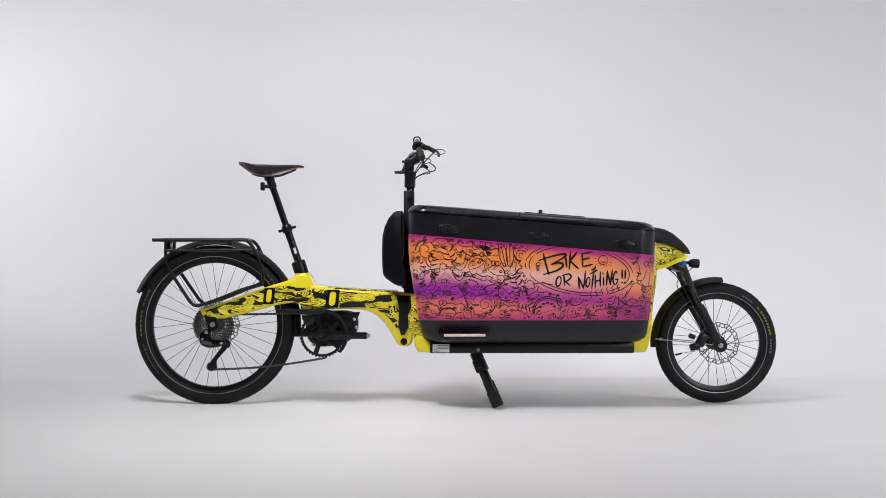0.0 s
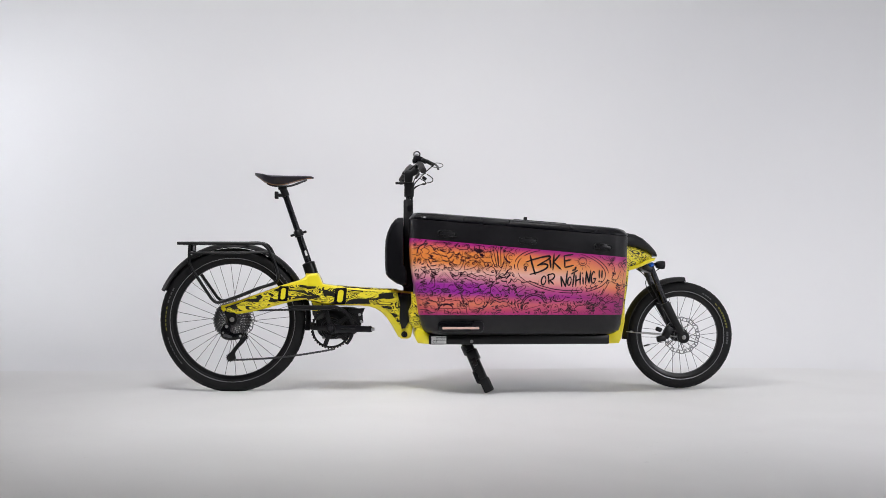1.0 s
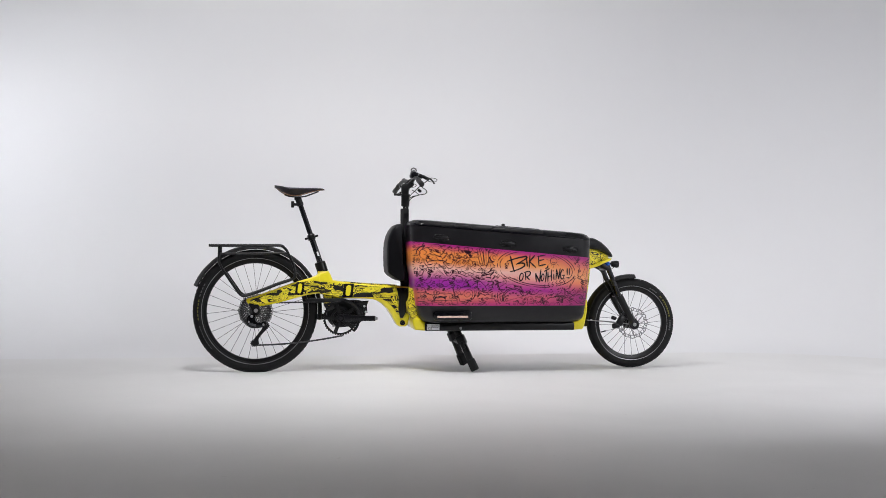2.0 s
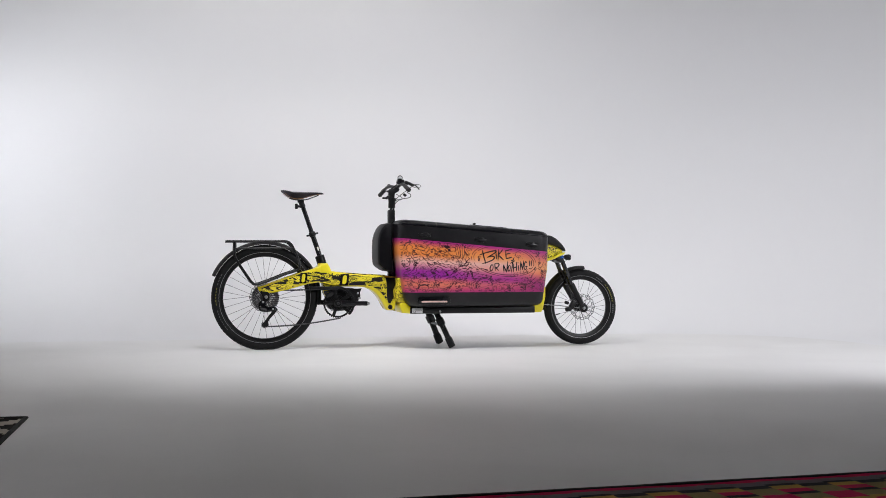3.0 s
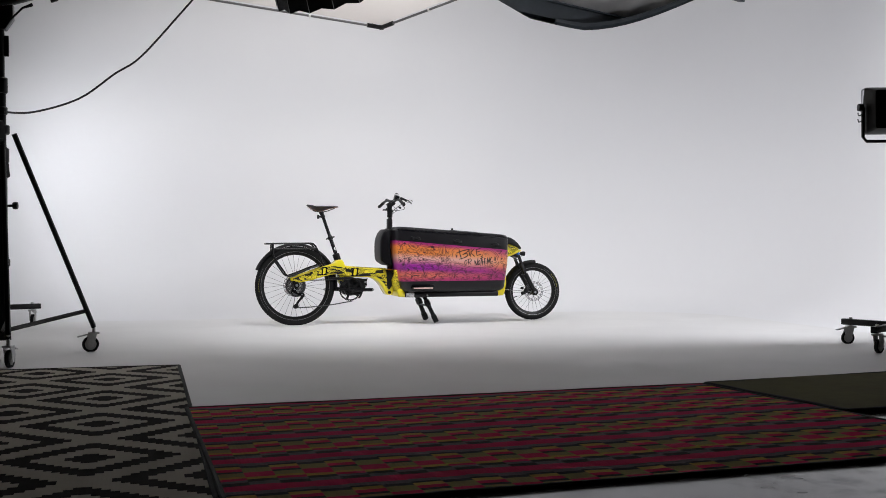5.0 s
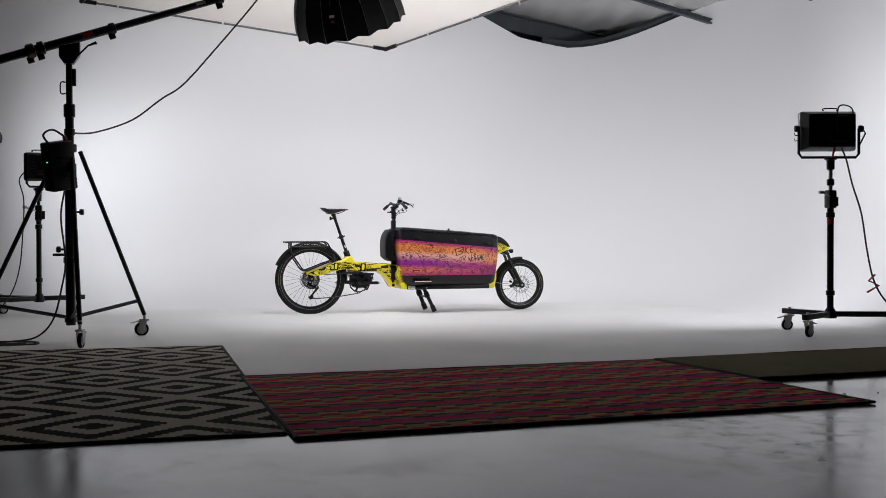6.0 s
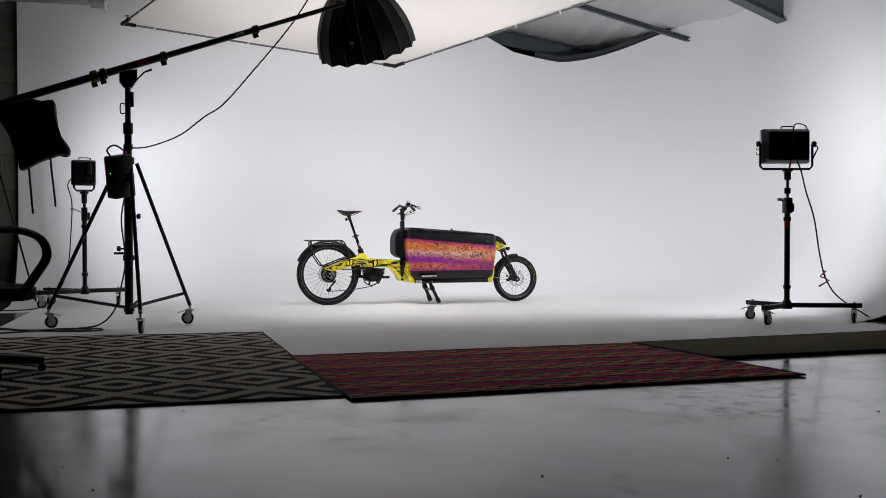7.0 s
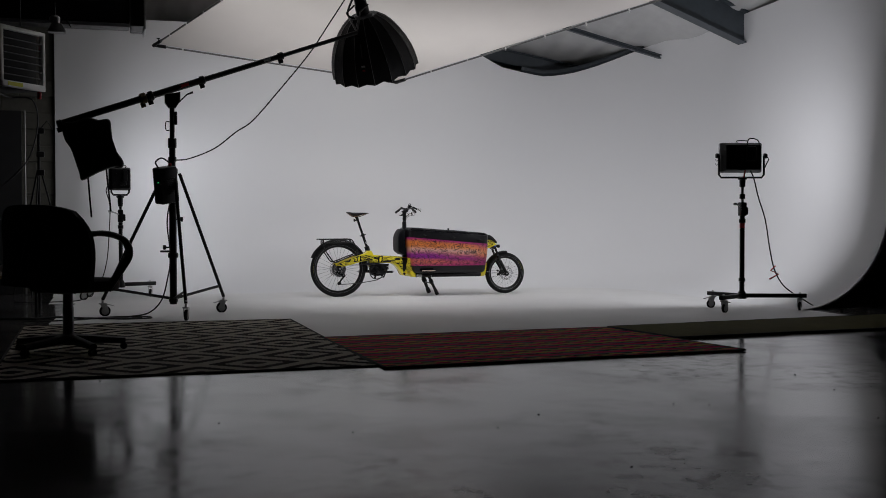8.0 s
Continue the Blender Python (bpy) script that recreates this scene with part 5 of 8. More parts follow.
def disc(bm, c, r, y):
    """A brake disc: wavy rim, pierced brake track and a spider of arms."""
    n = 96

    def ring(q0, q1, wav):
        at = lambda q, i, h: Vector((c.x + (q + wav * math.cos(12 * 2 * math.pi * i / n)) * math.cos(2 * math.pi * i / n), y + h, c.z + (q + wav * math.cos(12 * 2 * math.pi * i / n)) * math.sin(2 * math.pi * i / n)))
        vs = [at(q, i, h) for h in (0, 0.002) for q in (q0, q1) for i in range(n)]
        fs = []
        for i in range(n):
            k = (i + 1) % n
            fs += [(i, k, n + k, n + i), (2 * n + i, 3 * n + i, 3 * n + k, 2 * n + k), (i, 2 * n + i, 2 * n + k, k), (n + i, n + k, 3 * n + k, 3 * n + i)]
        add(bm, vs, fs)

    ring(r, r - 0.0045, 0.0025)
    ring(r - 0.0165, r - 0.0195, 0.0015)
    for i in range(30):
        t, u = 2 * math.pi * i / 30, 2 * math.pi * (i + (0.45 if i % 2 else -0.25)) / 30
        tube(bm, [(c.x + (r - 0.003) * math.cos(t), y + 0.001, c.z + (r - 0.003) * math.sin(t)), (c.x + (r - 0.018) * math.cos(u), y + 0.001, c.z + (r - 0.018) * math.sin(u))], 0.0028, 4)
    for i in range(6):
        t = 2 * math.pi * i / 6
        tube(bm, [(c.x + 0.022 * math.cos(t), y + 0.001, c.z + 0.022 * math.sin(t)), (c.x + (r - 0.018) * math.cos(t + 0.6), y + 0.001, c.z + (r - 0.018) * math.sin(t + 0.6))], 0.003, 4)
    lathe(bm, [(0.018, -0.001), (0.026, -0.001), (0.026, 0.003), (0.018, 0.003)], (c.x, y, c.z), (0, 1, 0), 24, closed=True)


def sprocket(bm, c, r, y, teeth, th=0.002, inner=None):
    n = teeth * 4
    prof = [r if i % 4 in (0, 1) else r - 0.005 for i in range(n)]
    inner = inner or r * 0.72
    o = [Vector((c.x + q * math.cos(2 * math.pi * i / n), y, c.z + q * math.sin(2 * math.pi * i / n))) for i, q in enumerate(prof)]
    k = [Vector((c.x + inner * math.cos(2 * math.pi * i / n), y, c.z + inner * math.sin(2 * math.pi * i / n))) for i in range(n)]
    vs = o + k + [v + Vector((0, th, 0)) for v in o + k]
    fs = []
    for i in range(n):
        j = (i + 1) % n
        fs += [(i, j, n + j, n + i), (2 * n + i, 3 * n + i, 3 * n + j, 2 * n + j), (i, 2 * n + i, 2 * n + j, j), (n + i, n + j, 3 * n + j, 3 * n + i)]
    add(bm, vs, fs)


def build_wheels():
    rw, rt = wheel("rear_wheel", RW, RR, 0.0325, 0.03, 32)
    fw, ft = wheel("front_wheel", FW, FR, 0.030, 0.034, 28)
    for ty, c, r, arcs in ((rt, RW, RR, [(151, 166, M_GREY, 0.007), (168, 190, M_LIME, 0.006), (195, 222, M_GREY, 0.006), (30, 45, M_GREY, 0.006)]),
                           (ft, FW, FR, [(62, 48, M_GREY, 0.006), (42, 38, M_LIME, 0.006), (36, 8, M_LIME, 0.007), (4, -12, M_GREY, 0.009)])):
        for a0, a1, mt, w in arcs:
            k = max(2, int(abs(a1 - a0) / 3.2))
            bm = B()
            for i in range(k):
                s = (a1 - a0) / k
                ring_piece(bm, c, r - 0.032 - 0.001, -0.0305, w, a0 + s * i, a0 + s * (i + 0.7), n=2)
            part("printed_mark", bm, mt, ty, "row of small printed bars")
    # rear gears
    for i in range(9):
        bm = B()
        sprocket(bm, RW, 0.092 - 0.0072 * i, -0.044 - 0.0034 * i, 40 - 3 * i, inner=(0.092 - 0.0072 * i) * 0.87)
        for k in range(5):
            a = 2 * math.pi * k / 5 + 0.2 * i
            rr = (0.092 - 0.0072 * i) * 0.8
            tube(bm, [(RW.x + 0.015 * math.cos(a), -0.043 - 0.0034 * i, RW.z + 0.015 * math.sin(a)), (RW.x + rr * math.cos(a + 0.3), -0.043 - 0.0034 * i, RW.z + rr * math.sin(a + 0.3))], 0.0022, 4)
        part("sprocket", bm, M_SPROCKET if i < 1 else M_DARKSTEEL, rw, "dark steel sprocket")
    bm = B()
    disc(bm, RW, 0.097, 0.05)
    part("brake_disc", bm, M_DISC, rw, "steel brake disc")
    bm = B()
    disc(bm, FW, 0.09, -0.048)
    part("brake_disc", bm, M_DISC, fw, "steel brake disc with wavy edge")
    bm = B()
    tube(bm, [(FW.x - 0.178, -0.005, FW.z - 0.055), (FW.x - 0.150, -0.005, FW.z - 0.047)], 0.004, 8)
    part("valve", bm, M_BLACK, fw)


def mudguard(name, c, r, a0, a1, w, stay_pts):
    bm = B()
    n = 40
    vs, fs = [], []
    k = 7
    for i in range(n + 1):
        a = radians(a0 + (a1 - a0) * i / n)
        d = Vector((math.cos(a), 0, math.sin(a)))
        for j in range(k):
            u = -1 + 2 * j / (k - 1)
            vs.append(c + d * (r - 0.020 * u * u) + Vector((0, u * w, 0)))
        for j in range(k):
            u = 1 - 2 * j / (k - 1)
            vs.append(c + d * (r - 0.004 - 0.020 * u * u) + Vector((0, u * w * 0.95, 0)))
    q = 2 * k
    for i in range(n):
        for j in range(q):
            fs.append((i * q + j, i * q + (j + 1) % q, (i + 1) * q + (j + 1) % q, (i + 1) * q + j))
    fs += [tuple(range(q)), tuple(range(n * q, n * q + q))[::-1]]
    add(bm, vs, fs)
    g = part(name, bm, M_PLASTIC, BIKE, "black plastic mudguard")
    for pts in stay_pts:
        bm = B()
        tube(bm, pts, 0.0026, 6)
        part("stay", bm, M_STEEL, g, "thin steel stay")


def build_frame():
    # rear stays, one either side of the wheel
    top = [(-0.056, 0.412), (0.0, 0.428), (0.08, 0.456), (0.153, 0.482), (0.226, 0.508), (0.30, 0.530), (0.355, 0.546)]
    bot = [(0.355, 0.442), (0.29, 0.434), (0.226, 0.418), (0.15, 0.397), (0.08, 0.381), (0.02, 0.372), (-0.03, 0.376), (-0.055, 0.395)]
    for y0, y1 in ((-0.082, -0.048), (0.048, 0.082)):
        bm = B()
        prism(bm, curve2(top, 3, False) + curve2(bot, 3, False), y0, y1, 0.008, seg=3)
        part("rear_stay", bm, M_YELLOW, BIKE, "yellow painted rear stay")
    bm = B()
    prism(bm, curve2([(-0.035, 0.406), (0.02, 0.424), (0.08, 0.447), (0.14, 0.468), (0.22, 0.497), (0.30, 0.513), (0.352, 0.508)], 4, False) + curve2([(0.352, 0.448), (0.30, 0.446), (0.22, 0.428), (0.14, 0.405), (0.07, 0.390), (0.0, 0.382), (-0.035, 0.390)], 4, False), -0.0845, -0.081)
    part("stay_graphic", bm, M_FLOW, BIKE, "black ink pattern on yellow")
    out = ([(0.335, 0.545), (0.36, 0.566), (0.40, 0.568), (0.412, 0.550), (0.426, 0.516), (0.52, 0.502), (0.641, 0.493), (0.787, 0.486), (0.862, 0.477), (0.868, 0.40), (0.866, 0.330), (0.852, 0.262)]
           + [(0.838, 0.252), (0.804, 0.252), (0.790, 0.262), (0.775, 0.288), (0.756, 0.322), (0.735, 0.352), (0.708, 0.380), (0.680, 0.398), (0.650, 0.408), (0.604, 0.412), (0.52, 0.412), (0.446, 0.414), (0.40, 0.430), (0.34, 0.440), (0.29, 0.434), (0.30, 0.528)])
    bm = B()
    prism(bm, out, -0.078, 0.078, 0.014, seg=3)
    part("main_frame", bm, M_YELLOW, BIKE, "yellow lacquered main frame")
    g = [(0.27, 0.500), (0.34, 0.506), (0.41, 0.504), (0.47, 0.497), (0.56, 0.489), (0.66, 0.481), (0.78, 0.474), (0.845, 0.466), (0.852, 0.40), (0.850, 0.335), (0.835, 0.305), (0.806, 0.300), (0.788, 0.330), (0.762, 0.366), (0.730, 0.396), (0.69, 0.414), (0.64, 0.421), (0.55, 0.420), (0.46, 0.422), (0.39, 0.436), (0.32, 0.444), (0.27, 0.440)]
    for y0, y1 in ((-0.0805, -0.0775), (0.0775, 0.0805)):
        bm = B()
        prism(bm, g, y0, y1)
        part("frame_graphic", bm, M_FLOW, BIKE, "yellow flowing pattern with ink lines on black")
    bm = B()
    prism(bm, [(0.490, 0.5085), (0.52, 0.5055), (0.641, 0.4965), (0.787, 0.4895), (0.787, 0.4825), (0.641, 0.4895), (0.52, 0.4985), (0.495, 0.5005)], -0.071, 0.071)
    part("top_graphic", bm, M_FLOW, BIKE, "ink pattern along the top edge")
    for x, z, w, h in ((0.240, 0.470, 0.022, 0.055), (0.512, 0.458, 0.027, 0.060)):
        bm = B()
        prism(bm, [(x + a + 0.12 * b, z + b) for a, b in rounded(w, h, w / 2 - 0.001, 5)], -0.0872 if x < 0.3 else -0.0832, -0.083 if x < 0.3 else -0.079)
        part("yellow_mark", bm, M_YELLOW, BIKE, "plain yellow oval in the pattern")
        bm = B()
        prism(bm, [(x + a * 1.55 + 0.12 * b, z + b * 1.18) for a, b in rounded(w * 1.35, h * 1.1, 0.004, 2)], -0.0862 if x < 0.3 else -0.0822, -0.082 if x < 0.3 else -0.079)
        part("black_mark", bm, M_GLOSS, BIKE, "black ground behind a yellow oval")
    # dark hinge piece and its bolts
    bm = B()
    prism(bm, [(0.786, 0.473), (0.862, 0.470), (0.862, 0.42), (0.850, 0.395), (0.842, 0.34), (0.822, 0.302), (0.806, 0.302), (0.795, 0.34), (0.797, 0.42)], -0.0845, -0.080, 0.001)
    part("hinge_plate", bm, M_GLOSS, BIKE, "black plate at the frame joint")
    for x, z, r in ((0.819, 0.274, 0.015), (0.812, 0.462, 0.006), (0.836, 0.462, 0.006), (0.842, 0.35, 0.005)):
        bm = B()
        lathe(bm, [(0.0, 0.0), (r * 0.5, 0.0), (r * 0.55, 0.003), (r, 0.003), (r, -0.006)], (x, -0.083, z), (0, -1, 0), 18)
        part("bolt", bm, M_GLOSS, BIKE, "black bolt")
    # seat tower
    bm = B()
    ax = Vector((-0.128, 0, 0.389)).normalized()
    lathe(bm, [(0.024, -0.03), (0.031, -0.028), (0.031, 0.028), (0.027, 0.032), (0.018, 0.034)], (0.363, 0, 0.588), ax, 24)
    part("seat_clamp", bm, M_BLACK, BIKE)
    bm = B()
    rings = [[Vector((0.378 + a, b, z)) + Vector((-0.10 * (z - 0.53), 0, 0)) for a, b in rounded(w, 0.09, 0.035, 5)] for z, w in ((0.50, 0.11), (0.525, 0.088), (0.55, 0.072), (0.566, 0.064))]
    loft(bm, rings)
    part("seat_lug", bm, M_YELLOW, BIKE, "yellow lug under the seat clamp")
    bm = B()
    prism(bm, [(0.372, 0.436), (0.465, 0.430), (0.458, 0.385), (0.43, 0.352), (0.398, 0.340), (0.378, 0.37)], -0.064, 0.064, 0.004)
    part("motor_mount", bm, M_FLOW, BIKE, "patterned yellow mount above the motor")
    # rear axle plate
    bm = B()
    prism(bm, curve2([(-0.040, 0.392), (-0.026, 0.350), (-0.018, 0.326), (0.004, 0.320), (0.020, 0.336), (0.016, 0.372), (0.0, 0.390)], 4), -0.082, -0.072, 0.003)
    part("dropout", bm, M_BLACK, BIKE)
    bm = B()
    lathe(bm, [(0.0, 0.0), (0.008, 0.0), (0.011, 0.004), (0.011, 0.014)], (-0.002, -0.098, 0.347), (0, 1, 0), 18)
    part("axle_end", bm, M_STEEL, BIKE)


def build_drive():
    bb = Vector((0.468, -0.075, 0.303))
    bm = B()
    prism(bm, curve2([(0.415, 0.395), (0.50, 0.402), (0.585, 0.398), (0.615, 0.362), (0.605, 0.30), (0.57, 0.268), (0.51, 0.252), (0.45, 0.250), (0.41, 0.272), (0.395, 0.31), (0.395, 0.36)], 5), -0.055, 0.055, 0.015, seg=3)
    motor = part("motor", bm, M_PLASTIC, BIKE, "black mid-drive motor housing")
    bm = B()
    lathe(bm, [(0.052, 0.004), (0.052, -0.006), (0.049, -0.012), (0.042, -0.012), (0.040, -0.006), (0.034, -0.006), (0.030, -0.014), (0.0, -0.014)], (0.468, -0.056, 0.303), (0, 1, 0), 40)
    part("motor_cover", bm, M_BLACK, motor, "round ribbed motor cover")
    bm = B()
    for i in range(8):
        box(bm, (0.535 + 0.009 * i, -0.056, 0.345 - 0.004 * i), (0.004, 0.012, 0.060 - 0.004 * i), (0, -15, 0), bev=0.001)
    part("cooling_fins", bm, M_PLASTIC, motor)
    bm = B()
    prism(bm, [(0.545, 0.395), (0.63, 0.40), (0.618, 0.372), (0.622, 0.33), (0.603, 0.327), (0.598, 0.36), (0.56, 0.378)], -0.062, -0.05, 0.002)
    part("motor_bracket", bm, M_BLACK, motor)
    for p in ((0.604, 0.368), (0.43, 0.258), (0.612, 0.335)):
        bm = B()
        lathe(bm, [(0.0, 0.0), (0.004, 0.0), (0.007, -0.002), (0.008, -0.01)], (p[0], -0.064, p[1]), (0, -1, 0), 12)
        part("bolt", bm, M_STEEL, motor)
    bm = B()
    sprocket(bm, bb, 0.099, -0.078, 40, 0.003, inner=0.084)
    for k in range(5):
        a = 2 * math.pi * k / 5 + 0.6
        d = Vector((math.cos(a), 0, math.sin(a)))
        box(bm, tuple(bb + d * 0.050 + Vector((0, -0.004, 0))), (0.080, 0.005, 0.021), (0, -math.degrees(a), 0), bev=0.002)
        rod(bm, bb + d * 0.086 + Vector((0, -0.008, 0)), bb + d * 0.086, 0.006, n=10)
    part("chainring", bm, M_BLACK, BIKE, "black toothed chainring")
    bm = B()
    ring = [(bb.x + q * math.cos(radians(a)), bb.z + q * math.sin(radians(a))) for q, r in ((0.112, range(100, -52, -8)), (0.097, range(-48, 104, 8))) for a in r]
    prism(bm, ring, -0.092, -0.078, 0.002)
    part("chain_guard", bm, M_PLASTIC, BIKE, "black plastic chain guard")
    for s, x1 in ((-1, 0.655), (1, 0.281)):
        bm = B()
        y, k = (-0.105 if s < 0 else 0.105), -s
        o = curve2([(-0.026, 0.0), (-0.018, 0.019), (0.004, 0.023), (0.04, 0.020), (0.11, 0.016), (0.165, 0.015), (0.190, 0.015), (0.199, 0.006), (0.199, -0.006), (0.190, -0.014), (0.165, -0.014), (0.11, -0.015), (0.04, -0.019), (0.004, -0.022), (-0.018, -0.019)], 3)
        prism(bm, [(0.468 + k * a, 0.303 + b - 0.012 * a) for a, b in o], y - 0.008, y + 0.008, 0.003)
        for a in (0.05, 0.085):
            rod(bm, (0.468 + k * a, y - 0.009, 0.303), (0.468 + k * (a + 0.03), y - 0.009, 0.3025), 0.0025, n=8)
        lathe(bm, [(0.0, -0.013), (0.019, -0.013), (0.022, -0.008), (0.022, 0.012), (0.0, 0.012)], (0.468, y, 0.303), (0, 1, 0), 20)
        cr = part("crank", bm, M_GLOSS, BIKE)
        bm = B()
        box(bm, (x1 + 0.012 * (1 if s < 0 else -1), y, 0.301), (0.018, 0.018, 0.018), bev=0.004)
        part("crank_tip", bm, M_STEEL, cr, "bare metal pedal seat")
    bm = B()
    lathe(bm, [(0.0, -0.004), (0.005, -0.004), (0.007, 0.0), (0.012, 0.0), (0.013, 0.006)], (0.468, -0.119, 0.303), (0, 1, 0), 16)
    part("crank_bolt", bm, M_DARKSTEEL, BIKE)
    # chain as links along its loop
    upper = [Vector((0.468, -0.080, 0.396)).lerp(Vector((0.02, -0.066, 0.388)), i / 60) for i in range(61)]
    lower = [Vector((0.485, -0.074, 0.204)).lerp(Vector((-0.012, -0.062, 0.152)), i / 66) + Vector((0, 0, -0.012 * math.sin(math.pi * i / 66))) for i in range(67)]
    for run in (upper, lower):
        bm = B()
        for i, (p, q) in enumerate(zip(run, run[1:])):
            d = (q - p)
            m = Matrix.Translation((p + q) / 2) @ d.to_track_quat("X", "Z").to_matrix().to_4x4()
            w = 0.0035 if i % 2 else 0.0052
            for s in (-w, w):
                box(bm, (0, s, 0), (d.length * 1.3, 0.0012, 0.0092 if i % 2 else 0.0072), m=m)
        part("chain_run", bm, M_DARKSTEEL, BIKE, "dark roller chain")
    bm = B()
    prism(bm, [(0.268, 0.410), (0.30, 0.414), (0.40, 0.414), (0.46, 0.4145), (0.485, 0.413), (0.480, 0.399), (0.45, 0.397), (0.40, 0.392), (0.36, 0.393), (0.28, 0.400)], -0.0925, -0.074, 0.003)
    part("chain_cover", bm, M_PLASTIC, BIKE, "slim black chain cover")
    # derailleur
    bm = B()
    prism(bm, curve2([(-0.020, 0.330), (-0.046, 0.314), (-0.054, 0.286), (-0.044, 0.260), (-0.012, 0.249), (0.024, 0.253), (0.050, 0.261), (0.058, 0.273), (0.042, 0.284), (0.012, 0.281), (-0.006, 0.292), (-0.006, 0.320)], 4), -0.112, -0.098, 0.004)
    d = part("derailleur", bm, M_GLOSS, BIKE, "black rear derailleur")
    bm = B()
    prism(bm, curve2([(0.046, 0.276), (0.062, 0.264), (0.056, 0.240), (0.030, 0.212), (0.013, 0.186), (0.015, 0.160), (-0.010, 0.149), (-0.022, 0.158), (-0.010, 0.190), (0.012, 0.220), (0.032, 0.246)], 4), -0.080, -0.074, 0.002)
    part("cage", bm, M_BLACK, d)
    for x, z, q in ((-0.024, 0.316, 0.008), (-0.040, 0.286, 0.005), (0.040, 0.270, 0.006)):
        bm = B()
        lathe(bm, [(0.0, 0.0), (q * 0.5, 0.0), (q, 0.002), (q, 0.008)], (x, -0.116, z), (0, 1, 0), 12)
        part("pivot_bolt", bm, M_STEEL, d, "bright pivot bolt")
    bm = B()
    box(bm, (-0.020, -0.1135, 0.270), (0.040, 0.003, 0.012), (0, 14, 0), bev=0.001)
    part("maker_plate", bm, M_GREY, d, "small grey printed plate")
    for x, z in ((0.052, 0.262), (-0.012, 0.164)):
        bm = B()
        sprocket(bm, Vector((x, 0, z)), 0.022, -0.066, 12, 0.003, inner=0.006)
        part("jockey_wheel", bm, M_PLASTIC, d)


def build_rack():
    for s in (-1, 1):
        y = 0.078 * s
        bm = B()
        tube(bm, spline([(-0.262, y, 0.710), (-0.1, y, 0.711), (0.05, y, 0.711), (0.130, y, 0.711), (0.160, y, 0.692), (0.176, y, 0.665), (0.205, y * 1.1, 0.60), (0.215, y * 1.15, 0.545), (0.195, y * 1.15, 0.52), (0.12, y * 1.15, 0.495), (0.02, y * 1.2, 0.455), (-0.06, y * 1.25, 0.43), (-0.09, y * 1.25, 0.44), (-0.12, y * 1.2, 0.48), (-0.195, y * 1.05, 0.595), (-0.205, y, 0.64), (-0.204, y, 0.705)], 5), 0.0075, 8)
        rk = part("rack_side", bm, M_BLACK, BIKE, "black tubular luggage rack side")
        bm = B()
        tube(bm, [(-0.204, y, 0.664), (0.0, y, 0.666), (0.172, y, 0.668)], 0.006, 8)
        part("lower_rail", bm, M_BLACK, rk)
    bm = B()
    for x in (-0.255, -0.204, -0.08, 0.06, 0.14):
        tube(bm, [(x, -0.078, 0.710), (x, 0.078, 0.710)], 0.006, 8)
    tube(bm, [(-0.204, -0.078, 0.664), (-0.204, 0.078, 0.664)], 0.006, 8)
    part("rack_deck", bm, M_BLACK, BIKE, "black rack cross bars")
    bm = B()
    box(bm, (-0.200, -0.03, 0.688), (0.016, 0.05, 0.034), bev=0.004)
    part("rear_light", bm, M_GLOSS, BIKE, "small rear light")
    mudguard("rear_mudguard", RW, 0.374, 157, -8, 0.038, [])
    mudguard("front_mudguard", FW, 0.287, 85, 184, 0.037, [[(1.915, -0.036, 0.288), (1.95, -0.06, 0.285), (2.186, -0.068, 0.262)], [(1.915, 0.036, 0.288), (1.95, 0.06, 0.285), (2.186, 0.068, 0.262)]])
    bm = B()
    lathe(bm, [(0.0, 0.0), (0.004, 0.0), (0.006, 0.002), (0.006, 0.006)], (1.937, -0.048, 0.288), (0, -1, 0), 10)
    part("stay_bolt", bm, M_STEEL, BIKE)


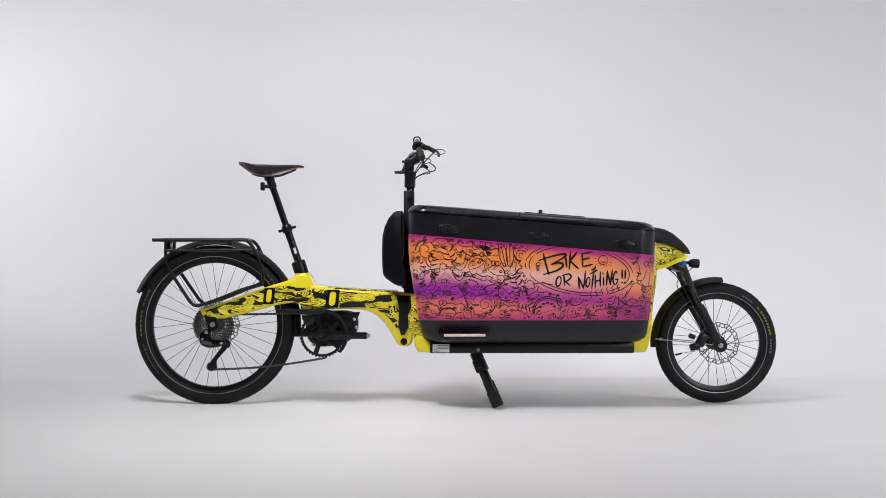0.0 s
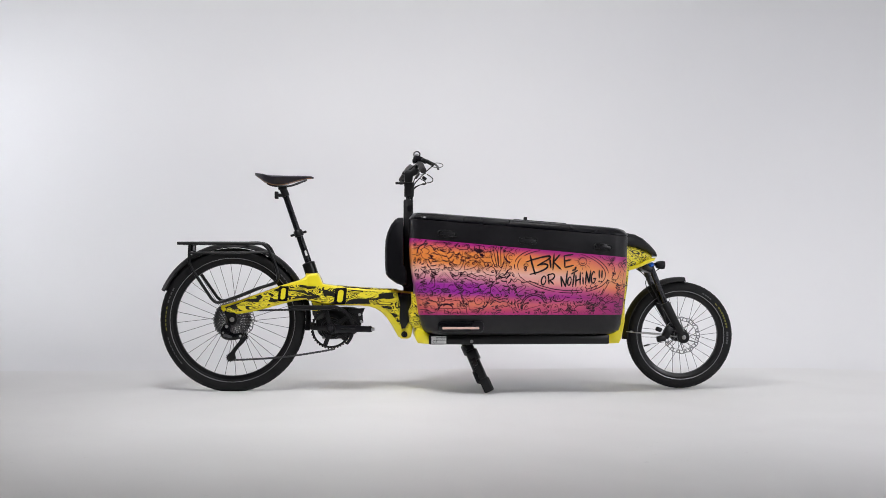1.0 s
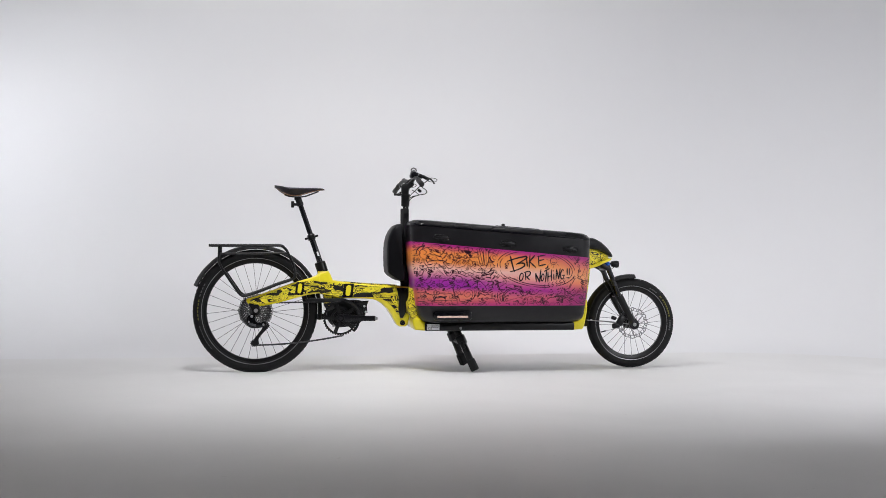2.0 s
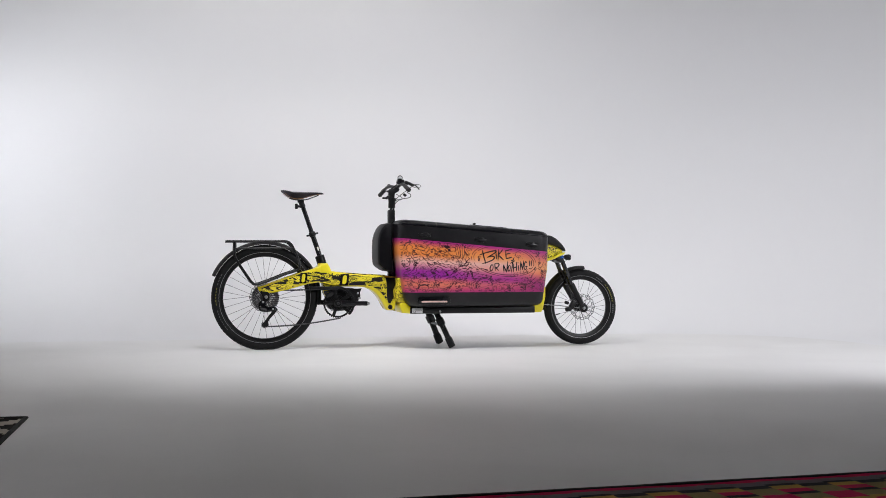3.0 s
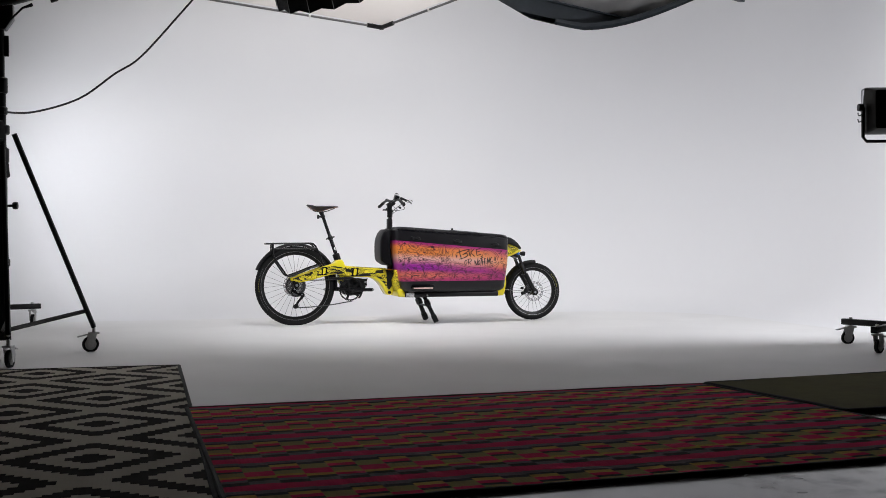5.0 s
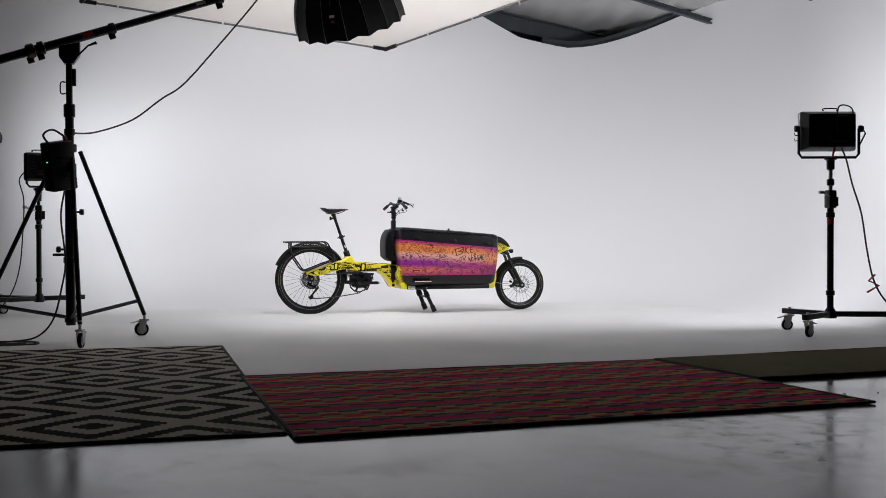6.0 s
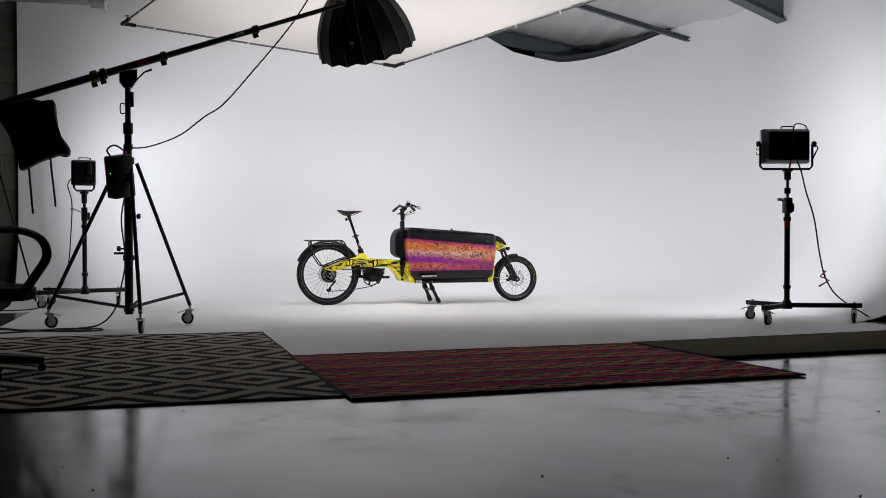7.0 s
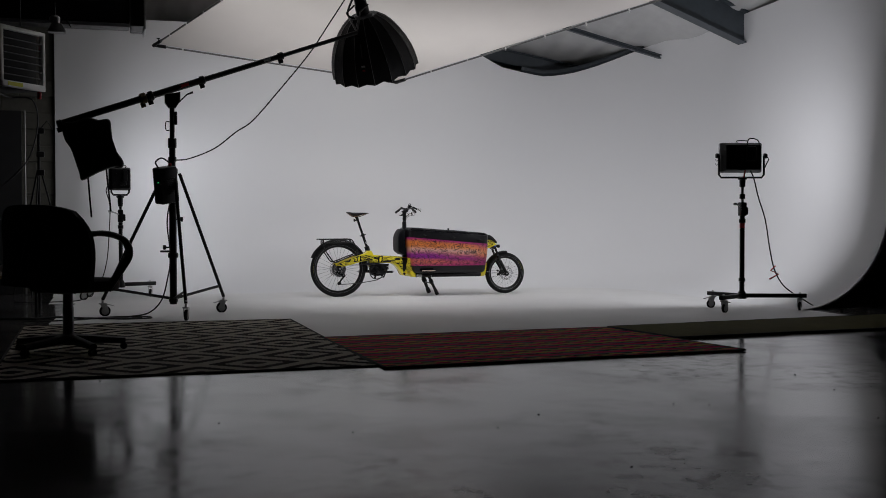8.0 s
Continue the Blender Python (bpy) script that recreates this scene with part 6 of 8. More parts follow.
def build_saddle():
    a, b = Vector((0.375, 0, 0.56)), Vector((0.231, 0, 0.978))
    bm = B()
    rod(bm, a, a.lerp(b, 0.52), 0.0165, n=20)
    rod(bm, a.lerp(b, 0.52), b, 0.0145, n=20)
    post = part("seatpost", bm, M_GLOSS, BIKE, "black dropper seatpost")
    ax = (b - a).normalized()
    bm = B()
    lathe(bm, [(0.016, -0.018), (0.022, -0.015), (0.022, 0.010), (0.018, 0.016)], a.lerp(b, 0.48), ax, 20)
    box(bm, tuple(a.lerp(b, 0.475)), (0.080, 0.016, 0.012), (0, -16, 0), bev=0.003)
    part("post_collar", bm, M_BLACK, post)
    bm = B()
    box(bm, tuple(a.lerp(b, 0.25) + Vector((0.004, -0.0165, 0))), (0.010, 0.003, 0.026), (0, -18, 0))
    part("post_label", bm, M_WHITE, post, "tiny white label")
    bm = B()
    box(bm, (0.229, 0, 0.982), (0.042, 0.034, 0.024), (0, -4, 0), bev=0.006)
    lathe(bm, [(0.0, -0.028), (0.018, -0.026), (0.018, 0.0), (0.012, 0.006)], tuple(b), ax, 18)
    for s in (-1, 1):
        tube(bm, spline([(0.155, s * 0.022, 1.0), (0.19, s * 0.022, 0.990), (0.26, s * 0.022, 0.990), (0.31, s * 0.02, 1.006), (0.345, s * 0.012, 1.02)], 4), 0.0036, 8)
    part("saddle_rail", bm, M_BLACK, post)
    bm = B()
    box(bm, (0.212, 0, 0.945), (0.040, 0.026, 0.016), bev=0.004)
    box(bm, (0.200, 0, 0.945), (0.018, 0.03, 0.036), bev=0.004)
    lathe(bm, [(0.015, -0.008), (0.019, -0.008), (0.019, 0.008), (0.015, 0.008)], tuple(a.lerp(b, 0.925)), ax, 18)
    part("light_mount", bm, M_BLACK, post)
    # leather saddle: cross sections from tail to nose
    bm = B()
    rings = []
    for x, z, hw, d in ((0.098, 1.045, 0.030, 0.006), (0.112, 1.042, 0.062, 0.013), (0.14, 1.037, 0.074, 0.030), (0.18, 1.034, 0.070, 0.044), (0.22, 1.033, 0.054, 0.044), (0.26, 1.034, 0.036, 0.033), (0.30, 1.036, 0.024, 0.023), (0.34, 1.037, 0.019, 0.015), (0.368, 1.036, 0.016, 0.011), (0.379, 1.033, 0.008, 0.006)):
        ring = []
        for i in range(16):
            t = 2 * math.pi * i / 16
            cy, cz = math.cos(t), math.sin(t)
            ring.append(Vector((x, hw * cy * (1 if cz > -0.2 else 0.75), z + (d * 0.18 * cz if cz > 0 else d * cz) + (0.006 * abs(cy) ** 2 if x < 0.15 else -0.004 * abs(cy) ** 2))))
        rings.append(ring)
    loft(bm, rings)
    sd = part("saddle", bm, M_LEATHER, BIKE, "slim dark leather saddle with tan edging", sharp=60)
    for s in (-1, 1):
        bm = B()
        tube(bm, spline([(0.115, s * 0.060, 1.030), (0.15, s * 0.066, 1.006), (0.19, s * 0.058, 0.992), (0.23, s * 0.042, 0.994), (0.27, s * 0.030, 1.005), (0.33, s * 0.018, 1.022), (0.37, s * 0.012, 1.028)], 5), 0.0010, 6)
        part("edging", bm, M_TAN, sd, "tan stitched edge")


def build_steering():
    bm = B()
    rings = [[Vector((0.839 + a, b, z)) for a, b in rounded(w, w * 1.05, 0.008, 3)] for z, w in ((0.46, 0.046), (0.92, 0.046), (0.926, 0.042))]
    loft(bm, rings)
    col = part("steering_column", bm, M_BLACK, BIKE, "black square steering column")
    bm = B()
    lathe(bm, [(0.0, 0.0), (0.013, 0.0), (0.014, 0.004)], (0.846, -0.0245, 0.885), (0, -1, 0), 16)
    part("column_cap", bm, M_GLOSS, col)
    bm = B()
    rod(bm, (0.836, 0, 0.91), (0.838, 0, 1.02), 0.0085, n=16)
    rod(bm, (0.855, 0, 0.91), (0.856, 0, 0.98), 0.006, n=10)
    lathe(bm, [(0.018, -0.030), (0.024, -0.026), (0.024, 0.022), (0.026, 0.026), (0.026, 0.040), (0.018, 0.044)], (0.843, 0, 0.968), (0.02, 0, 1), 18)
    rod(bm, (0.838, -0.020, 0.935), (0.838, 0.020, 0.935), 0.005)
    stem = part("stem_post", bm, M_BLACK, BIKE)
    bm = B()
    prism(bm, [(0.822, 1.005), (0.817, 1.055), (0.826, 1.068), (0.850, 1.070), (0.868, 1.086), (0.885, 1.088), (0.893, 1.066), (0.884, 1.050), (0.862, 1.040), (0.858, 1.008)], -0.022, 0.022, 0.006)
    rod(bm, (0.838, 0, 1.070), (0.880, 0, 1.098), 0.006)
    for z in (1.018, 1.053):
        rod(bm, (0.814, -0.014, z), (0.814, 0.014, z), 0.006, n=12)
    part("stem", bm, M_BLACK, stem, "adjustable black stem")
    bm = B()
    tube(bm, [(0.776, -0.012, 1.006), (0.83, -0.012, 1.007)], [0.0065, 0.0065], 10)
    lathe(bm, [(0.0, -0.007), (0.008, -0.006), (0.008, 0.006), (0.0, 0.007)], (0.806, -0.012, 1.0065), (1, 0, 0), 12)
    part("quick_release", bm, M_BLACK, stem)
    bar = [(0.900, -0.326, 1.044), (0.896, -0.28, 1.055), (0.889, -0.21, 1.083), (0.883, -0.13, 1.094), (0.880, -0.04, 1.085), (0.880, 0.04, 1.085), (0.883, 0.13, 1.094), (0.889, 0.21, 1.083), (0.896, 0.28, 1.055), (0.900, 0.326, 1.044)]
    bm = B()
    tube(bm, spline(bar, 5), 0.011, 12)
    hb = part("handlebar", bm, M_BLACK, BIKE, "swept black handlebar")
    for s in (-1, 1):
        bm = B()
        g0, g1 = Vector((0.891, s * 0.225, 1.077)), Vector((0.899, s * 0.330, 1.043))
        tube(bm, [g0, g0.lerp(g1, 0.08), g0.lerp(g1, 0.5), g0.lerp(g1, 0.94), g1], [0.012, 0.0145, 0.0135, 0.015, 0.012], 14)
        part("grip", bm, M_GRIP, hb, "dark brown rubber grip")
        bm = B()
        box(bm, (0.908, s * 0.19, 1.100), (0.030, 0.030, 0.022), (0, 28, 0), bev=0.006)
        box(bm, (0.935, s * 0.20, 1.090), (0.045, 0.020, 0.018), (0, 28, 0), bev=0.005)
        lv = part("brake_lever_body", bm, M_BLACK, hb)
        bm = B()
        tube(bm, spline([(0.925, s * 0.20, 1.098), (0.950, s * 0.225, 1.086), (0.966, s * 0.26, 1.070), (0.968, s * 0.31, 1.052)], 5), [0.006] * 16, 8, flat=0.7)
        part("lever", bm, M_BLACK, lv, "black brake lever")
        bm = B()
        tube(bm, [(0.968 + 0.027 * math.cos(a * math.pi / 10), s * 0.235, 1.076 + 0.011 * math.sin(a * math.pi / 10)) for a in range(20)], 0.0019, 6, closed=True)
        part("lever_loop", bm, M_CABLE, lv, "cable loop beyond the lever")
        bm = B()
        tube(bm, spline([(0.955, s * 0.20, 1.082), (0.925, s * 0.15, 1.058), (0.895, s * 0.09, 1.030), (0.868, s * 0.03, 1.000), (0.850, s * 0.02, 0.960), (0.834, s * 0.015, 0.918)], 6), 0.0024, 6)
        tube(bm, spline([(0.925, s * 0.12, 1.042), (0.952, s * 0.11, 1.024), (0.948, s * 0.08, 1.008), (0.905, s * 0.05, 1.000), (0.865, s * 0.03, 0.975), (0.842, s * 0.012, 0.918)], 6), 0.0024, 6)
        part("brake_hose", bm, M_CABLE, lv)
    bm = B()
    box(bm, (0.881, -0.115, 1.114), (0.046, 0.05, 0.030), (0, 14, 0), bev=0.007)
    box(bm, (0.868, -0.115, 1.106), (0.026, 0.04, 0.022), (0, -10, 0), bev=0.006)
    part("display", bm, M_GLOSS, hb, "small black display")
    bm = B()
    box(bm, (0.913, -0.10, 1.024), (0.022, 0.03, 0.014), (0, 38, 0), bev=0.003)
    part("switch_unit", bm, M_PLASTIC, hb)
    bm = B()
    tube(bm, [(0.876 + 0.0145 * math.cos(a * math.pi / 10), -0.13, 1.136 + 0.0135 * math.sin(a * math.pi / 10)) for a in range(20)], 0.0032, 8, closed=True)
    bell = part("bell_ring", bm, M_GLOSS, hb, "shiny black bell ring")
    bm = B()
    lathe(bm, [(0.0, -0.004), (0.006, -0.003), (0.009, 0.0), (0.006, 0.003), (0.0, 0.004)], (0.876, -0.13, 1.131), (0, 1, 0), 14)
    part("bell_dome", bm, M_STEEL, bell)
    # the bar is turned a little, its far end back
    for ob in [hb] + list(hb.children_recursive):
        for v in ob.data.vertices:
            if v.co.y > 0:
                v.co.x -= 0.26 * v.co.y
    # hard bag behind the column
    bm = B()
    rings = []
    out = [(0.812, 0.834), (0.788, 0.834), (0.774, 0.826), (0.754, 0.802), (0.738, 0.768), (0.729, 0.730), (0.726, 0.68), (0.727, 0.60), (0.731, 0.562), (0.744, 0.545), (0.780, 0.520), (0.800, 0.513), (0.828, 0.513), (0.828, 0.58), (0.815, 0.60)]
    for y, f in ((-0.150, 0.86), (-0.140, 0.96), (-0.12, 1.0), (0.12, 1.0), (0.140, 0.96), (0.150, 0.86)):
        rings.append([Vector((0.79 + (x - 0.79) * f, y, 0.675 + (z - 0.675) * f)) for x, z in out])
    loft(bm, rings)
    bg = part("hard_bag", bm, M_BAG, BIKE, "glossy black hard bag behind the steering column")
    bm = B()
    rod(bm, (0.806, -0.045, 0.54), (0.806, -0.045, 0.79), 0.0025)
    part("trim_strip", bm, M_STEEL, bg, "thin bright trim strip")
    bm = B()
    tube(bm, spline([(0.80, -0.04, 0.53), (0.815, -0.05, 0.505), (0.83, -0.05, 0.50), (0.845, -0.04, 0.515)], 5), 0.004, 6)
    tube(bm, spline([(0.83, 0.0, 0.53), (0.835, -0.02, 0.50), (0.85, -0.02, 0.48)], 5), 0.005, 6)
    part("wiring", bm, M_CABLE, bg)


def box_ends(f):
    """Where the box ends at the rear and at the front; f from bottom 0 to top 1."""
    return 0.905 - 0.062 * min(1, f * 1.6), 1.839 + 0.029 * min(1, f * 1.35)


def panel_top(x):
    return 0.733 - 0.088 * (x - 0.85) / 1.01


PANEL_FOOT = 0.377


def ring_box(z0, z1, f, grow=0.0):
    """One level of the box: z0 at the rear, z1 at the front."""
    x0, x1 = box_ends(f)
    x0, x1 = x0 - grow, x1 + grow
    hw = 0.268 + 0.034 * min(1, f * 2.0) + grow
    out = []
    for a, b in rounded(x1 - x0, 2 * hw, 0.075, 8):
        x = (x0 + x1) / 2 + a
        u = (x - 0.85) / 1.01
        out.append(Vector((x, b, z0 + (z1 - z0) * u)))
    return out


def build_box():
    bm = B()
    levels = [(0.280, 0.280, -0.04, -0.046), (0.284, 0.285, -0.01, -0.022), (0.300, 0.302, 0.03, -0.004), (0.325, 0.327, 0.10, 0.0), (PANEL_FOOT, PANEL_FOOT, 0.22, 0.0)]
    loft(bm, [ring_box(a, b, f, g) for a, b, f, g in levels], True, False)
    bx = part("cargo_box", bm, M_SHELL, BIKE, "dark grey moulded lower shell of the cargo box")
    bm = B()
    loft(bm, [ring_box(PANEL_FOOT + (0.733 - PANEL_FOOT) * k / 6, PANEL_FOOT + (0.645 - PANEL_FOOT) * k / 6, 0.22 + 0.55 * k / 6, 0.001) for k in range(7)], False, False)
    panel = part("printed_panel", bm, M_PRINT, bx, "orange, magenta and violet printed side panel")
    bm = B()
    loft(bm, [ring_box(0.733, 0.645, 0.77, 0.0), ring_box(0.80, 0.722, 0.90, 0.002), ring_box(0.822, 0.744, 0.96, 0.002), ring_box(0.826, 0.748, 0.97, -0.004)], False, True)
    part("upper_shell", bm, M_SHELL, bx, "dark grey upper rim of the box")
    bm = B()
    loft(bm, [ring_box(0.8265, 0.7485, 0.97, 0.002), ring_box(0.834, 0.757, 0.98, 0.001), ring_box(0.850, 0.773, 0.98, -0.012), ring_box(0.857, 0.780, 0.98, -0.03), ring_box(0.860, 0.783, 0.98, -0.07)], True, True)
    lid = part("lid", bm, M_GLOSS, bx, "glossy black hinged box lid")
    bm = B()
    box(bm, (1.412, -0.02, 0.826), (0.016, 0.03, 0.034), bev=0.004)
    part("lid_button", bm, M_BLACK, lid)
    bm = B()
    box(bm, (1.45, -0.22, 0.809), (0.25, 0.08, 0.014), (0, 4.4, 0), bev=0.004)
    part("lid_hinge", bm, M_BLACK, lid)
    bm = B()
    box(bm, (1.30, -0.24, 0.812), (0.005, 0.118, 0.016), (0, 4.4, 0))
    part("lid_seam", bm, M_BLACK, lid)
    for x, z in ((1.012, 0.754), (1.387, 0.7225), (1.740, 0.692)):
        bm = B()
        tube(bm, [(x + a, -0.3055, z + b - a * 0.075) for a, b in rounded(0.086, 0.026, 0.0125, 6)], 0.003, 6, closed=True)
        box(bm, (x, -0.3055, z - 0.001), (0.034, 0.006, 0.036), (0, 4.3, 0), bev=0.003)
        lt = part("latch", bm, M_BLACK, bx, "oval recessed latch")
        bm = B()
        box(bm, (x, -0.307, z), (0.070, 0.006, 0.015), (0, 4.3, 0), bev=0.003)
        part("latch_slider", bm, M_SHELL, lt)
    # handle recess and its bar
    bm = B()
    prism(bm, [(1.075 + a, 0.323 + b) for a, b in rounded(0.215, 0.05, 0.018, 5)], -0.2985, -0.285, 0.003)
    hd = part("handle_recess", bm, M_GLOSS, bx, "black recessed grip")
    bm = B()
    box(bm, (1.075, -0.300, 0.317), (0.172, 0.010, 0.011), bev=0.004)
    part("grip_bar", bm, M_BLUSH, hd, "pale blush grip bar")
    # floor beam under the box, its yellow end shoes
    bm = B()
    box(bm, (1.36, 0, 0.257), (0.86, 0.42, 0.046), bev=0.008)
    part("floor_beam", bm, M_BLACK, BIKE, "black floor beam under the box")
    bm = B()
    o = [(0.868, 0.262), (0.880, 0.240), (0.944, 0.234), (0.944, 0.276), (0.925, 0.288), (0.905, 0.306), (0.876, 0.308), (0.864, 0.29)]
    prism(bm, o, -0.205, 0.205, 0.012, seg=3)
    part("rear_shoe", bm, M_YELLOW, BIKE, "yellow cast shoe at the rear of the box")
    bm = B()
    o = [(1.776, 0.235), (1.838, 0.238), (1.850, 0.262), (1.866, 0.34), (1.866, 0.405), (1.826, 0.405), (1.815, 0.34), (1.795, 0.295), (1.776, 0.282)]
    prism(bm, o, -0.205, 0.205, 0.010, seg=3)
    part("front_shoe", bm, M_YELLOW, BIKE, "yellow cast shoe at the front of the box")
    bm = B()
    prism(bm, [(0.850, 0.470), (0.905, 0.470), (0.925, 0.32), (0.915, 0.300), (0.868, 0.300), (0.842, 0.335), (0.838, 0.39), (0.852, 0.42)], -0.17, 0.17, 0.010)
    part("rear_gusset", bm, M_FLOW2, BIKE, "patterned yellow bracket joining box and frame")
    # front neck and nose
    bm = B()
    prism(bm, [(1.80, 0.36), (1.868, 0.36), (1.876, 0.43), (1.889, 0.52), (1.896, 0.60), (1.89, 0.70), (1.84, 0.70), (1.80, 0.50)], -0.17, 0.17, 0.012)
    part("front_neck", bm, M_FLOW2, BIKE, "patterned yellow neck in front of the box")
    bm = B()
    rings = []
    for x, z0, z1, hw in ((1.835, 0.594, 0.706, 0.14), (1.89, 0.590, 0.714, 0.135), (1.94, 0.600, 0.704, 0.115), (1.985, 0.616, 0.686, 0.09), (2.018, 0.630, 0.668, 0.07), (2.034, 0.638, 0.656, 0.05)):
        rings.append([Vector((x, a, (z0 + z1) / 2 + b)) for a, b in rounded(2 * hw, z1 - z0, min(0.03, (z1 - z0) * 0.45), 4)])
    loft(bm, rings)
    ns = part("nose", bm, M_FLOW2, BIKE, "patterned yellow nose piece")
    bm = B()
    prism(bm, [(1.852, 0.592), (1.895, 0.578), (1.95, 0.594), (2.028, 0.630), (2.038, 0.643), (2.016, 0.640), (1.94, 0.611), (1.89, 0.600)], -0.118, 0.118, 0.006)
    part("nose_lip", bm, M_YELLOW, ns, "plain yellow lower edge")
    bm = B()
    rings = []
    for x, z0, z1, hw in ((1.82, 0.695, 0.766, 0.16), (1.88, 0.699, 0.766, 0.155), (1.935, 0.694, 0.756, 0.14), (1.975, 0.683, 0.738, 0.12), (2.015, 0.666, 0.708, 0.095), (2.047, 0.652, 0.676, 0.07), (2.057, 0.650, 0.661, 0.055)):
        rings.append([Vector((x, a, (z0 + z1) / 2 + b)) for a, b in rounded(2 * hw, z1 - z0, (z1 - z0) * 0.42, 5)])
    loft(bm, rings)
    part("nose_cap", bm, M_PLASTIC, ns, "matt black nose cap")
    # label on the floor beam
    bm = B()
    box(bm, (0.978, -0.2115, 0.256), (0.070, 0.003, 0.034))
    lb = part("rating_plate", bm, M_WHITE, BIKE, "small white rating plate")
    bm = B()
    for i in range(3):
        box(bm, (0.987, -0.2135, 0.267 - 0.006 * i), (0.045, 0.001, 0.0022))
    part("plate_print", bm, M_GREY, lb, "unreadable small print")
    cu = bpy.data.curves.new("mark_text", "FONT")
    cu.body, cu.size, cu.extrude = "CE", 0.020, 0.0004
    write(cu, "ce_mark", Matrix.Translation((0.948, -0.2135, 0.241)) @ pose(0, 0, 0, 90, 0, 0), M_INK2, lb)


def write(cu, name, m, mat, parent):
    """Turns a text curve into a mesh part."""
    ob = bpy.data.objects.new(name, cu)
    scene.collection.objects.link(ob)
    bpy.context.view_layer.update()
    me = bpy.data.meshes.new_from_object(ob.evaluated_get(bpy.context.evaluated_depsgraph_get()))
    bpy.data.objects.remove(ob)
    bm = B()
    bm.from_mesh(me)
    bmesh.ops.transform(bm, matrix=m, verts=bm.verts)
    return part(name, bm, mat, parent)


def build_kickstand():
    for s in (-1, 1):
        a, b = Vector((1.125, s * 0.15, 0.245)), Vector((1.226, s * 0.195, 0.016))
        bm = B()
        d = b - a
        m = Matrix.Translation((a + b) / 2) @ d.to_track_quat("Z", "Y").to_matrix().to_4x4()
        box(bm, (0, 0, 0), (0.030, 0.034, d.length), bev=0.006, m=m)
        leg = part("kickstand_leg", bm, M_BLACK, BIKE, "black kickstand leg")
        bm = B()
        box(bm, (0, 0, d.length / 2 - 0.035), (0.042, 0.042, 0.07), bev=0.007, m=m)
        part("foot_cap", bm, M_RUBBER, leg, "black rubber foot")
        bm = B()
        box(bm, (0, 0.0, -d.length * 0.24), (0.046, 0.046, 0.055), bev=0.006, m=m)
        box(bm, (-0.02, 0, -d.length * 0.12), (0.016, 0.02, 0.04), bev=0.004, m=m)
        part("leg_bracket", bm, M_BLACK, leg)
    bm = B()
    rod(bm, (1.13, -0.17, 0.244), (1.13, 0.17, 0.244), 0.016)
    rod(bm, (1.16, -0.17, 0.16), (1.16, 0.17, 0.16), 0.009)
    part("kickstand_axle", bm, M_BLACK, BIKE)
    bm = B()
    lathe(bm, [(0.0, 0.0), (0.006, 0.0), (0.008, 0.003), (0.008, 0.01)], (1.133, -0.214, 0.249), (0, 1, 0), 14)
    part("pivot_bolt", bm, M_STEEL, BIKE)


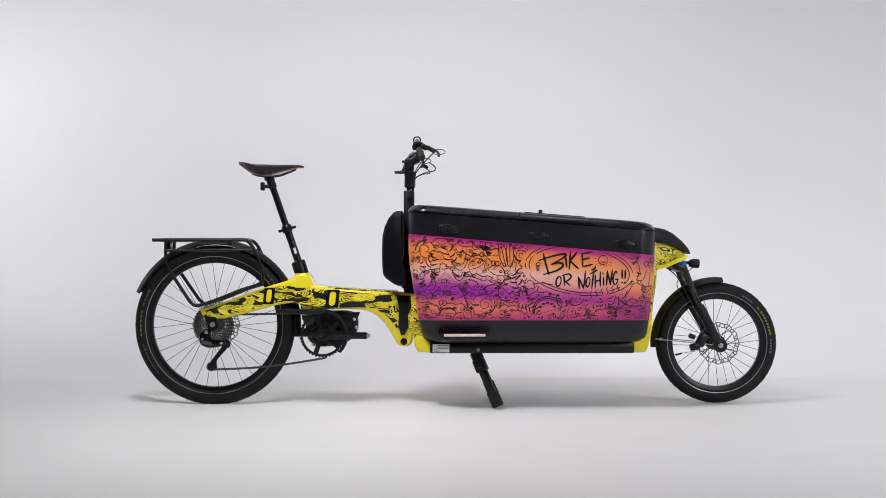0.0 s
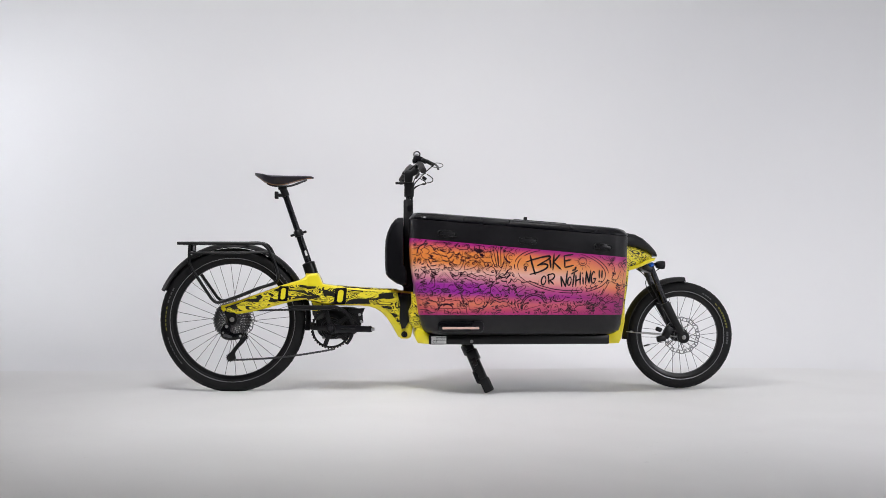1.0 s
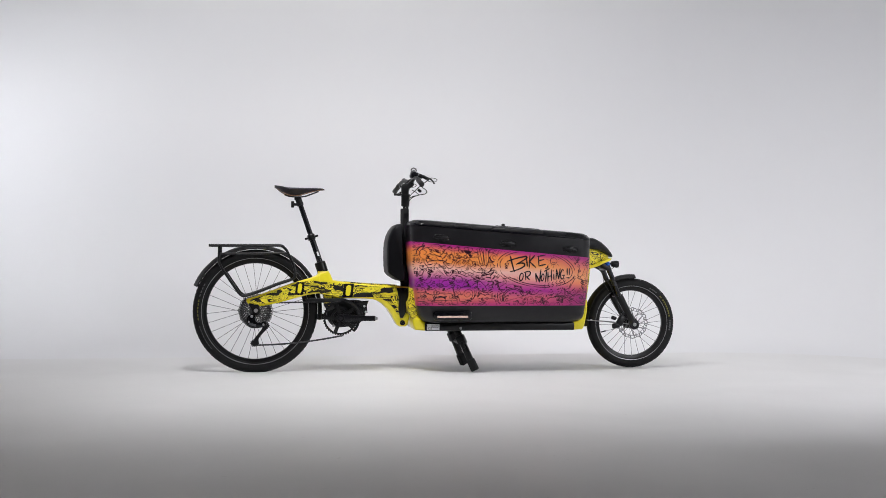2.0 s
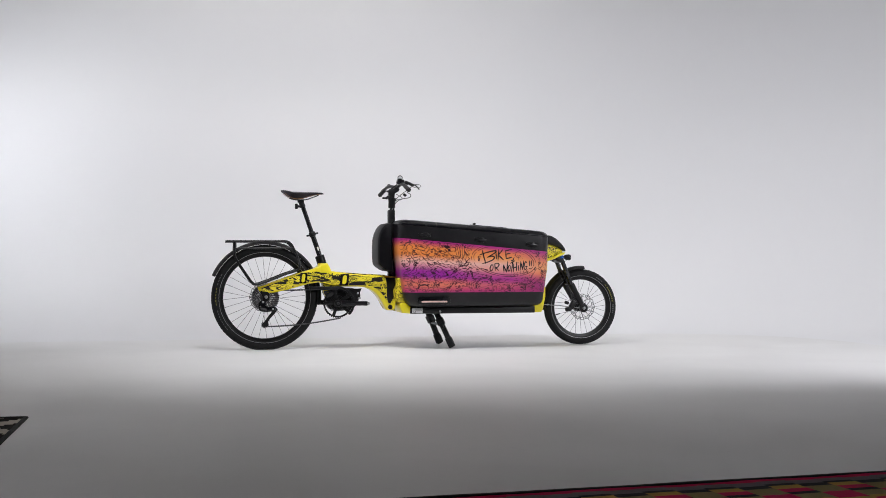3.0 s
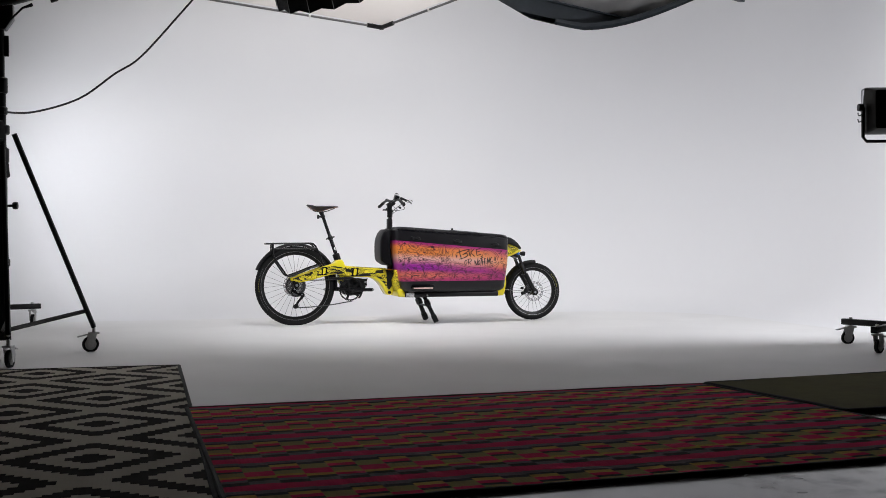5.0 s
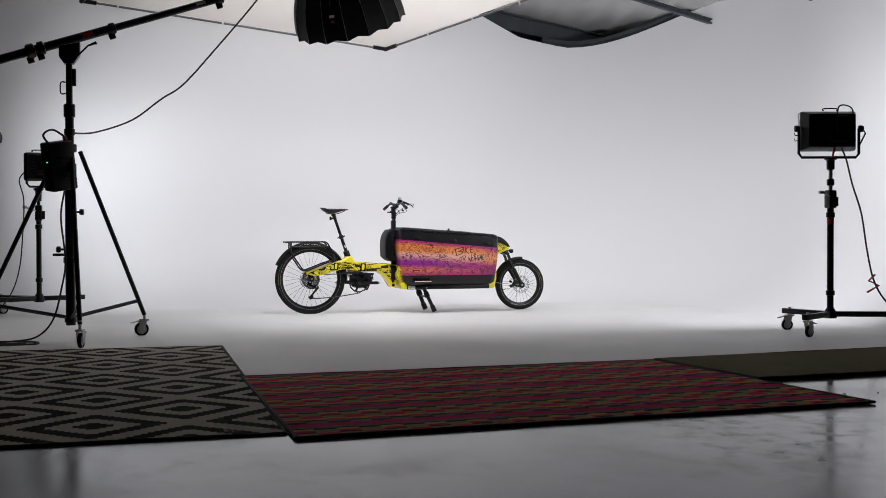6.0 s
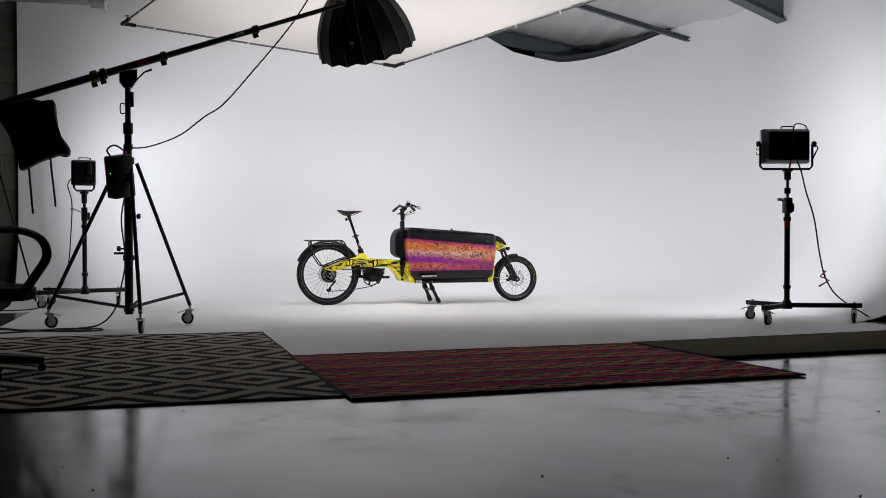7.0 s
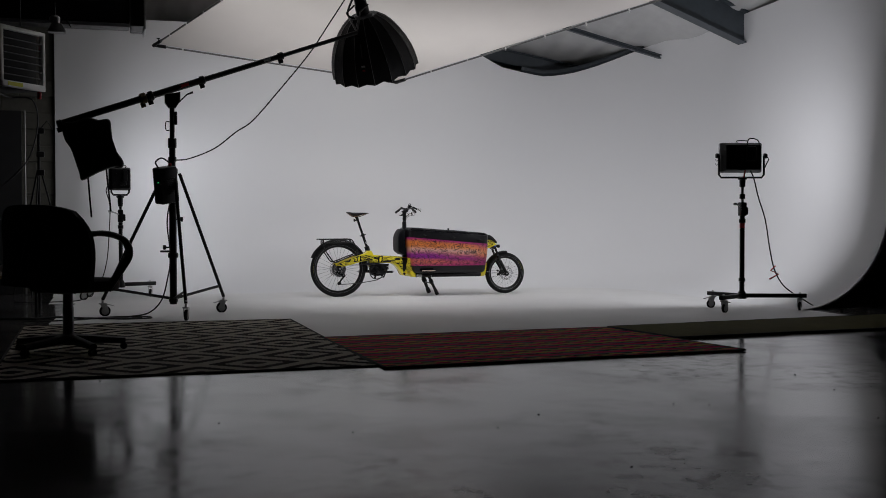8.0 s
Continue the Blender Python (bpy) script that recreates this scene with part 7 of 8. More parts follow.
def build_fork():
    top, mid, ax = Vector((2.030, 0, 0.605)), Vector((2.100, 0, 0.430)), Vector((2.19, 0, 0.262))
    for s in (-1, 1):
        y = Vector((0, 0.066 * s, 0))
        bm = B()
        rod(bm, top + y, mid + y, 0.0145, n=18)
        st = part("fork_stanchion", bm, M_STANCHION, BIKE, "polished dark fork tube")
        bm = B()
        tube(bm, [mid + y, mid.lerp(ax, 0.1) + y, mid.lerp(ax, 0.6) + y, ax + y], [0.021, 0.022, 0.019, 0.016], 14)
        lo = part("fork_lower", bm, M_BLACK, BIKE, "black fork leg")
        bm = B()
        lathe(bm, [(0.0, -0.006), (0.006, -0.006), (0.008, 0.0), (0.013, 0.002), (0.014, 0.008), (0.013, 0.014)], ax + y * 1.25, (0, s * -1, 0), 18)
        part("axle_cap", bm, M_STEEL, lo, "bare metal axle end")
        bm = B()
        lathe(bm, [(0.012, -0.010), (0.026, -0.009), (0.030, -0.004), (0.030, 0.010), (0.024, 0.016)], ax + y * 1.08, (0, s * -1, 0), 22)
        part("dropout", bm, M_BLACK, lo)
    bm = B()
    box(bm, (2.085, 0, 0.445), (0.03, 0.12, 0.045), (0, 22, 0), bev=0.01)
    part("fork_brace", bm, M_BLACK, BIKE)
    bm = B()
    box(bm, (2.012, 0, 0.60), (0.06, 0.165, 0.034), (0, 22, 0), bev=0.012)
    rod(bm, (2.005, 0, 0.59), (1.985, 0, 0.66), 0.022)
    part("fork_crown", bm, M_BLACK, BIKE)
    bm = B()
    lathe(bm, [(0.0, 0.016), (0.014, 0.016), (0.018, 0.010), (0.018, 0.0), (0.012, -0.004)], top + Vector((0.0, -0.066, 0.004)), (-0.37, 0, 0.93), 16)
    part("fork_dial", bm, M_BLUE, BIKE, "blue anodised adjuster dial")
    bm = B()
    lathe(bm, [(0.0, -0.026), (0.015, -0.023), (0.019, -0.010), (0.021, 0.010), (0.019, 0.019), (0.0, 0.017)], (2.084, -0.02, 0.609), (1, 0, -0.05), 20)
    rod(bm, (2.03, -0.02, 0.612), (2.08, -0.02, 0.612), 0.007)
    part("headlight", bm, M_PLASTIC, BIKE, "small black headlight")
    bm = B()
    box(bm, (2.112, -0.060, 0.285), (0.040, 0.030, 0.062), (0, 28, 0), bev=0.01)
    box(bm, (2.082, -0.062, 0.255), (0.045, 0.024, 0.030), (0, -10, 0), bev=0.007)
    box(bm, (2.070, -0.062, 0.300), (0.030, 0.022, 0.022), (0, 20, 0), bev=0.006)
    part("brake_caliper", bm, M_BLACK, BIKE, "black disc brake caliper")
    bm = B()
    tube(bm, spline([(2.10, -0.08, 0.31), (2.075, -0.085, 0.40), (2.03, -0.085, 0.49), (1.99, -0.07, 0.56), (1.94, -0.05, 0.60)], 6), 0.0026, 6)
    tube(bm, spline([(2.09, -0.02, 0.60), (2.0, -0.06, 0.53), (2.03, -0.075, 0.45)], 6), 0.002, 6)
    part("brake_hose", bm, M_CABLE, BIKE)


build_wheels()
build_frame()
build_drive()
build_rack()
build_saddle()
build_steering()
build_kickstand()
build_fork()
build_box()

# the bike's tubing sits a touch forward and above the wheels
for ob in BIKE.children:
    if not ob.name.startswith(("rear_wheel", "front_wheel", "kickstand", "fork", "front_mudguard", "rear_mudguard", "brake_caliper", "stay_bolt")):
        ob.location += Vector((0.006, 0, 0.006))


# ---- drawings and lettering on the box ----


def level(x, z):
    """How far up the box a point of its side lies, as box_ends counts it."""
    return 0.22 + 0.55 * (z - PANEL_FOOT) / (panel_top(x) - PANEL_FOOT)


def side_y(x, z, off=0.0012):
    """The near side of the printed panel at x and z, round its corners too."""
    f = level(x, z)
    x0, x1 = box_ends(f)
    hw, r = 0.269 + 0.034 * min(1, 2 * f), 0.075
    e = max(0.0, x0 + r - x, x - (x1 - r))
    return -(hw - r + math.sqrt(max(0.0, (r + off) ** 2 - min(e, r) ** 2)))


def on_panel(x, z):
    x0, x1 = box_ends(level(x, z))
    return x0 + 0.006 < x < x1 - 0.006 and PANEL_FOOT + 0.002 < z < panel_top(x) - 0.002


def stroke(bm, pts, w, off=0.0012):
    """An ink line with swelling and tapering ends."""
    n = len(pts)
    if n < 2:
        return
    L, R = [], []
    for i, (x, z) in enumerate(pts):
        a, b = pts[max(i - 1, 0)], pts[min(i + 1, n - 1)]
        dx, dz = b[0] - a[0], b[1] - a[1]
        d = math.hypot(dx, dz) or 1
        t = i / (n - 1)
        h = w * 0.5 * (0.45 + 0.75 * math.sin(math.pi * min(1, max(0, t))) ** 0.5)
        L.append((x - dz / d * h, z + dx / d * h))
        R.append((x + dz / d * h, z - dx / d * h))
    vs = [(x, side_y(x, z, off), z) for x, z in L + R]
    add(bm, vs, [(i, i + 1, n + i + 1, n + i) for i in range(n - 1)])


def place(pts, x, z, s, a):
    c, q = math.cos(a), math.sin(a)
    return [(x + s * (u * c - v * q), z + s * (u * q + v * c)) for u, v in pts]


def arc(cx, cy, rx, ry, a0, a1, n=14):
    return [(cx + rx * math.cos(radians(a0 + (a1 - a0) * i / n)), cy + ry * math.sin(radians(a0 + (a1 - a0) * i / n))) for i in range(n + 1)]


def wavy(pts, rng, k=0.05):
    """Shakes a line gently, as a hand would."""
    a, b = rng.uniform(0, 50), rng.uniform(0, 50)
    return [(u + k * noise.noise((u * 3 + a, v * 3, b)), v + k * noise.noise((u * 3, v * 3 + b, a))) for u, v in pts]


def smooth(pts, per=5):
    return [(c.x, c.y) for c in spline([(a, b, 0) for a, b in pts], per)]


def doodle(rng, kind):
    """Strokes (line, weight) of one small drawing about the origin, one unit across."""
    U = rng.uniform
    thin, bold = 1.0, 2.6
    if kind == "beast":
        # long snout, open mouth with teeth, ridged back, hatched belly
        back = smooth([(-0.62, 0.02), (-0.38, 0.16), (-0.2, 0.30), (0.0, 0.22), (0.25, 0.30), (0.45, 0.10), (0.62, -0.20)])
        jaw = smooth([(-0.62, 0.02), (-0.40, 0.02), (-0.22, -0.02), (-0.42, -0.12), (-0.56, -0.16), (-0.40, -0.22), (-0.18, -0.20), (0.1, -0.34), (0.4, -0.28), (0.62, -0.20)])
        out = [(back, 1.3), (jaw, 1.2), (arc(-0.2, 0.20, 0.05, 0.05, 0, 360, 9), thin), ([(-0.50, -0.05), (-0.34, -0.06), (-0.24, -0.05)], bold)]
        out += [([(-0.55 + 0.07 * i, 0.02), (-0.52 + 0.07 * i, -0.04), (-0.49 + 0.07 * i, 0.02)], thin) for i in range(4)]
        out += [([(0.02 + 0.09 * i, 0.24 - 0.02 * i), (0.06 + 0.09 * i, 0.34 - 0.03 * i), (0.10 + 0.09 * i, 0.24 - 0.02 * i)], thin) for i in range(4)]
        return out + [([(-0.05 + 0.09 * i, -0.26), (0.0 + 0.09 * i, -0.08 + U(-0.05, 0.05))], thin) for i in range(5)]
    if kind == "bird":
        body = smooth([(-0.5, 0.22), (-0.34, 0.34), (-0.2, 0.24), (-0.1, 0.02), (0.2, 0.08), (0.55, 0.28), (0.34, -0.1), (0.1, -0.30), (-0.16, -0.24), (-0.28, 0.0), (-0.34, 0.16), (-0.5, 0.22)])
        wing = [(smooth([(-0.02 + 0.10 * i, -0.12), (0.10 + 0.10 * i, -0.02), (0.22 + 0.10 * i, 0.04 + 0.04 * i)], 4), thin) for i in range(4)]
        return [(body, 1.3), (arc(-0.32, 0.25, 0.03, 0.03, 0, 360, 8), 1.4), ([(-0.5, 0.22), (-0.72, 0.14), (-0.40, 0.14)], 1.6), ([(0.0, -0.28), (-0.04, -0.5)], thin), ([(0.12, -0.28), (0.12, -0.5)], thin)] + wing
    if kind == "plant":
        out = [(smooth([(0.0, -0.5), (0.04, -0.15), (-0.04, 0.2), (0.05, 0.5)]), thin)]
        for i in range(6):
            s, z = (-1 if i % 2 else 1), -0.34 + 0.15 * i
            out.append((smooth([(0.0, z), (s * 0.16, z + 0.05), (s * 0.34, z + 0.20)], 4), 2.4))
        return out
    if kind == "flower":
        return [(arc(0, 0, 0.10, 0.10, 0, 360, 10), thin)] + [(arc(0.28 * math.cos(radians(a)), 0.28 * math.sin(radians(a)), 0.15, 0.15, a - 130, a + 130, 9), thin) for a in range(0, 360, 60)]
    if kind == "mushroom":
        return [(arc(0, 0.0, 0.46, 0.40, 0, 180, 14), 1.4), (smooth([(-0.46, 0.0), (0.0, -0.10), (0.46, 0.0)]), 1.2), ([(-0.12, -0.06), (-0.16, -0.42), (0.16, -0.42), (0.12, -0.06)], thin), (arc(-0.12, 0.18, 0.09, 0.07, 0, 360, 8), thin), (arc(0.2, 0.14, 0.07, 0.06, 0, 360, 8), 1.8), ([(0.26, 0.30), (0.36, 0.18), (0.41, 0.05)], bold)]
    if kind == "boot":
        return [(smooth([(-0.1, 0.45), (-0.14, 0.0), (-0.22, -0.2), (-0.5, -0.28), (-0.5, -0.42), (0.2, -0.42), (0.2, -0.1), (0.16, 0.45)]), 1.3), ([(-0.5, -0.36), (0.2, -0.36)], bold)] + [([(-0.12, 0.3 - 0.13 * i), (0.08, 0.26 - 0.13 * i)], thin) for i in range(4)]
    if kind == "waves":
        return [(smooth([(-0.6, -0.2 + 0.13 * j), (-0.3, 0.02 + 0.13 * j), (0.0, -0.16 + 0.13 * j), (0.3, 0.05 + 0.13 * j), (0.6, -0.12 + 0.13 * j)], 4), 1.0 if j else 1.8) for j in range(4)]
    if kind == "curl":
        t = U(1.2, 1.9)
        return [([((0.06 + 0.40 * i / 22) * math.cos(t * 2 * math.pi * i / 22), (0.06 + 0.40 * i / 22) * math.sin(t * 2 * math.pi * i / 22)) for i in range(23)], 1.2), (arc(0, 0, 0.56, 0.5, 200, 300, 8), bold)]
    if kind == "leaf":
        return [(arc(0, -0.35, 0.5, 0.7, 30, 150), 1.3), (arc(0, 0.35, 0.5, 0.7, 210, 330), 1.0), ([(-0.42, 0), (0.0, 0.03), (0.45, 0)], 1.6)] + [([(-0.28 + 0.13 * i, 0), (-0.16 + 0.13 * i, 0.18)], thin) for i in range(5)] + [([(-0.28 + 0.13 * i, 0), (-0.16 + 0.13 * i, -0.18)], thin) for i in range(5)]
    if kind == "cloud":
        return [(arc(0.32 * math.cos(a * 1.05), 0.20 * math.sin(a * 1.05), 0.20, 0.18, math.degrees(a * 1.05) - 95, math.degrees(a * 1.05) + 95, 8), thin) for a in range(6)] + [(arc(0.05, 0.0, 0.14, 0.10, 30, 280, 8), thin)]
    if kind == "fish":
        return [(arc(0, -0.12, 0.45, 0.36, 25, 155), 1.3), (arc(0, 0.12, 0.45, 0.36, 205, 335), 1.3), ([(0.40, 0.0), (0.58, 0.18), (0.52, 0.0), (0.58, -0.18), (0.40, 0.0)], 1.6), (arc(-0.2, 0.06, 0.04, 0.04, 0, 360, 8), 1.4)] + [(arc(-0.05 + 0.13 * k, 0, 0.07, 0.14, -80, 80, 6), thin) for k in range(3)]
    if kind == "guitar":
        return [(smooth([(-0.5, -0.1), (-0.42, -0.28), (-0.2, -0.2), (-0.05, -0.22), (0.05, -0.05), (-0.05, 0.1), (-0.2, 0.1), (-0.4, 0.14), (-0.5, -0.1)]), 1.4), (arc(-0.2, -0.06, 0.07, 0.07, 0, 360, 9), 1.6), ([(0.03, -0.02), (0.6, 0.22)], bold), ([(0.0, -0.08), (0.58, 0.14)], thin)] + [([(0.15 + 0.1 * i, 0.0 + 0.04 * i), (0.12 + 0.1 * i, 0.08 + 0.04 * i)], thin) for i in range(4)]
    if kind == "splash":
        return [([(r0 * math.cos(radians(a)), r0 * math.sin(radians(a))), ((r0 + 0.12) * math.cos(radians(a + 6)), (r0 + 0.12) * math.sin(radians(a + 6))), ((r0 + 0.22) * math.cos(radians(a + 4)), (r0 + 0.22) * math.sin(radians(a + 4)))], U(1.2, 2.8)) for a in range(0, 360, 36) for r0 in (U(0.18, 0.3),)]
    # a limb: two flowing sides, cuff, folds
    return [(smooth([(-0.6, -0.1), (-0.3, 0.12), (0.05, 0.10), (0.3, 0.32), (0.55, 0.36)]), 1.4), (smooth([(-0.55, -0.32), (-0.2, -0.12), (0.1, -0.14), (0.4, 0.08), (0.62, 0.16)]), 1.2), (smooth([(0.55, 0.36), (0.70, 0.34), (0.66, 0.26), (0.74, 0.22), (0.62, 0.16)]), thin), ([(-0.3, 0.06), (-0.26, -0.10)], thin), ([(-0.2, 0.06), (-0.16, -0.04)], bold), ([(0.1, 0.02), (0.2, -0.05)], bold), ([(0.2, 0.14), (0.3, 0.06)], thin)]


def build_drawings():
    panel = next(o for o in scene.objects if o.name == "printed_panel")
    rng = random.Random(7)
    bm = B()
    BX, BZ = 1.545, 0.586
    inside = lambda x, z: ((x - BX) / 0.236) ** 2 + ((z - BZ + 0.10 * (x - BX)) / 0.116) ** 2 < 1
    kinds = ["beast", "beast", "bird", "bird", "plant", "splash", "mushroom", "boot", "beast", "curl", "leaf", "cloud", "fish", "guitar", "splash", "limb"]
    # room for the drawings that follow
    done = [(0.995, 0.545, 0.09), (1.246, 0.65, 0.09), (1.16, 0.69, 0.05), (1.417, 0.435, 0.11), (1.007, 0.407, 0.06), (1.77, 0.50, 0.08)]
    for sizes, count, gap in (((0.054, 0.064, 0.074), 130, 0.37), ((0.032, 0.039, 0.046), 520, 0.37), ((0.016, 0.020, 0.025), 1100, 0.38)):
        made = tries = 0
        while made < count and tries < 6000:
            tries += 1
            x, s = rng.uniform(0.858, 1.862), rng.choice(sizes)
            z = rng.uniform(PANEL_FOOT + 0.006, panel_top(x) - 0.006)
            if not on_panel(x, z) or inside(x, z) or any((x - a) ** 2 + (z - b) ** 2 < (gap * (s + r)) ** 2 for a, b, r in done):
                continue
            done.append((x, z, s))
            made += 1
            a = rng.uniform(-0.5, 0.5) if rng.random() < 0.75 else rng.uniform(0, 6.28)
            side = rng.choice((-1, 1))
            w = rng.uniform(0.0016, 0.0022)
            for line, k in doodle(rng, rng.choice(kinds if s > 0.031 else kinds[4:5] + kinds[9:13] + ["splash", "flower", "limb"])):
                pts = place(wavy([(u * side, v) for u, v in line], rng), x, z, s * 1.05, a)
                run = []
                for q in pts + [None]:
                    if q and on_panel(*q) and not inside(*q):
                        run.append(q)
                    else:
                        if len(run) > 1:
                            stroke(bm, run, w * k * (0.75 if s < 0.031 else 1.0))
                        run = []
    # dashes that fill what is left between the drawings
    small = 0
    for _ in range(9000):
        x = rng.uniform(0.858, 1.862)
        z = rng.uniform(PANEL_FOOT + 0.006, panel_top(x) - 0.006)
        if inside(x, z) or any((x - a) ** 2 + (z - b) ** 2 < (0.42 * r + 0.007) ** 2 for a, b, r in done):
            continue
        done.append((x, z, 0.016))
        small += 1
        line = rng.choice(([(-0.5, 0), (-0.2, 0.14), (0.1, 0.1), (0.5, -0.1)], arc(0, 0, 0.3, 0.3, 0, 300, 10), [(-0.4, -0.1), (0.0, 0.0), (0.4, 0.02)], arc(0, 0, 0.5, 0.35, 20, 170, 8)))
        pts = place(line, x, z, 0.020, rng.uniform(0, 6.28))
        if all(on_panel(*q) for q in pts):
            stroke(bm, pts, rng.uniform(0.0016, 0.0034))
        if small > 420:
            break
    tagged(part("line_drawing", bm, M_INK, panel, "dense dark line drawings"), kind="stuff")

    def drawing(name, lines, w, label, mat=M_INK, shift=(-0.008, -0.006)):
        q = B()
        for line in lines:
            line = [(a + shift[0], b + shift[1]) for a, b in line]
            stroke(q, [c for c in line if on_panel(*c)], w, 0.0014)
        return part(name, q, mat, panel, label)

    # speech bubble: broken double outline
    rim = []
    for k, (rx, rz) in enumerate(((0.221, 0.104), (0.206, 0.093))):
        for a0, a1 in (((4, 52), (56, 70), (74, 126), (131, 172), (176, 190), (216, 262), (266, 296), (301, 350)) if k == 0 else ((-28, 84), (92, 150), (156, 192), (222, 300), (306, 326))):
            rim.append([(BX + x, BZ + z - 0.10 * x) for x, z in arc(0, 0, rx, rz, a0, a1, 24)])
    rim.append([(BX - 0.204, BZ - 0.012), (BX - 0.196, BZ - 0.030), (BX - 0.178, BZ - 0.044), (BX - 0.190, BZ - 0.059), (BX - 0.152, BZ - 0.053), (BX - 0.108, BZ - 0.062), (BX - 0.108, BZ - 0.050)])
    rim += [arc(1.378, 0.609, 0.011, 0.006, 0, 360), arc(1.375, 0.596, 0.007, 0.004, 0, 360), arc(1.376, 0.586, 0.005, 0.003, 0, 360)]
    tagged(drawing("speech_bubble", rim, 0.0031, "broken oval outline round the lettering", shift=(0, 0)), kind="stuff")
    # sun
    lines = [arc(1.652, 0.632, 0.019, 0.019, 0, 360, 18), arc(1.652, 0.630, 0.010, 0.008, 190, 350, 8)]
    lines += [[(1.655 + r * math.cos(radians(a)), 0.632 + r * 0.85 * math.sin(radians(a))) for r in (0.026, 0.034 + 0.010 * (i % 2))] for i, a in enumerate(range(0, 360, 24))]
    drawing("sun_drawing", lines, 0.0028, "small ink sun with rays")
    # warning triangle on a post
    t = [(0.960, 0.536), (1.055, 0.532), (1.003, 0.584), (0.960, 0.536)]
    i = [(1.004 + (x - 1.004) * 0.76, 0.549 + (z - 0.549) * 0.76) for x, z in t]
    lines = [t[:2], t[1:3], t[2:], i[:2], i[1:3], i[2:], [(1.001, 0.533), (1.002, 0.470)], [(1.008, 0.533), (1.009, 0.470)], arc(0.994, 0.545, 0.008, 0.007, 0, 360), arc(1.015, 0.544, 0.008, 0.007, 0, 360), [(0.994, 0.545), (1.004, 0.556), (1.015, 0.544), (1.000, 0.544)]]
    drawing("warning_sign_drawing", lines, 0.0026, "ink triangle sign on a post")
    # boards, ball, melon slice, mushroom, road edge
    lines = []
    for cx, tilt in ((1.240, 0.22), (1.268, 0.02)):
        for s in (-1, 0, 1):
            lines.append(place([(s * 0.30 * math.cos(radians(a)), math.sin(radians(a))) for a in range(-90, 91, 15)], cx, 0.655, 0.052, tilt))
    drawing("surfboard_drawing", lines, 0.0027, "two upright ink surfboards")
    lines = [arc(1.168, 0.695, 0.023, 0.023, 0, 360, 20), arc(1.168, 0.672, 0.020, 0.045, 60, 120, 8), arc(1.150, 0.695, 0.018, 0.030, -50, 50, 8), arc(1.186, 0.700, 0.018, 0.030, 130, 230, 8)]
    lines += [arc(1.168, 0.695, 0.020 - 0.003 * k, 0.020 - 0.003 * k, 200, 330, 10) for k in range(5)]
    drawing("ball_drawing", lines, 0.0032, "small ink beach ball")
    lines = [arc(1.425, 0.420, 0.062, 0.062, 15, 195, 18), arc(1.425, 0.420, 0.054, 0.054, 15, 195, 18), [(1.485, 0.436), (1.365, 0.404)]] + [arc(1.425 + 0.035 * math.cos(radians(a)), 0.420 + 0.035 * math.sin(radians(a)), 0.005, 0.003, 0, 360, 8) for a in range(35, 195, 28)]
    drawing("melon_drawing", lines, 0.0034, "ink melon slice")
    lines = [arc(1.015, 0.413, 0.032, 0.022, 0, 180, 14), [(0.983, 0.413), (1.047, 0.413)], [(1.008, 0.412), (1.006, 0.392), (1.026, 0.392), (1.022, 0.412)], arc(1.02, 0.420, 0.02, 0.012, 10, 170, 10)]
    drawing("mushroom_drawing", lines, 0.0046, "ink mushroom")
    lines = [[(1.835, 0.545), (1.77, 0.545), (1.735, 0.47)], [(1.835, 0.535), (1.775, 0.537), (1.742, 0.472)], [(1.70, 0.482), (1.75, 0.45), (1.81, 0.405)], [(1.835, 0.395), (1.74, 0.452)]]
    lines += [[(1.60 + 0.022 * k, 0.472 + 0.006 * k), (1.607 + 0.022 * k, 0.484 + 0.006 * k), (1.598 + 0.022 * k, 0.494 + 0.006 * k), (1.606 + 0.022 * k, 0.506 + 0.006 * k)] for k in range(6)]
    drawing("road_drawing", lines, 0.0034, "ink road edge and heat lines")

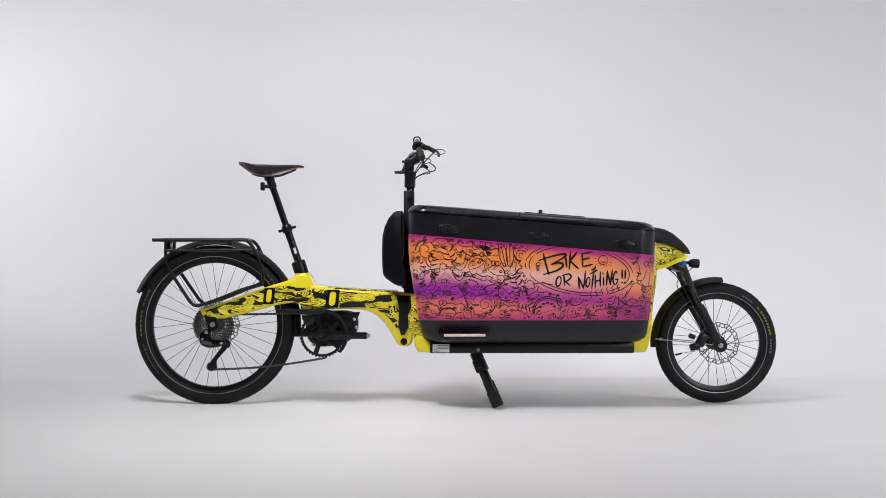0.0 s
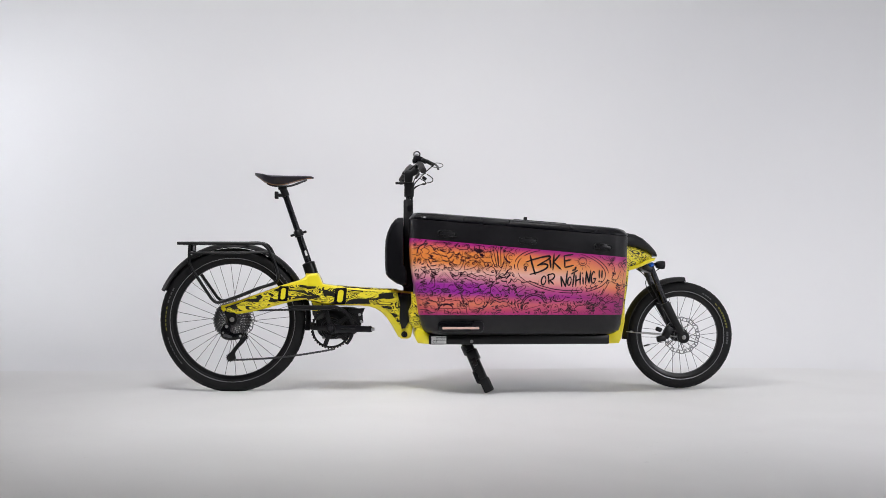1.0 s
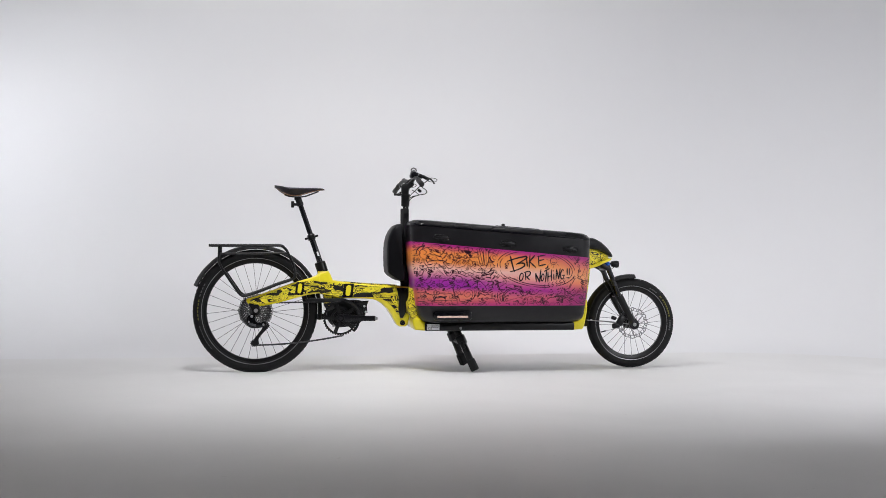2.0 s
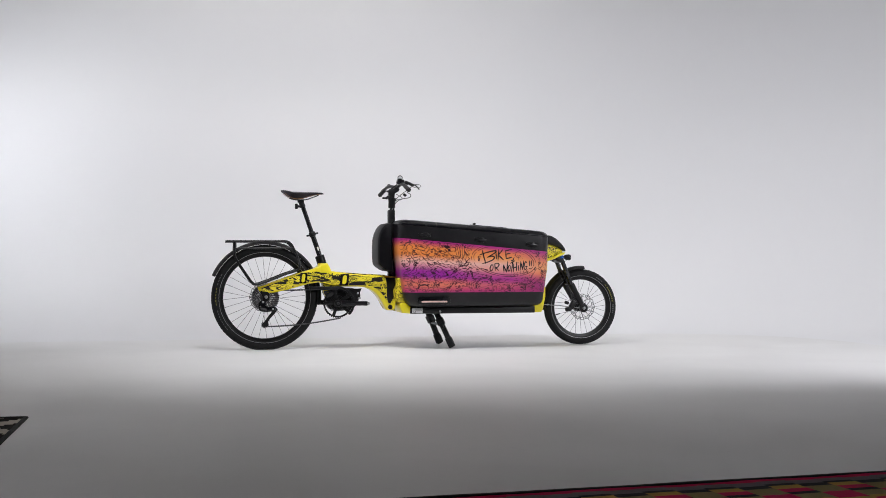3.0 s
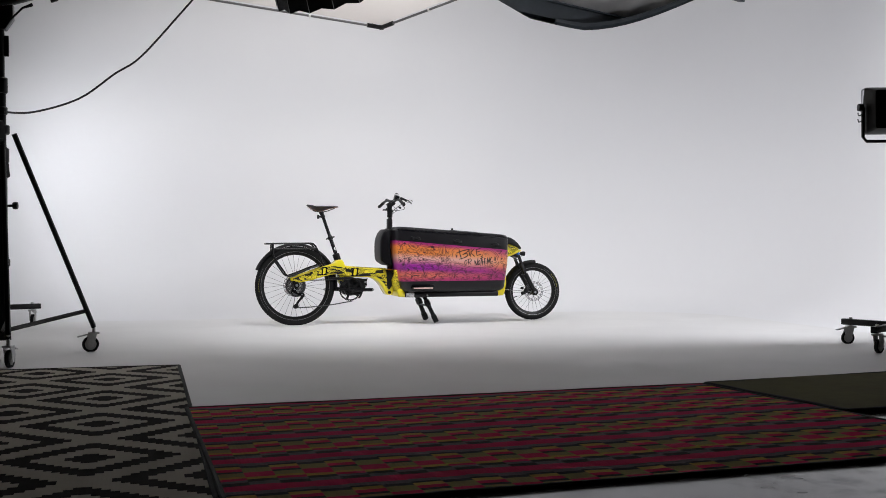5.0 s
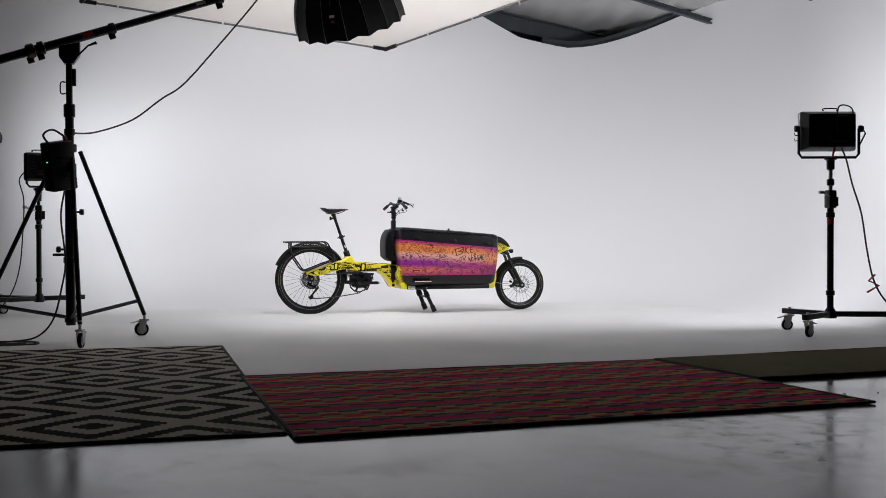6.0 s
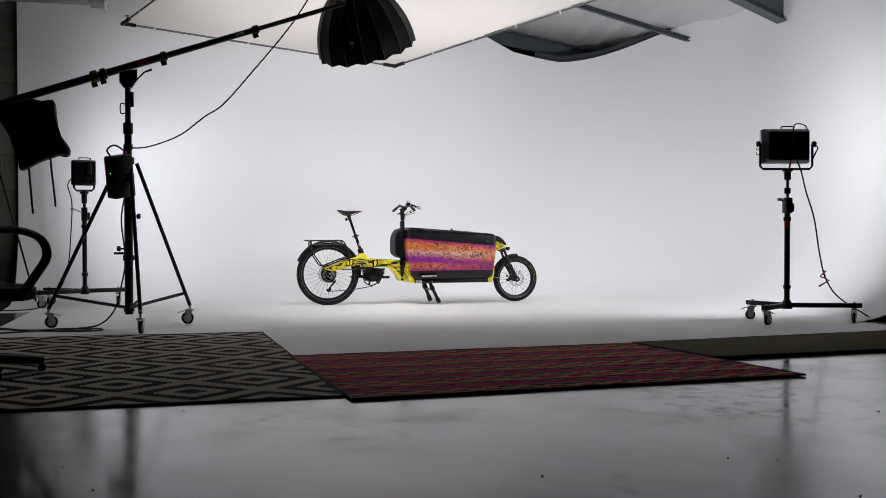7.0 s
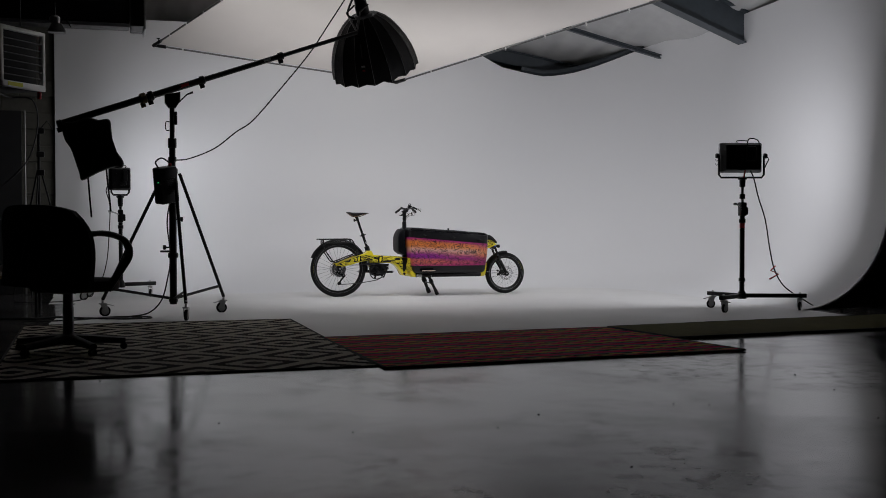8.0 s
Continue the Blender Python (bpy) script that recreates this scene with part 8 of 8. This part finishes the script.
    def letter(lines, w):
        """One brush-drawn letter; its corners in millimetres from the bubble's upper left."""
        q = B()
        for line in lines:
            pts = [(1.303 + 0.000774 * a, 0.776 - 0.000775 * b) for a, b in line]
            if len(pts) > 2:
                pts = [(c.x, c.z) for c in spline([(a, 0, b) for a, b in pts], 6)]
            else:
                (a, b), (c, d) = pts
                pts = [(a + (c - a) * i / 6, b + (d - b) * i / 6) for i in range(7)]
            stroke(q, pts, w, 0.0018)
        part("lettering", q, M_INK2, panel, "black hand-lettered letter")

    oval = lambda x, y, rx, ry: [(x + rx * math.cos(a * math.pi / 6) + 0.15 * ry * math.sin(a * math.pi / 6), y - ry * math.sin(a * math.pi / 6)) for a in range(14)]
    dot = lambda x, y: [(x - 3, y - 3), (x + 3, y + 4)]
    letter([[(122, 156), (134, 210), (153, 274)], [(95, 197), (160, 176), (222, 162), (244, 166), (225, 184), (163, 218)], [(163, 218), (200, 208), (225, 213), (221, 232), (180, 254), (119, 271)]], 0.0072)
    letter([[(241, 176), (247, 234)], dot(236, 158)], 0.0072)
    letter([[(267, 144), (259, 247)], [(304, 149), (260, 201)], [(262, 196), (311, 242)]], 0.0066)
    letter([[(328, 158), (332, 230)], [(321, 161), (384, 149)], [(329, 191), (371, 182)], [(331, 229), (386, 216)]], 0.0062)
    letter([[(399, 224), (394, 240), (376, 247)]], 0.0066)
    letter([oval(203, 307, 13, 26)], 0.0058)
    letter([[(231, 268), (236, 333)], [(221, 277), (258, 267), (269, 282), (256, 300), (236, 307)], [(238, 304), (266, 331)]], 0.0058)
    letter([[(307, 280), (314, 347)], [(308, 281), (337, 347)], [(336, 346), (347, 249)]], 0.0062)
    letter([oval(359, 311, 10, 25)], 0.0056)
    letter([[(369, 269), (411, 245)], [(390, 254), (379, 347)]], 0.0062)
    letter([[(399, 270), (398, 344)], [(425, 254), (424, 337)], [(398, 308), (425, 298)]], 0.0058)
    letter([[(441, 284), (443, 332)], dot(438, 263)], 0.0058)
    letter([[(457, 332), (463, 248)], [(462, 250), (479, 327)], [(478, 326), (489, 243)]], 0.0058)
    letter([[(515, 264), (506, 253), (493, 284), (495, 316), (508, 321), (519, 297)], [(503, 297), (523, 294)]], 0.0056)
    letter([[(541, 244), (541, 294)], dot(540, 312)], 0.0062)
    letter([[(558, 244), (556, 294)], dot(553, 312)], 0.0062)


build_drawings()
